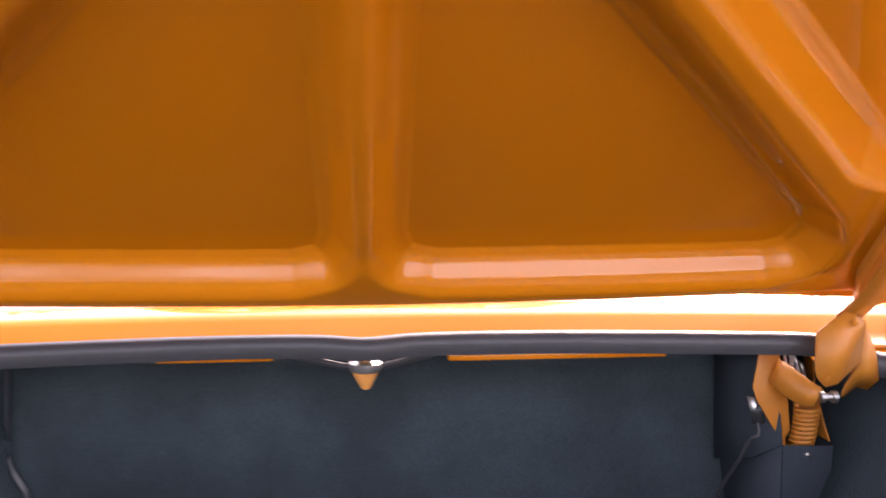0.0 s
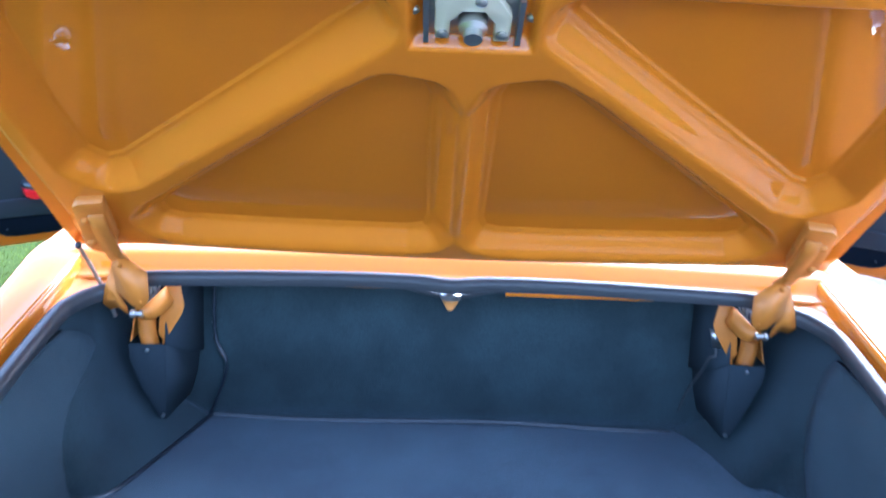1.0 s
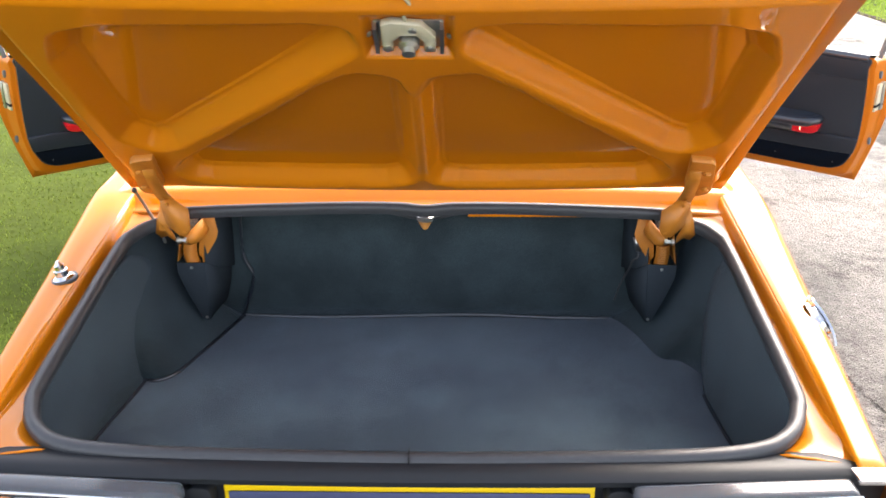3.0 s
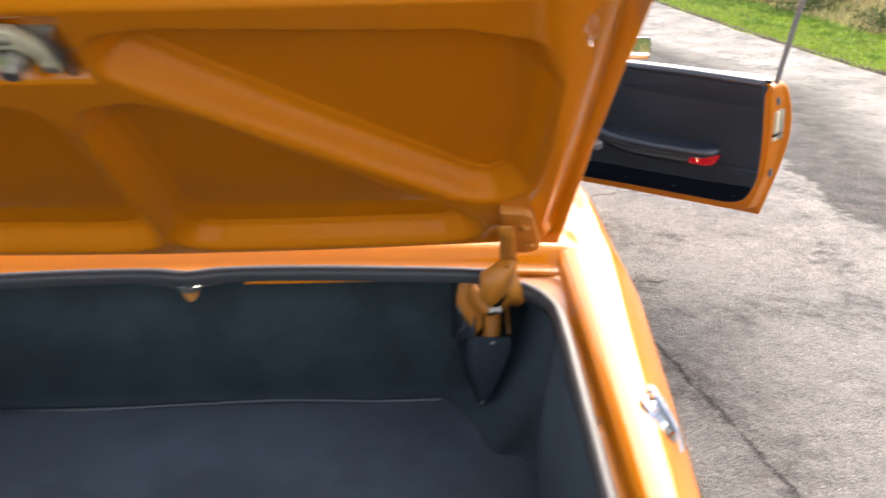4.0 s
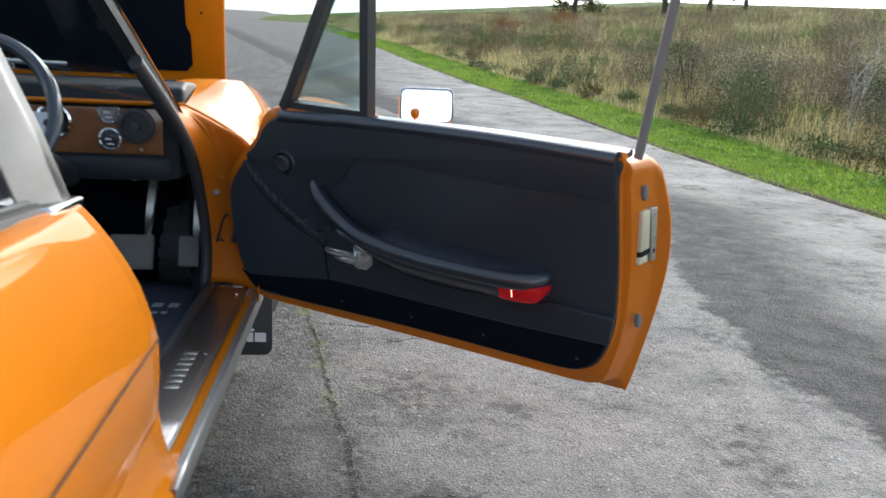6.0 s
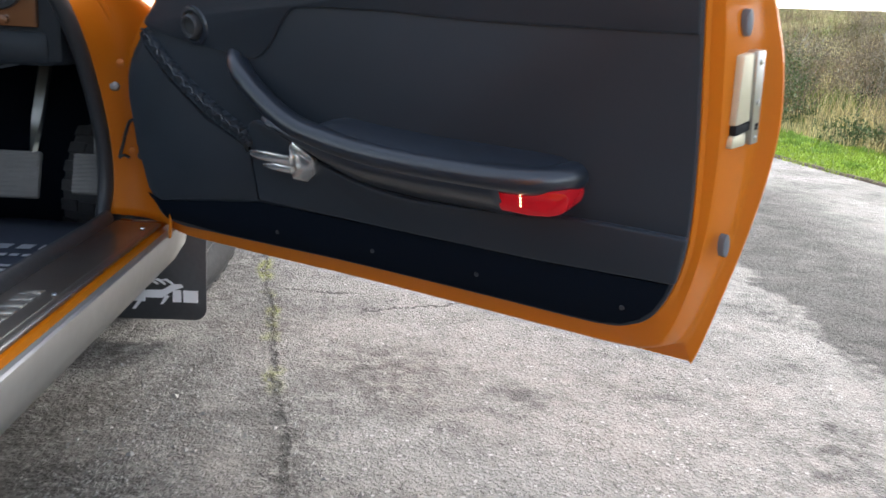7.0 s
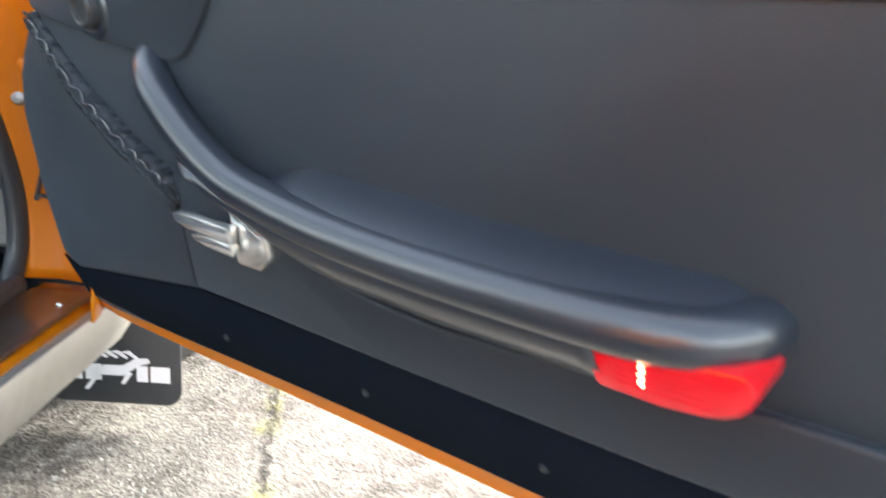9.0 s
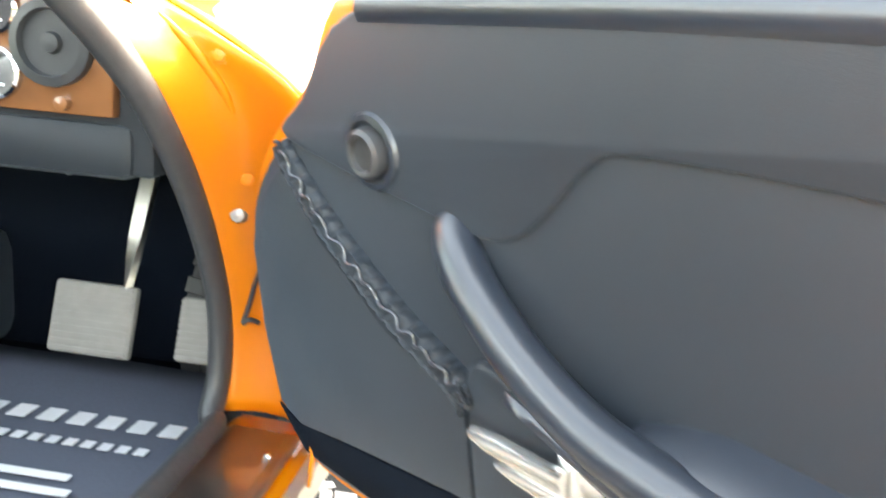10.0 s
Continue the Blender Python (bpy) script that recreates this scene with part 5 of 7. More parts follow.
    put_sweep(bm, [(1.092, 0.51, 0.03), (1.13, 0.69, 0.03), (1.168, 0.866, 0.03)], [(0.009, -0.002), (0.007, 0.004), (0.0, 0.0065), (-0.007, 0.004), (-0.009, -0.002), (-0.006, -0.006), (0.006, -0.006)], up=(0, 0, 1), f=f)
    part("window_post", bm, WINPOST, d, "chrome rear window post")
    bm = bmesh.new()
    put_sweep(bm, curve([(1.166, 0.852, 0.03), (1.168, 0.862, 0.03), (1.160, 0.868, 0.03), (0.85, 0.886, 0.03), (0.50, 0.890, 0.03)], 5), [(0.008, -0.006), (0.008, 0.002), (0.003, 0.007), (-0.004, 0.007), (-0.009, 0.002), (-0.009, -0.006)], up=(0, 1, 0), f=f)
    part("window_rail", bm, CHROME, d)
    for name, pts, w in (("divider", [(0.462, 0.535, 0.02), (0.512, 0.885, 0.02)], 0.014), ("quarter_frame", [(0.215, 0.545, 0.02), (0.245, 0.585, 0.02), (0.445, 0.885, 0.02)], 0.015), ("quarter_sill", [(0.215, 0.553, 0.02), (0.46, 0.545, 0.02)], 0.013)):
        bm = bmesh.new()
        put_sweep(bm, pts, [(w * 0.8, -w), (w * 0.8, w), (-w * 0.8, w), (-w * 0.8, -w)], up=(0, 0, 1), f=f)
        part(name, bm, SEAL, d)
    bm = bmesh.new()
    put_prism(bm, [(0.25, 0.562), (0.455, 0.556), (0.50, 0.875), (0.448, 0.875)], 0.018, 0.022, f)
    q = part("quarter_glass", bm, GLASS, d, "", 0)
    q.visible_shadow = False
    if s > 0:
        mc = Vector((1.262, 2.665, 0.896))
        mm = look(mc, mc + Vector((0.12, -1, 0.060)))
        mf = lambda a, b, c_: mm @ Vector((a, b, -c_))
        bm = bmesh.new()
        put_prism(bm, rounded(-0.066, 0.066, -0.042, 0.042, 0.016), -0.004, 0.004, mf, 0.002)
        put_prism(bm, rounded(-0.060, 0.060, -0.037, 0.037, 0.014), -0.03, -0.003, mf, 0.006)
        mir = part("door_mirror", bm, CHROME, d, "chrome rectangular door mirror")
        bm = bmesh.new()
        put_prism(bm, rounded(-0.0635, 0.0635, -0.0395, 0.0395, 0.015), 0.003, 0.0052, mf)
        part("rubber_rim", bm, SEAL, mir)
        bm = bmesh.new()
        put_prism(bm, rounded(-0.060, 0.060, -0.036, 0.036, 0.013), 0.0045, 0.0058, mf)
        part("mirror_glass", bm, MIRROR, mir, "", 0)
        bm = bmesh.new()
        put_prism(bm, [(0.44, 0.50), (0.50, 0.50), (0.50, 0.53), (0.46, 0.53)], 0.15, 0.23, f, 0.01)
        part("mirror_foot", bm, PAINT, mir)
    return d


doors = {s: door(s) for s in (1, -1)}
for s in (1, -1):
    bm = bmesh.new()
    for z in (0.46, 0.68):
        put_box(bm, 0.79, 0.835, 2.945, 2.985, z, z + 0.05, 0.006, mirror_x(s))
    part("door_hinge", bm, PAINT, car, "", 35)

# ---- hood well and roll bar ----
HOOD_IN = [(0.0, 1.16), (0.2, 1.18), (0.34, 1.24), (0.40, 1.36), (0.44, 1.55), (0.485, 1.70), (0.56, 1.76), (0.63, 1.78)]
mould = [(-moulding(y), y) for y in (1.86, 1.6, 1.3, 1.1, 0.97, 0.88, 0.84)] + [(-0.5, 0.845), (-0.3, 0.85), (0, 0.855), (0.3, 0.85), (0.5, 0.845)] + [(moulding(y), y) for y in (0.84, 0.88, 0.97, 1.1, 1.3, 1.6, 1.86)]
mpath = [Vector((p.x, p.y, deck_z(p.y) + 0.002)) for p in curve([(x, y, 0) for x, y in mould], 8)]
bm = bmesh.new()
put_sweep(bm, mpath, [(0.024, -0.01), (0.024, 0.003), (0.012, 0.010), (0.0, 0.007), (-0.003, 0.010), (-0.016, 0.013), (-0.024, 0.006), (-0.024, -0.01)])
well = part("hood_moulding", bm, SILLTRIM, car, "bright double moulding round the hood well", 50)
bm = bmesh.new()
put_sweep(bm, [p + (p - Vector((0, 1.4, p.z))).normalized() * 0.03 - Vector((0, 0, 0.003)) for p in mpath], ring(0.006, 8))
part("moulding_gasket", bm, SEAL, well)
bm = bmesh.new()
put_sweep(bm, [p + (p - Vector((0, 1.4, p.z))).normalized() * 0.001 + Vector((0, 0, 0.0095)) for p in mpath], ring(0.0035, 6))
part("moulding_groove", bm, SEAL, well)
inner_line = [Vector((-x, y, 0)) for x, y in HOOD_IN[::-1]] + [Vector((x, y, 0)) for x, y in HOOD_IN[1:]]
inner_line = curve(inner_line, 6)
k = len(mpath)
inn = [inner_line[round(i * (len(inner_line) - 1) / (k - 1))] for i in range(k)]
bm = bmesh.new()
rows = []
for a, b in zip(mpath, inn):
    row = []
    for j in range(11):
        t = j / 10
        p = a.lerp(Vector((b.x, b.y, 0.785)), t)
        p.z += -0.012 + 0.012 * math.sin(math.pi * t) - (0.03 if j == 10 else 0) + 0.0025 * noise.noise(Vector((p.x * 9, p.y * 9, 0)))
        row.append(p)
    rows.append(row)
put_loft(bm, rows)
part("hood_cover", bm, VINYLSOFT, car, "taut black hood cover", 60, thick=0.006)

WRAP = mat("clear_film", (0.5, 0.5, 0.5), 0.22, spec=0.6, vary=0.3, scale=30)
ROLL = mat("polished_dark_bar", (0.060, 0.064, 0.072), 0.34, 0.1, vary=0.15, coat=0.2, scale=20, stain=0.15)
bar = tagged(new("roll_bar"), "polished roll bar behind the front seats")
bar.parent = car
BAR = [((0.555, 0.69), 0.765, 1.885), ((0.515, 0.645), 0.88, 1.895), ((0.462, 0.58), 1.02, 1.905), ((0.42, 0.505), 1.15, 1.91), ((0.37, 0.44), 1.215, 1.91), ((0.28, 0.32), 1.255, 1.91), ((0.0, 0.0), 1.27, 1.91)]
for s in (1, -1):
    f = mirror_x(s)
    bm = bmesh.new()
    rows = []
    for (x0, x1), z, y in BAR:
        dz = 0.0 if z < 1.16 else 0.05
        rows.append([(x0, y - 0.045, z - dz), (x0, y + 0.045, z - dz), (x1, y + 0.05, z + dz * 0.3), (x1 - 0.002, y + 0.019, z + dz * 0.3), (x1 - min(0.031, (x1 - x0) * 0.5), y - 0.045, z)])
    put_loft(bm, rows, closed=True, caps=False, f=f)
    part("hoop", bm, ROLL, bar, "", 30)
    for ex, rr, m in ((0.04, 0.010, ROLL), (0.17, 0.0025, CHROME), (0.56, 0.003, CHROME), (0.64, 0.004, ROLL)):
        bm = bmesh.new()
        put_tube(bm, [(x0 + (x1 - x0) * ex, y - 0.049, z) for (x0, x1), z, y in BAR[:4]], rr, 10, f=f)
        part("bright_strip", bm, m, bar)
    bm = bmesh.new()
    put_loft(bm, [[(x1 - 0.032, y - 0.048, z), (x1 - 0.028, y - 0.0475, z), (x1 + 0.003, y + 0.02, z), (x1 + 0.004, y + 0.052, z)] for (x0, x1), z, y in BAR[:5]], f=f)
    outer = part("outer_face", bm, SATIN, bar, "bright outer face, ribbed near its foot", 60, thick=0.003)
    for k in range(64):
        z = 0.785 + k * 0.0030
        x1, y = lerp([(b[1], b[0][1]) for b in BAR[:4]], z), lerp([(b[1], b[2]) for b in BAR[:4]], z)
        bm = bmesh.new()
        put_tube(bm, [(x1 - 0.0300, y - 0.0515, z), (x1 - 0.0268, y - 0.0510, z), (x1 + 0.0055, y + 0.018, z)], 0.0009, 4, f=f)
        part("rib", bm, SATIN, outer)
    bm = bmesh.new()
    put_prism(bm, [(0.545, 1.825), (0.70, 1.835), (0.705, 1.95), (0.55, 1.95)], 0.765, 0.785, f, 0.006, 3)
    part("foot_plate", bm, CHROME, bar, "chrome foot of the roll bar")
    bm = bmesh.new()
    rows = []
    for k in range(25):
        t = k / 24
        p = Vector((0.45 + 0.20 * t, 1.79 - 0.03 * math.sin(math.pi * t) + 0.03 * t, 0.795 - 0.008 * t))
        rows.append([p + Vector((0, 0.022 * math.cos(a), 0.010 * math.sin(a))) * (1 + 0.7 * noise.noise(Vector((t * 14, a * 1.3, 4)))) for a in np.linspace(0, 2 * math.pi, 11)[:-1]])
    put_loft(bm, rows, closed=True, caps=True, f=f)
    part("foot_gaiter", bm, WRAP, bar, "crumpled clear wrap round the foot", 25)

# ---- cabin ----
bm = bmesh.new()
put_box(bm, -0.70, 0.70, 0.95, 3.5, 0.20, 0.235, 0.005)
part("cabin_floor", bm, BOARD, car, "black carpeted cabin floor")
bm = bmesh.new()
put_box(bm, -0.13, 0.13, 1.5, 3.45, 0.235, 0.46, 0.05)
part("tunnel", bm, VINYL, car)
bm = bmesh.new()
put_box(bm, -0.60, 0.60, 1.02, 1.5, 0.235, 0.48, 0.04, seg=4)
put_box(bm, -0.58, 0.58, 0.92, 1.06, 0.45, 0.78, 0.03, seg=4)
part("rear_bench", bm, VINYL, car, "black vinyl rear bench")
for s in (1, -1):
    bm = bmesh.new()
    put_box(bm, 0.64, 0.70, 0.95, 1.93, 0.235, 0.765, 0.01, mirror_x(s))
    part("quarter_trim", bm, VINYL, car)


def seat(cx):
    st = tagged(new("front_seat"), "black vinyl bucket seat with head restraint")
    st.parent = car
    bm = bmesh.new()
    put_box(bm, cx - 0.25, cx + 0.25, 1.78, 2.28, 0.30, 0.46, 0.06, seg=4)
    part("cushion", bm, SEATVINYL, st)
    bm = bmesh.new()
    tilt = Matrix.Translation((cx, 1.80, 0.40)) @ pose(0, 0, 0, 14, 0, 0)
    put_box(bm, -0.25, 0.25, -0.09, 0.06, 0.0, 0.535, 0.06, lambda a, b, c: tilt @ Vector((a * (1 - 0.12 * max(0, c - 0.25)), b, c)), 5)
    put_box(bm, -0.16, 0.16, 0.04, 0.08, 0.06, 0.40, 0.02, lambda a, b, c: tilt @ Vector((a, b, c)), 3)
    part("backrest", bm, SEATVINYL, st)
    bm = bmesh.new()
    put_box(bm, -0.148, 0.122, -0.09, 0.035, 0.512, 0.655, 0.04, lambda a, b, c: tilt @ Vector((a, b, c)), 5)
    part("head_restraint", bm, SEATVINYL, st)
    bm = bmesh.new()
    for x in (-0.08, 0.08):
        put_tube(bm, [tilt @ Vector((x, -0.02, 0.42)), tilt @ Vector((x, -0.02, 0.52))], 0.007, 8)
    part("restraint_post", bm, CHROME, st)
    return st


seat(0.315)
seat(-0.315)

# dashboard and steering wheel
dash = tagged(new("dashboard"), "walnut dashboard under a black padded top")
dash.parent = car
bm = bmesh.new()
prof = [(2.88, 0.885), (2.90, 0.925), (2.95, 0.94), (3.05, 0.935), (3.20, 0.91), (3.20, 0.86), (2.93, 0.86)]
put_prism(bm, prof, -0.66, 0.66, lambda a, b, c: Vector((c, a, b - 0.025 * (abs(c) / 0.66) ** 2)), 0.012, 3)
part("padded_top", bm, SEATVINYL, dash)
bm = bmesh.new()
put_box(bm, -0.62, 0.60, 2.915, 2.935, 0.725, 0.865, 0.004)
part("wood_panel", bm, WOOD, dash, "lacquered walnut veneer")
bm = bmesh.new()
put_box(bm, -0.64, 0.64, 2.93, 3.2, 0.66, 0.88, 0.01)
put_box(bm, -0.62, 0.62, 2.92, 3.1, 0.655, 0.722, 0.02)
part("under_tray", bm, VINYL, dash)
for x, z, r in ((0.468, 0.832, 0.029), (0.468, 0.764, 0.029), (0.22, 0.80, 0.05), (0.33, 0.805, 0.045), (0.06, 0.81, 0.026), (-0.02, 0.81, 0.026)):
    bm = bmesh.new()
    put_lathe(bm, [(r, 0.0), (r, 0.008), (r * 0.88, 0.010), (r * 0.84, 0.004)], Matrix.Translation((x, 2.915, z)) @ axis_frame((0, 0, 0), (0, -1, 0)), 24)
    gauge = part("gauge", bm, CHROME, dash, "round chrome-rimmed gauge")
    bm = bmesh.new()
    put_lathe(bm, [(r * 0.86, 0.0), (r * 0.86, 0.003), (0, 0.003)], Matrix.Translation((x, 2.915, z)) @ axis_frame((0, 0, 0), (0, -1, 0)), 24)
    part("dial", bm, GAUGE, gauge)
    bm = bmesh.new()
    put_box(bm, x - r * 0.5, x + r * 0.1, 2.9105, 2.9115, z - 0.002, z + 0.002, 0)
    put_box(bm, x - r * 0.3, x + r * 0.3, 2.9105, 2.9115, z - r * 0.5, z - r * 0.4, 0)
    part("needle", bm, WHITEPRINT, gauge)
bm = bmesh.new()
put_lathe(bm, [(0.046, 0.0), (0.046, 0.012), (0.036, 0.014), (0.034, 0.006), (0.012, 0.006), (0.01, 0.012), (0, 0.013)], Matrix.Translation((0.535, 2.915, 0.80)) @ axis_frame((0, 0, 0), (0, -1, 0)), 26)
part("air_vent", bm, SEAL, dash, "black eyeball vent")
bm = bmesh.new()
put_lathe(bm, [(0.008, 0.0), (0.008, 0.01), (0, 0.012)], Matrix.Translation((0.545, 2.915, 0.737)) @ axis_frame((0, 0, 0), (0, -1, 0)), 10)
part("switch_knob", bm, WOOD, dash)
wheel = tagged(new("steering_wheel"), "black-rimmed steering wheel with drilled alloy spokes")
wheel.parent = car
wm = Matrix.Translation((0.35, 2.40, 0.845)) @ axis_frame((0, 0, 0), (0, -1, 0.45))
bm = bmesh.new()
put_tube(bm, [wm @ Vector((0.168 * math.cos(a), 0.168 * math.sin(a), 0.02)) for a in np.linspace(0, 2 * math.pi, 49)[:-1]], 0.014, 10, True)
part("rim", bm, VINYLSOFT, wheel)
bm = bmesh.new()
put_lathe(bm, [(0.078, 0.003), (0.078, 0.0085), (0.074, 0.0095), (0.03, 0.0095)], wm, 32)
boss_plate = part("boss_plate", bm, ALLOY, wheel, "brushed alloy plate round the hub")
# drilled holes are solid discs, their inner shade painted black
for ang in range(30, 390, 60):
    bm = bmesh.new()
    put_lathe(bm, [(0.0065, 0.0), (0.0065, 0.0105), (0, 0.0105)], wm @ pose(0, 0, 0, 0, 0, ang) @ Matrix.Translation((0.064, 0, 0)), 12)
    part("boss_hole", bm, DARK, boss_plate)
bm = bmesh.new()
put_lathe(bm, [(0.052, 0.006), (0.05, 0.016), (0.042, 0.021), (0.0, 0.023)], wm, 24)
hub = part("hub", bm, VINYLSOFT, wheel)
bm = bmesh.new()
put_box(bm, -0.012, 0.012, -0.012, 0.012, 0.021, 0.0255, 0.002, lambda a, b, c: wm @ Vector((a, b, c)))
part("hub_badge", bm, ALLOY, hub)
for ang in (0, 180, 270):
    sm = wm @ pose(0, 0, 0, 0, 0, ang)
    bm = bmesh.new()
    put_prism(bm, [(0.055, -0.032), (0.10, -0.022), (0.163, -0.022), (0.163, 0.022), (0.10, 0.022), (0.055, 0.032)], 0.004, 0.008, lambda a, b, c: sm @ Vector((a, b, c)), 0.001)
    spoke = part("spoke", bm, ALLOY, wheel, "brushed alloy spoke")
    # likewise black discs for the shade in the spoke's holes
    for r, q in ((0.085, 0.013), (0.12, 0.010), (0.15, 0.008)):
        bm = bmesh.new()
        put_lathe(bm, [(q, 0.0), (q, 0.0095), (0, 0.0095)], sm @ Matrix.Translation((r, 0, 0)), 14)
        part("spoke_hole", bm, DARK, spoke)
bm = bmesh.new()
put_tube(bm, [wm @ Vector((0, 0, 0)), (0.35, 2.95, 0.66)], 0.03, 12)
part("column", bm, SEAL, wheel)

# footwell: bulkhead, pedals
bm = bmesh.new()
put_box(bm, -0.70, 0.70, 3.42, 3.46, 0.22, 0.90, 0.01)
put_box(bm, 0.668, 0.69, 3.035, 3.45, 0.235, 0.80, 0.006)
put_box(bm, -0.69, -0.668, 3.035, 3.45, 0.235, 0.80, 0.006)
part("footwell_lining", bm, BOARD, car, "dark footwell lining")
for x, z, w, hgt, arm_y in ((0.455, 0.415, 0.062, 0.052, 3.12), (0.622, 0.425, 0.030, 0.045, 3.10)):
    ped = tagged(new("pedal"), "ribbed worn pedal pad")
    ped.parent = car
    pm = Matrix.Translation((x, arm_y, z)) @ pose(0, 0, 0, -18, 0, 0)
    bm = bmesh.new()
    put_box(bm, -w, w, -0.008, 0.008, -hgt, hgt, 0.006, lambda a, b, c: pm @ Vector((a, b, c)))
    pad_ob = part("pad", bm, PEDAL, ped)
    for k in range(10):
        zz = -hgt * 0.85 + k * hgt * 0.19
        bm = bmesh.new()
        put_box(bm, -w * 0.92, w * 0.92, -0.0105, -0.007, zz - hgt * 0.045, zz + hgt * 0.045, 0, lambda a, b, c: pm @ Vector((a, b, c)))
        part("pad_rib", bm, PEDAL, pad_ob)
    bm = bmesh.new()
    put_sweep(bm, curve([pm @ Vector((w * 0.6, 0.012, 0.02)), (x + w * 0.8, arm_y + 0.03, z + 0.12), (x + w, arm_y + 0.08, z + 0.28)], 6), [(0.012, -0.005), (0.012, 0.005), (-0.012, 0.005), (-0.012, -0.005)])
    part("arm", bm, STEEL, ped)
bm = bmesh.new()
put_tube(bm, curve([(0.50, 2.99, 0.648), (0.55, 2.98, 0.660), (0.585, 2.985, 0.662)], 5), 0.005, 6)
part("bonnet_pull", bm, STEEL, car)

bm = bmesh.new()
put_tube(bm, curve([(0.752, 2.990, 0.558), (0.741, 3.000, 0.552), (0.731, 3.008, 0.530), (0.724, 3.012, 0.505), (0.718, 3.014, 0.486), (0.716, 3.013, 0.477), (0.724, 3.014, 0.482), (0.733, 3.022, 0.477)], 5), 0.0032, 6)
part("door_wire", bm, SEAL, car, "loose black wire on the hinge pillar")

# sills with bright covers and tread plates
for s in (1, -1):
    f = mirror_x(s)
    bm = bmesh.new()
    put_loft(bm, [[(0.69, y, 0.235), (0.70, y, 0.335), (0.715, y, 0.345), (0.80, y, 0.342), (0.806, y, 0.336), (0.832, y, 0.336), (0.838, y, 0.330)] for y in np.linspace(1.92, 3.03, 12)], f=f)
    sill = part("door_sill", bm, PAINT, car, "orange door sill", 40, thick=0.004)
    foot = [(0.795, 0.475), (0.7995, 0.435), (0.805, 0.395), (0.815, 0.362), (0.829, 0.342), (0.838, 0.334), (0.8395, 0.322)]
    bm = bmesh.new()
    put_loft(bm, [[(0.792 + (a - 0.792) * float(smooth01(1.40, 1.90, y)), y, b) for a, b in foot] for y in np.linspace(1.42, 1.955, 10)], f=f)
    put_prism(bm, [(0.70, 0.338), (0.70, 0.475)] + foot[:-1] + [(0.835, 0.338)], 1.945, 1.955, lambda a, b, c_: f(a, c_, b))
    part("wing_foot", bm, PAINT, car, "orange foot of the rear wing", 40, thick=0.003)
    bm = bmesh.new()
    put_loft(bm, [[(0.700, y, 0.340), (0.716, y, 0.3495), (0.798, y, 0.3468), (0.803, y, 0.339)] for y in np.linspace(1.98, 2.99, 8)], f=f)
    tread = part("tread_plate", bm, TARNISH, sill, "polished tread plate with pressed bars", 50, thick=0.002)
    for x, z, r in ((0.8015, 0.3445, 0.0036), (0.789, 0.3468, 0.0016)):
        bm = bmesh.new()
        put_tube(bm, [(x, y, z) for y in np.linspace(1.99, 2.985, 6)], r, 8, f=f)
        part("edge_bead", bm, STEEL, tread)
    for k in range(7):
        bm = bmesh.new()
        put_box(bm, 0.735, 0.765, 2.26 + k * 0.032, 2.28 + k * 0.032, 0.3485, 0.3505, 0.0005, f)
        part("pressed_bar", bm, STEEL, tread)
    for y in (2.05, 2.46, 2.93):
        bm = bmesh.new()
        put_lathe(bm, [(0.005, 0), (0.004, 0.002), (0, 0.003)], Matrix.Translation((0.782, y, 0.3478)), 8, f=f)
        part("screw", bm, CHROME, tread)
    bm = bmesh.new()
    put_loft(bm, [[(0.824, y, 0.338), (0.826, y, 0.3415), (0.836, y, 0.3425), (0.8375, y, 0.3445), (0.8405, y, 0.3435), (0.841, y, 0.337), (0.836, y, 0.295), (0.812, y, 0.255), (0.76, y, 0.225), (0.70, y, 0.21)] for y in np.linspace(1.88, 3.06, 14)], f=f)
    part("sill_cover", bm, SILLSATIN, sill, "stainless sill cover", 40, thick=0.003)
    # front jamb with its rubber
    J = [(0.65, 2.70, 0.86), (0.675, 2.80, 0.79), (0.685, 2.87, 0.715), (0.685, 2.93, 0.645), (0.688, 2.985, 0.54), (0.69, 3.01, 0.45), (0.69, 3.005, 0.36)]
    Q = [(0.66, 2.886, 0.857), (0.74, 2.884, 0.817), (0.817, 2.886, 0.7675), (0.849, 2.93, 0.655), (0.852, 2.975, 0.54), (0.85, 3.00, 0.44), (0.845, 3.00, 0.335)]
    rows = []
    for a, b in zip(curve(J, 4), curve(Q, 4)):
        rows.append([a.lerp(b, t) + Vector((0, 0.035 * math.sin(math.pi * min(1, t * 1.1)), 0)) for t in (0, 0.12, 0.3, 0.5, 0.7, 0.85, 0.95, 1.0)])
    bm = bmesh.new()
    put_loft(bm, rows, f=f)
    jamb = part("door_jamb", bm, INNERPAINT, car, "orange hinge pillar", 60, thick=0.004)
    bm = bmesh.new()
    put_sweep(bm, curve([(0.63, 2.55, 0.97), (0.655, 2.68, 0.88), (0.672, 2.79, 0.80), (0.682, 2.87, 0.72), (0.685, 2.95, 0.615), (0.688, 3.0, 0.51), (0.688, 3.01, 0.42), (0.688, 2.985, 0.365), (0.70, 2.93, 0.352), (0.70, 2.5, 0.352), (0.70, 1.95, 0.352)], 6), [(0.020 * math.cos(a), 0.016 * math.sin(a) * (1 - 0.25 * abs(math.cos(a)))) for a in np.linspace(0, 2 * math.pi, 15)[:-1]], up=(1, 0, 0), f=f)
    aper = part("aperture_seal", bm, SEAL, car, "black rubber door seal", 70)
    bm = bmesh.new()
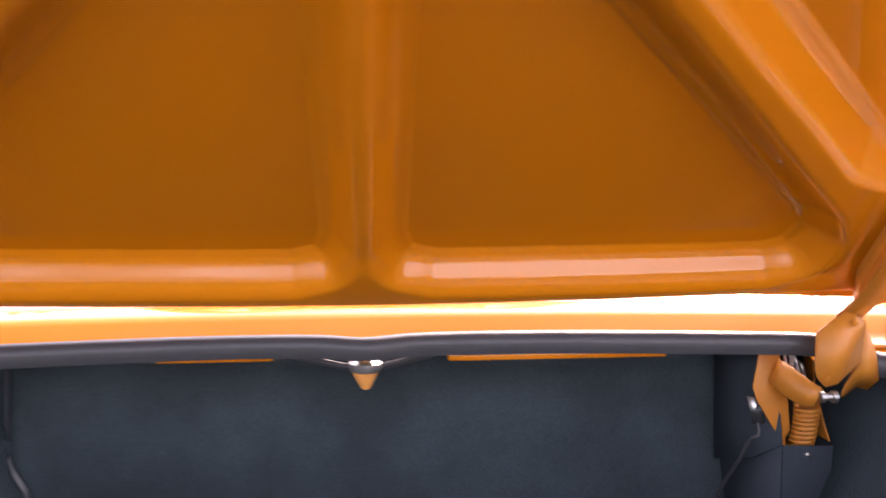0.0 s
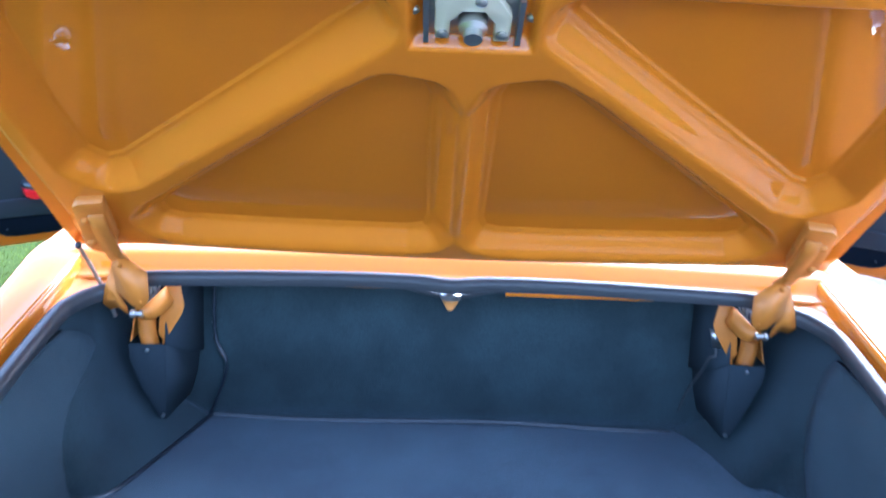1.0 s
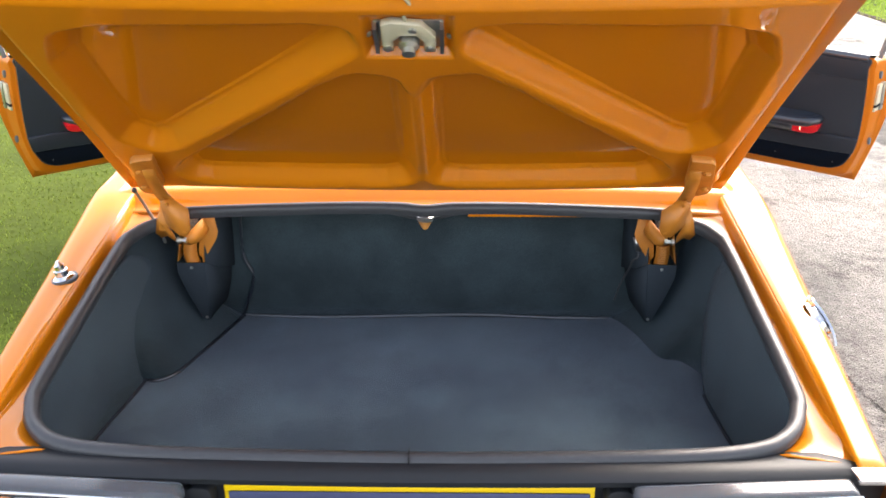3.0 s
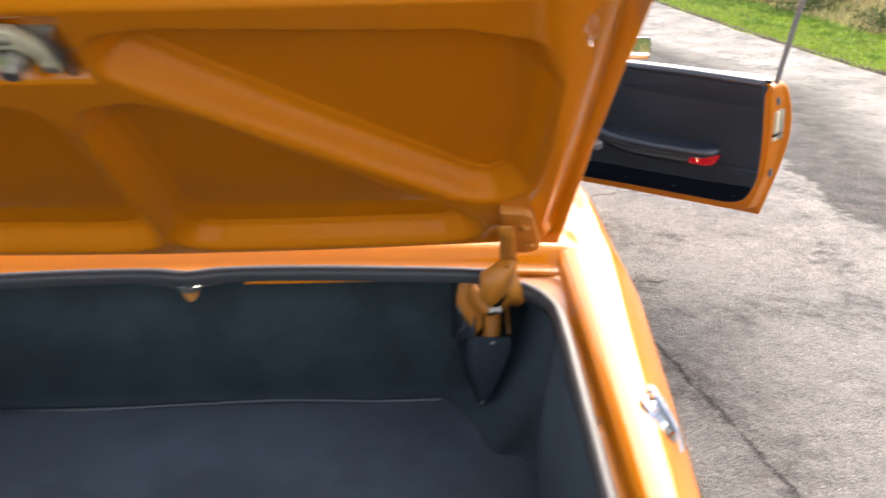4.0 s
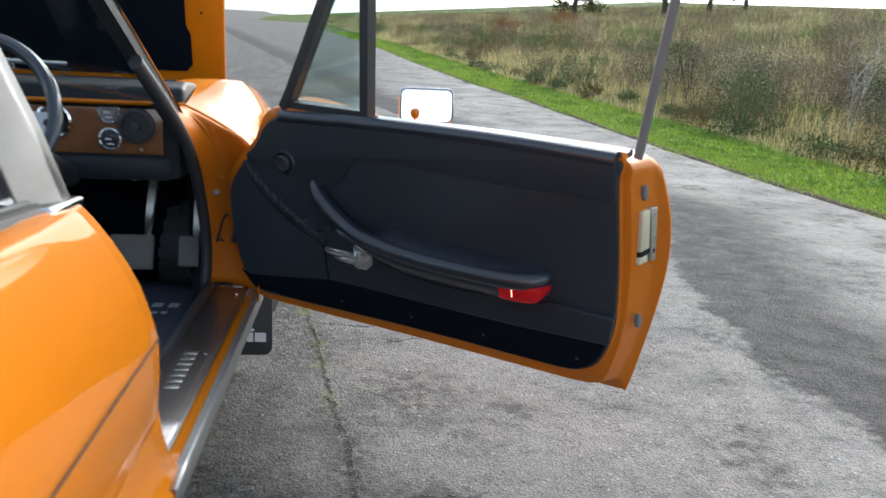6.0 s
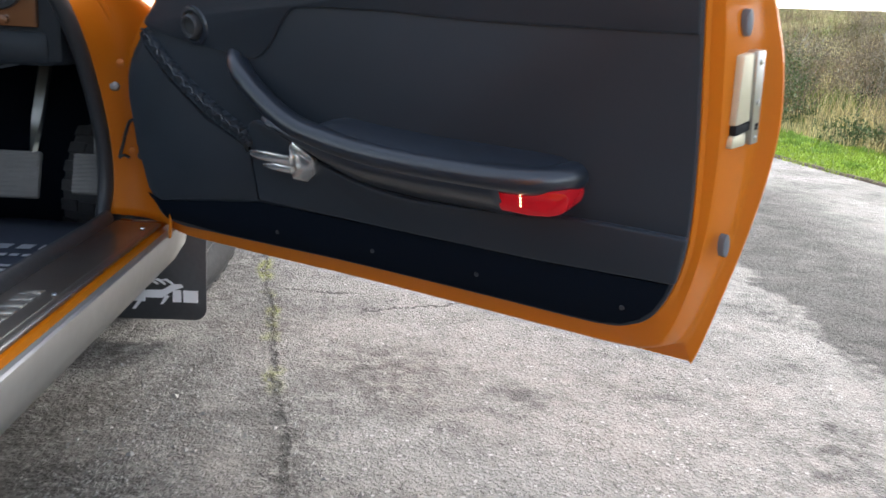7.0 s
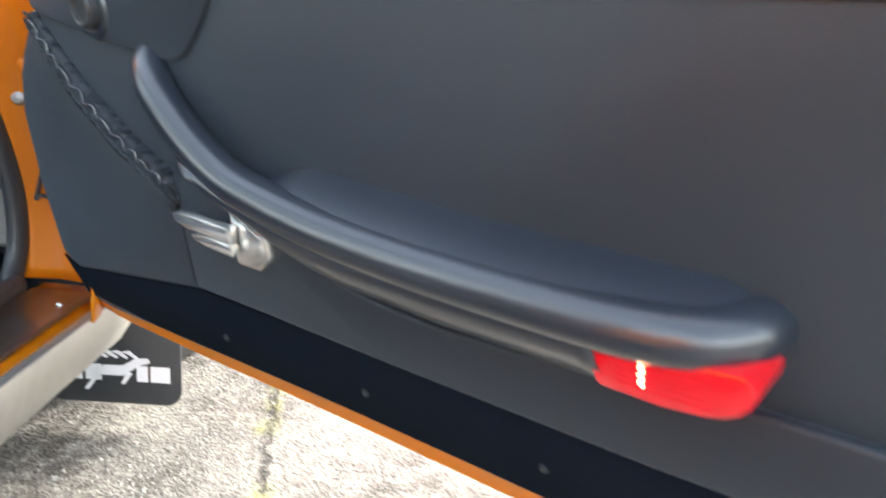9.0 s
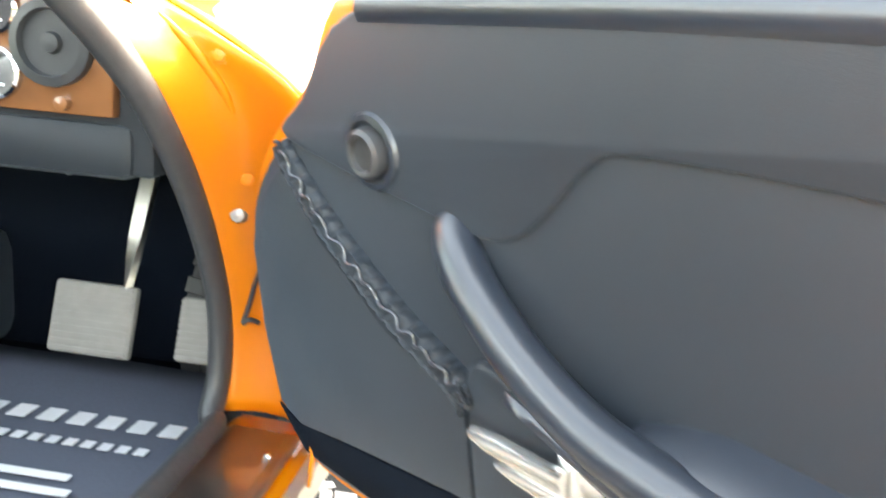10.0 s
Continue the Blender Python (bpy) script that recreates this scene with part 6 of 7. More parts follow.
    put_sweep(bm, curve([(0.634, 2.74, 0.888), (0.648, 2.79, 0.848), (0.660, 2.84, 0.808), (0.672, 2.885, 0.772)], 6), [(0.026, -0.008), (0.024, 0.002), (0.010, 0.006), (0.002, 0.001), (-0.010, 0.007), (-0.022, 0.002), (-0.024, -0.008)], up=(0.35, -0.75, 0.3), f=f)
    part("pillar_rubber", bm, SEAL, aper, "ribbed rubber strip up the screen pillar", 50)
    Jc, Qc = curve(J, 8), curve(Q, 8)
    on = lambda i, t, o: Jc[i].lerp(Qc[i], t) + Vector((0, 0.035 * math.sin(math.pi * min(1, t * 1.1)) - o, 0))
    for i0, i1, t0, t1, r in ((2, 17, 0.62, 0.40, 0.007), (26, 44, 0.70, 0.55, 0.006)):
        bm = bmesh.new()
        put_tube(bm, [on(i, t0 + (t1 - t0) * (i - i0) / (i1 - i0), 0.001) for i in range(i0, i1 + 1)], r, 8, f=f, scale=lambda q: 0.25 + 0.75 * math.sin(math.pi * q))
        part("pressed_ridge", bm, INNERPAINT, jamb, "", 60)
    for i, t in ((9, 0.75), (22, 0.35), (36, 0.3), (43, 0.62)):
        bm = bmesh.new()
        put_lathe(bm, [(0.011, -0.003), (0.011, 0.002), (0.007, 0.003), (0.0065, 0.007), (0, 0.0075)], Matrix.Translation(on(i, t, 0.0)) @ axis_frame((0, 0, 0), (0.25, -1, 0)), 6, f=f)
        part("bolt", bm, INNERPAINT, jamb)
    if s > 0:
        bm = bmesh.new()
        put_lathe(bm, [(0.012, -0.004), (0.012, 0.004), (0.008, 0.012), (0.0, 0.014)], Matrix.Translation((0.722, 2.972, 0.625)) @ axis_frame((0, 0, 0), (0.2, -1, 0)), 12)
        part("door_switch", bm, CLEARLENS, jamb, "white plunger switch")
        bm = bmesh.new()
        put_tube(bm, curve([(0.815, 2.975, 0.58), (0.785, 2.975, 0.545), (0.768, 2.985, 0.505), (0.768, 2.99, 0.48)], 5), 0.0055, 8)
        put_box(bm, 0.755, 0.785, 3.0, 3.02, 0.478, 0.49, 0.003)
        part("door_loom", bm, SEAL, jamb, "black wiring loom")

# ---- front wings, bonnet, screen ----
for s in (1, -1):
    f = mirror_x(s)
    bm = bmesh.new()
    tail_edge = [(0.60, 0.880), (0.63, 0.870), (0.66, 0.858), (0.69, 0.845), (0.715, 0.832), (0.74, 0.819), (0.765, 0.805), (0.79, 0.789), (0.817, 0.769), (0.834, 0.742), (0.843, 0.705), (0.849, 0.66), (0.852, 0.60), (0.852, 0.54), (0.850, 0.45), (0.845, 0.34)]
    rows = []
    for y in np.concatenate([np.linspace(2.888, 3.2, 14), np.linspace(3.22, 4.33, 30)]):
        t = float(smooth01(2.87, 3.16, y))
        rows.append([(a[0] + (b[0] - a[0]) * t, y, a[1] + (b[2] - a[1]) * t) for a, b in zip(tail_edge, flank(y, 0.60, 0.34, 0.735))])
    put_loft(bm, arch(rows, 3.61, 0.34), f=f)
    part("front_wing", bm, PAINT, car, "glossy orange front wing", 50, thick=0.004)
    bm = bmesh.new()
    put_box(bm, 0.32, 0.70, 3.47, 4.25, 0.25, 0.30, 0.01, f)
    put_box(bm, 0.58, 0.61, 3.30, 4.3, 0.30, 0.84, 0.01, f)
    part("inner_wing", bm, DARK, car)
bm = bmesh.new()
put_box(bm, -0.74, 0.74, 4.20, 4.38, 0.35, 0.78, 0.05, seg=4)
part("nose", bm, PAINT, car, "orange nose panel")
bm = bmesh.new()
put_loft(bm, [[(x, 2.88, 0.86), (x, 3.05, 0.895), (x, 3.25, 0.885), (x, 3.45, 0.86)] for x in np.linspace(-0.66, 0.66, 12)])
part("scuttle", bm, PAINT, car, "", 60, thick=0.01)
bon = tagged(new("bonnet"), "raised orange bonnet with black insulation inside")
bon.parent = car
BT = Matrix.Translation((0, 4.10, 0.84)) @ pose(0, 0, 0, 14, 0, 0)
fb = lambda a, b, c: BT @ Vector((a, c, b))
bm = bmesh.new()
put_prism(bm, [(-0.575, 0.0), (0.575, 0.0), (0.585, 0.4), (0.60, 0.98), (-0.60, 0.98), (-0.585, 0.4)], 0.0, 0.03, fb, 0.008)
part("panel", bm, PAINT, bon)
bm = bmesh.new()
pad = [(0.08, 0.055), (0.30, 0.055), (0.32, 0.075), (0.43, 0.075), (0.455, 0.10), (0.455, 0.22), (0.44, 0.25), (0.44, 0.40), (0.47, 0.43), (0.48, 0.93)]
put_prism(bm, pad + [(-a, b) for a, b in pad[::-1]], -0.012, -0.001, fb, 0.006)
part("insulation_pad", bm, BOARD, bon, "black felt insulation pad")
# black disc for the shade in a small hole
bm = bmesh.new()
put_lathe(bm, [(0.005, 0), (0.005, 0.002), (0, 0.002)], BT @ Matrix.Translation((0.50, -0.002, 0.30)) @ axis_frame((0, 0, 0), (0, -1, 0)), 8)
part("hole", bm, DARK, bon)
scr = tagged(new("windscreen"), "raked windscreen in a black frame")
scr.parent = car
for s in (1, -1):
    bm = bmesh.new()
    put_sweep(bm, curve([(0.672, 3.0, 0.735), (0.655, 2.87, 0.805), (0.616, 2.55, 1.010), (0.588, 2.26, 1.185)], 6), [(0.016, -0.018), (0.016, 0.010), (0.0, 0.016), (-0.018, 0.012), (-0.018, -0.018)], f=mirror_x(s))
    part("pillar", bm, SEAL, scr, "black screen pillar")
    bm = bmesh.new()
    put_tube(bm, curve([(0.690, 3.0, 0.748), (0.673, 2.87, 0.817), (0.634, 2.55, 1.022), (0.606, 2.26, 1.197)], 6), 0.0035, 6, f=mirror_x(s))
    part("pillar_trim", bm, CHROME, scr)
bm = bmesh.new()
put_sweep(bm, curve([(-0.59, 2.25, 1.20), (0, 2.22, 1.23), (0.59, 2.25, 1.20)], 8), ring(0.022, 8))
part("header_rail", bm, SEAL, scr)
bm = bmesh.new()
put_loft(bm, [[(x * 0.645, 2.93, 0.83 + 0.05 * (1 - x * x)), (x * 0.60, 2.25 - 0.03 * (1 - x * x), 1.195)] for x in np.linspace(-1, 1, 9)])
gl = part("screen_glass", bm, GLASS, scr, "", 60)
gl.visible_shadow = False
for x in (0.12, -0.3):
    wip = tagged(new("wiper"), "chrome wiper parked along the screen")
    wip.parent = car
    bm = bmesh.new()
    put_tube(bm, [(x + 0.20, 3.06, 0.945), (x - 0.05, 2.99, 0.95), (x - 0.25, 2.98, 0.948)], 0.006, 8)
    part("arm", bm, STEEL, wip)
    bm = bmesh.new()
    put_box(bm, x - 0.32, x + 0.10, 2.962, 2.972, 0.925, 0.945, 0.003)
    part("blade", bm, SEAL, wip)


# ---- wheels and mud flaps ----
def road_wheel(x, y, steer, s):
    w = tagged(new("road_wheel"), "black tyre on an alloy wheel")
    w.parent = car
    m = Matrix.Translation((x, y, 0.306)) @ pose(0, 0, 0, 0, 0, steer) @ axis_frame((0, 0, 0), (s, 0, 0))
    bm = bmesh.new()
    put_lathe(bm, [(0.19, -0.085), (0.24, -0.096), (0.275, -0.092), (0.296, -0.080), (0.302, -0.06), (0.302, 0.06), (0.296, 0.080), (0.275, 0.092), (0.262, 0.093), (0.258, 0.096), (0.24, 0.096), (0.215, 0.094), (0.19, 0.085)], m, 56)
    tyre = part("tyre", bm, TYRE, w, "", 30)
    for k in range(40):
        a = 2 * math.pi * k / 40
        bm = bmesh.new()
        tm = m @ pose(0, 0, 0, 0, 0, math.degrees(a))
        put_box(bm, 0.298, 0.307, -0.015, 0.013, -0.078, -0.03, 0.0015, lambda p, q, r: tm @ Vector((p, q, r)), 1)
        put_box(bm, 0.298, 0.307, -0.012, 0.016, -0.024, 0.024, 0.0015, lambda p, q, r: tm @ Vector((p, q, r)), 1)
        put_box(bm, 0.298, 0.307, -0.015, 0.013, 0.03, 0.078, 0.0015, lambda p, q, r: tm @ Vector((p, q, r)), 1)
        part("tread_block", bm, TYRE, tyre)
    bm = bmesh.new()
    put_lathe(bm, [(0.19, -0.08), (0.175, -0.07), (0.17, 0.05), (0.19, 0.085), (0.18, 0.085), (0.15, 0.05), (0.06, 0.055), (0.05, 0.07), (0, 0.072)], m, 40)
    part("rim", bm, ALLOY, w, "silver alloy rim")
    return w


road_wheel(0.665, 3.61, -24, 1)
road_wheel(-0.665, 3.61, -24, -1)
road_wheel(0.665, 1.07, 0, 1)
road_wheel(-0.665, 1.07, 0, -1)
for s in (1,):
    flap = tagged(new("mud_flap"), "black rubber mud flap with a silver leaping emblem")
    flap.parent = car
    ff = lambda a, b, c: Vector((a, 3.245 + c + 0.02 * (0.27 - b), b))
    bm = bmesh.new()
    put_prism(bm, rounded(0.60, 0.845, 0.052, 0.34, 0.03), 0.0, 0.008, ff, 0.002)
    part("sheet", bm, SEAL, flap)
    # emblem: plain silver shapes
    bm = bmesh.new()
    put_prism(bm, [(0.675, 0.100), (0.70, 0.108), (0.74, 0.108), (0.768, 0.128), (0.79, 0.136), (0.785, 0.144), (0.762, 0.142), (0.74, 0.128), (0.705, 0.127), (0.685, 0.115)], -0.002, 0.001, ff)
    put_prism(bm, [(0.668, 0.078), (0.676, 0.078), (0.70, 0.11), (0.692, 0.113)], -0.002, 0.001, ff)
    put_prism(bm, [(0.735, 0.092), (0.742, 0.092), (0.757, 0.112), (0.748, 0.116)], -0.002, 0.001, ff)
    for k in range(4):
        put_prism(bm, [(0.765 - k * 0.018, 0.141), (0.768 - k * 0.018, 0.144), (0.752 - k * 0.02, 0.157), (0.738 - k * 0.02, 0.154), (0.749 - k * 0.02, 0.151)], -0.002, 0.001, ff)
    part("emblem", bm, WHITEPRINT, flap, "silver leaping animal outline")
    for x0, x1 in ((0.625, 0.665), (0.672, 0.70), (0.765, 0.785), (0.79, 0.825)):
        bm = bmesh.new()
        put_box(bm, x0, x1, -0.002, 0.001, 0.098, 0.128, 0.0, lambda a, c, b: ff(a, b, c))
        part("emblem_bar", bm, WHITEPRINT, flap)

# ---- loose floor mat ----
floor_mat = tagged(new("floor_mat"), "slate-blue printed paper mat lying in the driver's footwell", "mat")
bm = bmesh.new()
rows = [[(x, y, 0.2395 + 0.004 * noise.noise(Vector((x * 6, y * 6, 3))) + 0.20 * max(0, y - 3.12)) for x in np.linspace(0.16, 0.63, 12)] for y in np.linspace(2.55, 3.30, 16)]
put_loft(bm, rows)
part("sheet", bm, MATBLUE, floor_mat, "", 60, thick=0.003)
mz = lambda y: 0.2465 + 0.20 * max(0, y - 3.12)
for y, x0, x1, k, h2 in ((3.135, 0.22, 0.60, 8, 0.04), (3.07, 0.28, 0.57, 11, 0.020)):
    for i in range(k):
        a = x0 + (x1 - x0) * i / k
        bm = bmesh.new()
        put_box(bm, a, a + (x1 - x0) / k * 0.62, y - h2 / 2, y + h2 / 2, mz(y), mz(y) + 0.001)
        part("print_bar", bm, WHITEPRINT, floor_mat)
for y, x1 in ((2.98, 0.50), (2.945, 0.52)):
    bm = bmesh.new()
    put_box(bm, 0.25, x1, y - 0.008, y + 0.008, 0.2465, 0.2475)
    part("print_bar", bm, WHITEPRINT, floor_mat)


# ---- loose chippings on the lane ----
CHIP = mat("stone_chipping", (0.24, 0.235, 0.225), 0.85, vary=0.3, scale=90)
crs = np.random.RandomState(9)
k = 9000
cx, cy = crs.uniform(0.72, 3.4, k), crs.uniform(0.6, 4.6, k)
near_line = crs.uniform(0, 1, k) < 0.45
cx = np.where(near_line, 1.455 - 0.138 * cy + crs.normal(0, 0.10, k), cx)
clod = crs.uniform(0, 1, k) < 0.28
cx, cy = np.where(clod, 0.84 + crs.normal(0, 0.07, k), cx), np.where(clod, 2.75 + crs.normal(0, 0.28, k), cy)
size = 0.0022 * np.exp(crs.normal(0, 0.4, k))
basis = np.array([(1, 0, 0), (-0.8, 0.5, 0), (-0.6, -0.7, 0), (0.3, 0.9, 0), (0.1, 0.1, 0.8), (0, 0, -0.4)])
spin = crs.uniform(0, 2 * np.pi, k)
jit = basis[None] * crs.uniform(0.6, 1.3, (k, 6, 1))
vx = (jit[:, :, 0] * np.cos(spin)[:, None] - jit[:, :, 1] * np.sin(spin)[:, None]) * size[:, None] + cx[:, None]
vy = (jit[:, :, 0] * np.sin(spin)[:, None] + jit[:, :, 1] * np.cos(spin)[:, None]) * size[:, None] + cy[:, None]
vz = jit[:, :, 2] * size[:, None] + 0.0068 + height(cx, cy)[:, None]
tri = np.array([(0, 3, 4), (3, 1, 4), (1, 2, 4), (2, 0, 4), (3, 0, 5), (1, 3, 5), (2, 1, 5), (0, 2, 5)])
me = bpy.data.meshes.new("loose_chippings")
me.from_pydata(np.stack([vx, vy, vz], -1).reshape(-1, 3).tolist(), [], (np.arange(k)[:, None, None] * 6 + tri).reshape(-1, 3).tolist())
me.materials.append(CHIP)
tagged(new("loose_chippings", me), "loose grey stone chippings on the worn asphalt", "gravel", kind="stuff")

# ---- vegetation ----
def leafy(name, color, vary=0.35, rough=0.7):
    m = bpy.data.materials.new(name)
    m.use_nodes = True
    n, l = m.node_tree.nodes, m.node_tree.links
    b = n["Principled BSDF"]
    g, r, q = n.new("ShaderNodeNewGeometry"), n.new("ShaderNodeMapRange"), n.new("ShaderNodeVectorMath")
    r.inputs[3].default_value, r.inputs[4].default_value = 1 - vary, 1 + vary
    l.new(g.outputs["Random Per Island"], r.inputs[0])
    q.operation = "SCALE"
    q.inputs[0].default_value = color
    l.new(r.outputs[0], q.inputs["Scale"])
    l.new(q.outputs[0], b.inputs["Base Color"])
    b.inputs["Roughness"].default_value, b.inputs["Specular IOR Level"].default_value = rough, 0.15
    return m


rs = np.random.RandomState(4)


def blades(name, px, py, size, width, lean, material, label, category):
    """Single bent grass blades, two triangles each."""
    k = len(px)
    pz = height(px, py)
    a = rs.uniform(0, 2 * np.pi, k)
    hgt = size * rs.uniform(0.5, 1.3, k)
    dx, dy = np.cos(a), np.sin(a)
    la, lr = rs.uniform(0, 2 * np.pi, k), lean * rs.uniform(0.1, 1.0, k) * hgt
    b0 = np.stack([px - dx * width / 2, py - dy * width / 2, pz - 0.01], -1)
    b1 = np.stack([px + dx * width / 2, py + dy * width / 2, pz - 0.01], -1)
    mx, my, mz2 = px + np.cos(la) * lr * 0.3, py + np.sin(la) * lr * 0.3, pz + hgt * 0.6
    m0 = np.stack([mx - dx * width * 0.35, my - dy * width * 0.35, mz2], -1)
    m1 = np.stack([mx + dx * width * 0.35, my + dy * width * 0.35, mz2], -1)
    t = np.stack([px + np.cos(la) * lr, py + np.sin(la) * lr, pz + hgt], -1)
    v = np.stack([b0, b1, m0, m1, t], 1).reshape(-1, 3)
    i = np.arange(k)[:, None] * 5
    quads, tris = i + [0, 1, 3, 2], i + [2, 3, 4]
    me = bpy.data.meshes.new(name)
    me.from_pydata(v.tolist(), [], quads.tolist() + tris.tolist())
    me.materials.append(material)
    return tagged(new(name, me), label, category, kind="stuff")


GRASS = leafy("lawn_blade", (0.150, 0.200, 0.030), 0.35)
VERGE = leafy("verge_blade", (0.38, 0.51, 0.06), 0.3)
HERB = leafy("verge_herb_blade", (0.24, 0.36, 0.06), 0.35)
DRYGRASS = leafy("dry_grass", (0.70, 0.56, 0.28), 0.5)
BROWN = leafy("brown_stem", (0.30, 0.20, 0.13), 0.55)
STALK = leafy("green_stalk", (0.20, 0.24, 0.05), 0.5)
k = 170000
rs_y = -1.0 + 10 * rs.uniform(0, 1, k)
px = road_left(rs_y) - 0.02 - rs.uniform(0, 1, k) ** 1.6 * 6
blades("lawn_grass", px, rs_y, 0.013, 0.004, 1.8, GRASS, "short mown grass beside the car", "grass")
k = 150000
py = 1 + rs.uniform(0, 1, k) ** 1.7 * 48
py -= 3.0 * np.exp((1 - py) / 1.2) * (np.arange(k) * 0.618034 % 1)
py[::6] = -11 + 12 * rs.uniform(0, 1, len(py[::6]))
px = edge(py) + rs.uniform(-0.04, 1.55, k) + 0.03 * np.sin(py * 3)
patch = np.array([noise.noise(Vector((x * 1.6, y * 0.9, 2))) + 0.6 * noise.noise(Vector((x * 5, y * 4, 7))) for x, y in zip(px, py)]) + 0.35 * (px - edge(py) - 0.9)
blades("verge_grass", px[patch <= 0.16], py[patch <= 0.16], 0.03, 0.008, 1.6, VERGE, "bright green cut verge along the lane", "grass")
blades("verge_herbs", px[patch > 0.16], py[patch > 0.16], 0.05, 0.011, 1.6, HERB, "darker coarse herbs in the verge", "grass")
k = 230000
py = -12 + rs.uniform(0, 1, k) ** 1.0 * 14
py[: k * 4 // 5] = 2 + rs.uniform(0, 1, k * 4 // 5) ** 1.5 * 75
px = edge(py) + 1.45 + rs.uniform(0, 1, k) ** 1.5 * 34
near_edge = np.clip((px - edge(py) - 1.4) / 1.2, 0.35, 1)
clump = np.array([noise.noise(Vector((x * 0.35, y * 0.35, 0))) + 0.5 * noise.noise(Vector((x * 1.3, y * 1.3, 5))) for x, y in zip(px, py)])
clump = clump - 0.30 * smooth01(2.2, 5.5, px - edge(py)) + 0.18 * smooth01(2.6, 1.6, px - edge(py))
for nm, m, pick, tall, wide, lab in (("tall_grass", DRYGRASS, clump > -0.10, 0.38, 0.009, "tall straw-coloured heath grass"), ("brown_stems", BROWN, (clump <= -0.10) & (clump > -0.48), 0.42, 0.010, "brown dead stems on the heath"), ("green_stalks", STALK, clump <= -0.48, 0.28, 0.012, "rough green stalks among dry grass")):
    blades(nm, px[pick], py[pick], tall * near_edge[pick] * (0.8 + 0.5 * rs.uniform(0, 1, pick.sum())), wide, 0.8, m, lab, "grass")


def bush(name, cx, cy, r, h2, leaf, material, label):
    """A rounded, gappy shrub: thin stems from one root and small leaves in clumps."""
    cz = float(height(np.array(cx), np.array(cy)))
    tufts = 26
    a, b = rs.uniform(0, 2 * np.pi, tufts), rs.uniform(0.15, 1, tufts)
    rr = r * np.sqrt(rs.uniform(0.1, 1, tufts)) * np.sqrt(np.maximum(0.08, 1 - (b - 0.35) ** 2 * 1.7))
    tips = np.stack([cx + rr * np.cos(a), cy + rr * np.sin(a), cz + b * h2], -1)
    root = np.array([cx, cy, cz - 0.02])
    me_v, me_f = [], []
    for t in tips:
        side = np.cross(t - root, [0.3, 0.2, 1.0])
        side = side / (np.linalg.norm(side) + 1e-6) * 0.008
        i0 = len(me_v)
        me_v += [tuple(root - side), tuple(root + side), tuple(t + side * 0.3), tuple(t - side * 0.3)]
        me_f.append((i0, i0 + 1, i0 + 2, i0 + 3))
    k = int(4200 * r * h2) + 700
    c = tips[rs.randint(0, tufts, k)] + rs.normal(0, 0.17 * r, (k, 3)) * [1, 1, 0.8]
    c[:, 2] = np.maximum(c[:, 2], cz + 0.02)
    d1 = rs.normal(0, 1, (k, 3))
    d1 *= (leaf * rs.uniform(0.5, 1.2, k) / np.linalg.norm(d1, axis=1))[:, None]
    d2 = np.cross(d1, rs.normal(0, 1, (k, 3)))
    d2 *= (leaf * 0.45 / (np.linalg.norm(d2, axis=1) + 1e-6))[:, None]
    v = np.stack([c - d1, c + d2, c + d1, c - d2], 1).reshape(-1, 3)
    q = len(me_v) + np.arange(k)[:, None] * 4 + np.arange(4)
    me = bpy.data.meshes.new(name)
    me.from_pydata(me_v + v.tolist(), [], me_f + q.tolist())
    me.materials.append(material)
    return tagged(new(name, me), label, "bush", name + " group")


BRAMBLE, HEATH, RUST = leafy("bramble_leaf", (0.105, 0.135, 0.055)), leafy("heath_leaf", (0.15, 0.12, 0.05)), leafy("rust_leaf", (0.26, 0.10, 0.035))
DARKLEAF = leafy("dark_thicket_leaf", (0.055, 0.060, 0.035), 0.5)
PALE = leafy("pale_seed_head", (0.46, 0.40, 0.26), 0.4)
MAUVE = leafy("woody_twig", (0.25, 0.20, 0.145))
for name, cnt, m, lab, off, h0, leaf in (("bramble_bush", 42, BRAMBLE, "dark green bramble in the heath grass", 1.7, 0.75, 0.019), ("heath_bush", 26, HEATH, "olive scrub bush on the heath", 2.6, 0.8, 0.018),
                                         ("woody_bush", 24, MAUVE, "dark woody shrub with fine twigs", 2.8, 1.1, 0.017), ("rust_bush", 6, RUST, "rust-brown autumn shrub on the heath", 4.0, 0.7, 0.025)):
    for i in range(cnt):
        cy = -8 + 14 * rs.uniform(0, 1) if i % 3 == 0 else 6 + 42 * rs.uniform(0, 1) ** 1.5
        cx = float(edge(cy)) + off + 9 * rs.uniform(0, 1) ** 1.7
        r = rs.uniform(0.45, 1.0)
        bush(name, cx, cy, r, h0 * rs.uniform(0.6, 1.15), leaf, m, lab)
# low growth along the back of the verge, and a thicket beyond it
for i in range(20):
    cy = 3.5 + 26 * (i / 20) ** 1.3 + rs.uniform(-0.3, 0.3)
    bush("verge_shrub", float(edge(cy)) + 1.55 + rs.uniform(0, 0.35), cy, rs.uniform(0.2, 0.42), rs.uniform(0.14, 0.30), 0.021, BRAMBLE if i % 3 else HEATH, "low leafy growth along the back of the verge")
for i in range(26):
    cy = 4.5 + 13 * rs.uniform(0, 1)
    bush("thicket_bush", float(edge(cy)) + 2.7 + 3.6 * rs.uniform(0, 1), cy, rs.uniform(0.5, 0.9), rs.uniform(0.6, 1.05), rs.uniform(0.013, 0.024), (MAUVE, DARKLEAF, PALE, DARKLEAF, BRAMBLE)[i % 5], "tangled shrub in the heath thicket")


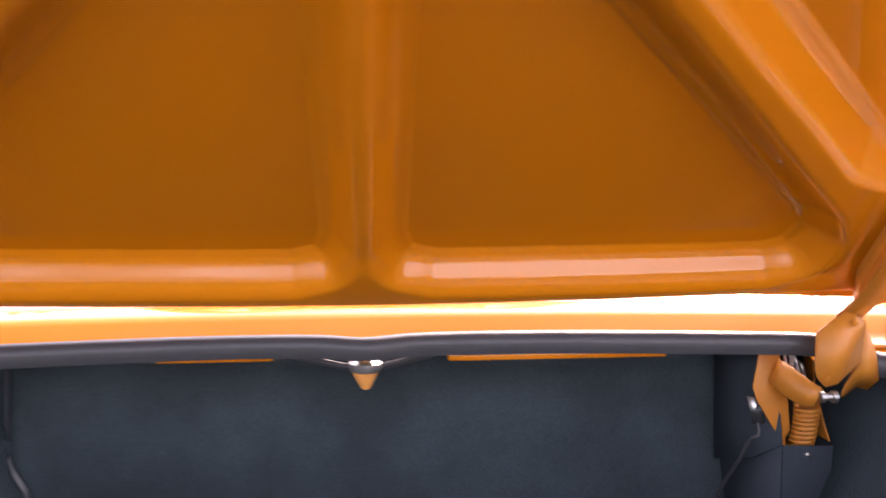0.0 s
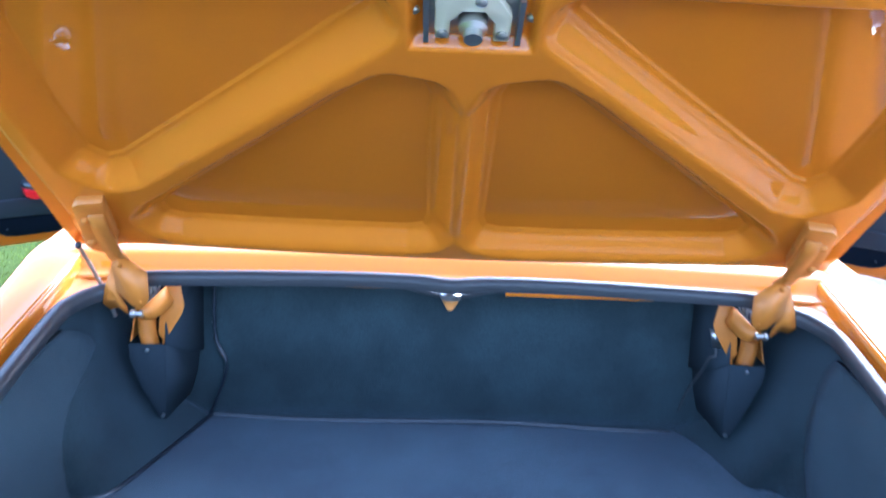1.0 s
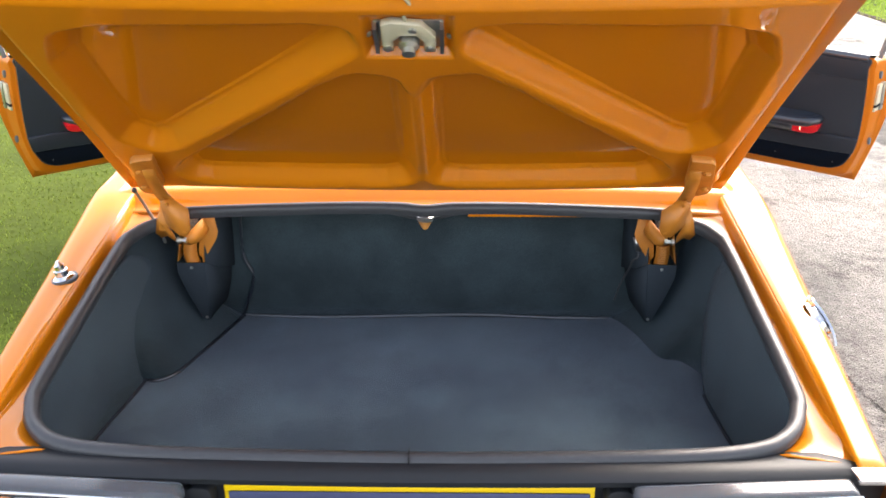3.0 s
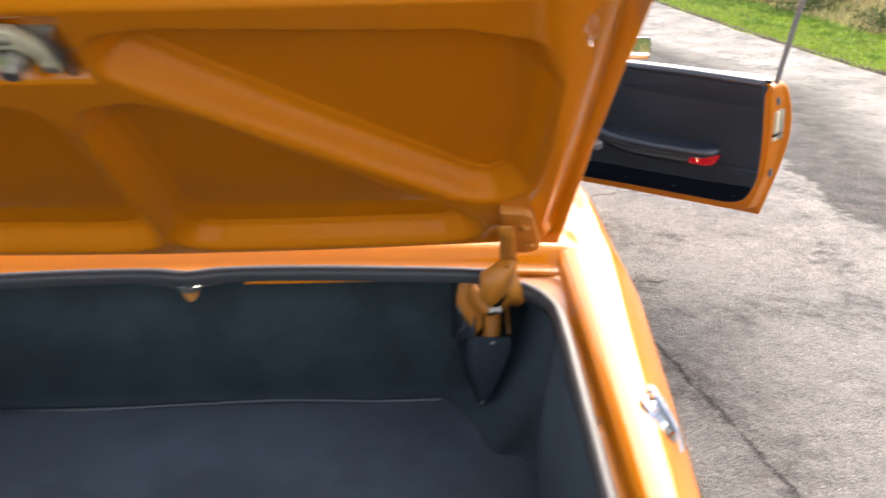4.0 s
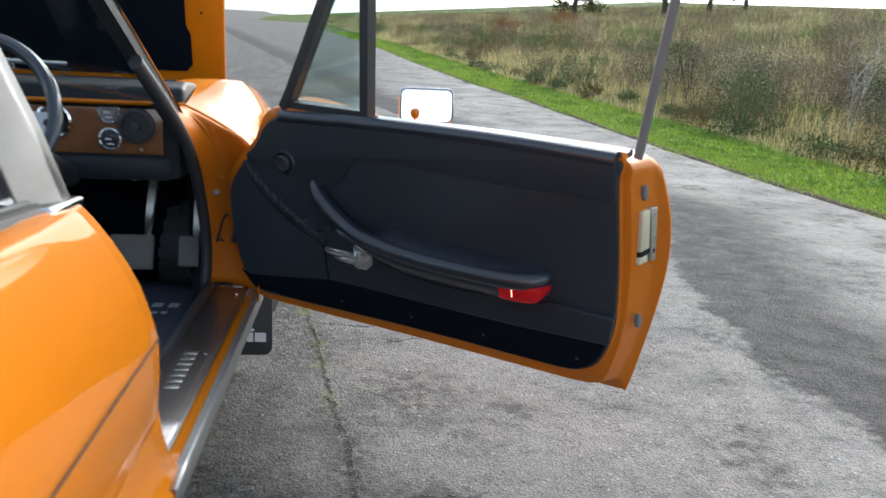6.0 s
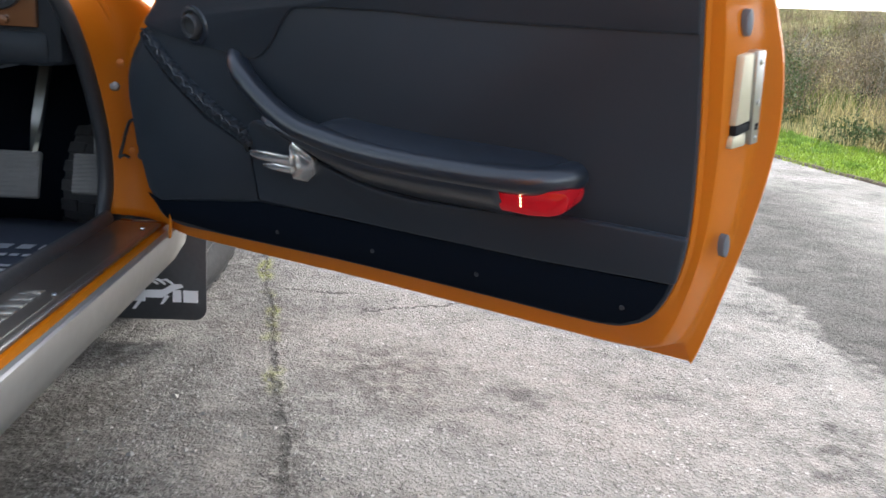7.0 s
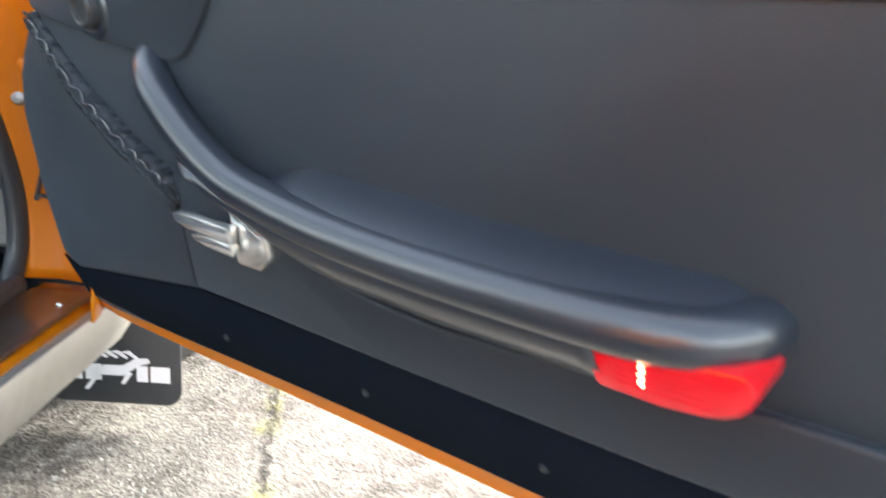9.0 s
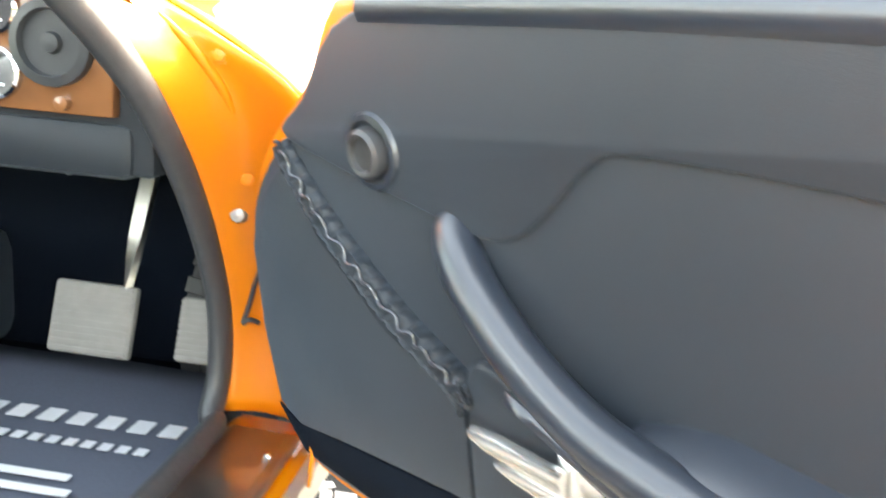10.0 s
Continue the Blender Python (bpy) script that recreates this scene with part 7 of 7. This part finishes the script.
# ---- far trees where the heath meets the sky ----
BARK, CROWN = mat("grey_bark", (0.09, 0.075, 0.06), 0.9, vary=0.3, scale=6, bump=0.3), leafy("autumn_leaf", (0.085, 0.085, 0.03), 0.5)


def tree(x, y, tall, spread):
    z = float(height(np.array(x), np.array(y)))
    t = tagged(new("tree"), "spreading tree with thinning autumn leaves on the skyline", "tree", "skyline trees")
    bm = bmesh.new()
    bend = [Vector((x + 0.15 * math.sin(k * 0.9) * k / 6, y, z - 0.3 + tall * 0.75 * k / 6)) for k in range(7)]
    put_tube(bm, bend, 0.22, 8, up=(0, 1, 0.1), scale=lambda q: 1 - 0.75 * q)
    part("trunk", bm, BARK, t)
    tips = []
    for k in range(15):
        a, q = rs.uniform(0, 2 * math.pi), rs.uniform(0.25, 1.0)
        root = bend[min(6, int(q * 6))]
        tip = Vector((x + spread * math.cos(a) * rs.uniform(0.5, 1), y + spread * math.sin(a) * rs.uniform(0.5, 1), z + tall * rs.uniform(0.10, 1.0)))
        bm = bmesh.new()
        put_tube(bm, curve([root, root.lerp(tip, 0.5) + Vector((0, 0, 0.25)), tip], 4), 0.07, 6, up=(0.3, 0.9, 0.2), scale=lambda w: 1 - 0.8 * w)
        part("limb", bm, BARK, t)
        tips += [root.lerp(tip, w) for w in (0.55, 0.75, 0.9, 1.0)]
    k = 5200
    c = np.array([tuple(p) for p in tips])[rs.randint(0, len(tips), k)] + rs.normal(0, 0.17 * spread, (k, 3)) * [1, 1, 0.7]
    d1 = rs.normal(0, 1, (k, 3))
    d1 *= (0.10 * rs.uniform(0.6, 1.3, k) / np.linalg.norm(d1, axis=1))[:, None]
    d2 = np.cross(d1, rs.normal(0, 1, (k, 3)))
    d2 *= (0.055 / (np.linalg.norm(d2, axis=1) + 1e-6))[:, None]
    me = bpy.data.meshes.new("crown")
    me.from_pydata(np.stack([c - d1, c + d2, c + d1, c - d2], 1).reshape(-1, 3).tolist(), [], (np.arange(k)[:, None] * 4 + np.arange(4)).tolist())
    me.materials.append(CROWN)
    crown = new("crown", me)
    crown.parent = t


for x, y, tall, spread in ((16.5, 63, 6.0, 2.4), (21.5, 58, 6.5, 2.8), (25.5, 60, 7.0, 3.0), (29.5, 63, 6.2, 2.6)):
    tree(x, y, tall, spread)


# ---- bare pale saplings standing in the thicket ----
TWIG = mat("pale_bark", (0.42, 0.39, 0.33), 0.85, vary=0.25, scale=40, bump=0.1)


def sapling(x, y, tall, lean):
    """A thin leaning stem that forks into a few bare twigs."""
    z = float(height(np.array(x), np.array(y)))
    t = tagged(new("sapling"), "bare pale sapling among the heath scrub", "sapling", "saplings")
    line = [Vector((x + lean * q * q + 0.02 * math.sin(q * 7 + x), y + 0.05 * math.sin(q * 5), z - 0.05 + tall * q)) for q in np.linspace(0, 1, 7)]
    bm = bmesh.new()
    put_tube(bm, line, 0.017, 6, up=(0, 1, 0.1), scale=lambda q: 1 - 0.75 * q)
    part("stem", bm, TWIG, t)
    for k in range(8):
        root = line[2 + k % 5]
        tip = root + Vector((rs.uniform(-0.28, 0.28), rs.uniform(-0.2, 0.2), rs.uniform(0.1, 0.34)))
        bm = bmesh.new()
        put_tube(bm, curve([root, root.lerp(tip, 0.5) + Vector((0.02, 0, 0.03)), tip], 3), 0.007, 5, up=(0.3, 0.9, 0.2), scale=lambda w: 1 - 0.7 * w)
        part("twig", bm, TWIG, t)


for k in range(12):
    sy = 4.8 + 0.95 * k + rs.uniform(-0.3, 0.3)
    sapling(float(edge(sy)) + 2.1 + 2.2 * rs.uniform(0, 1), sy, rs.uniform(0.7, 1.3), rs.uniform(-0.3, 0.45))
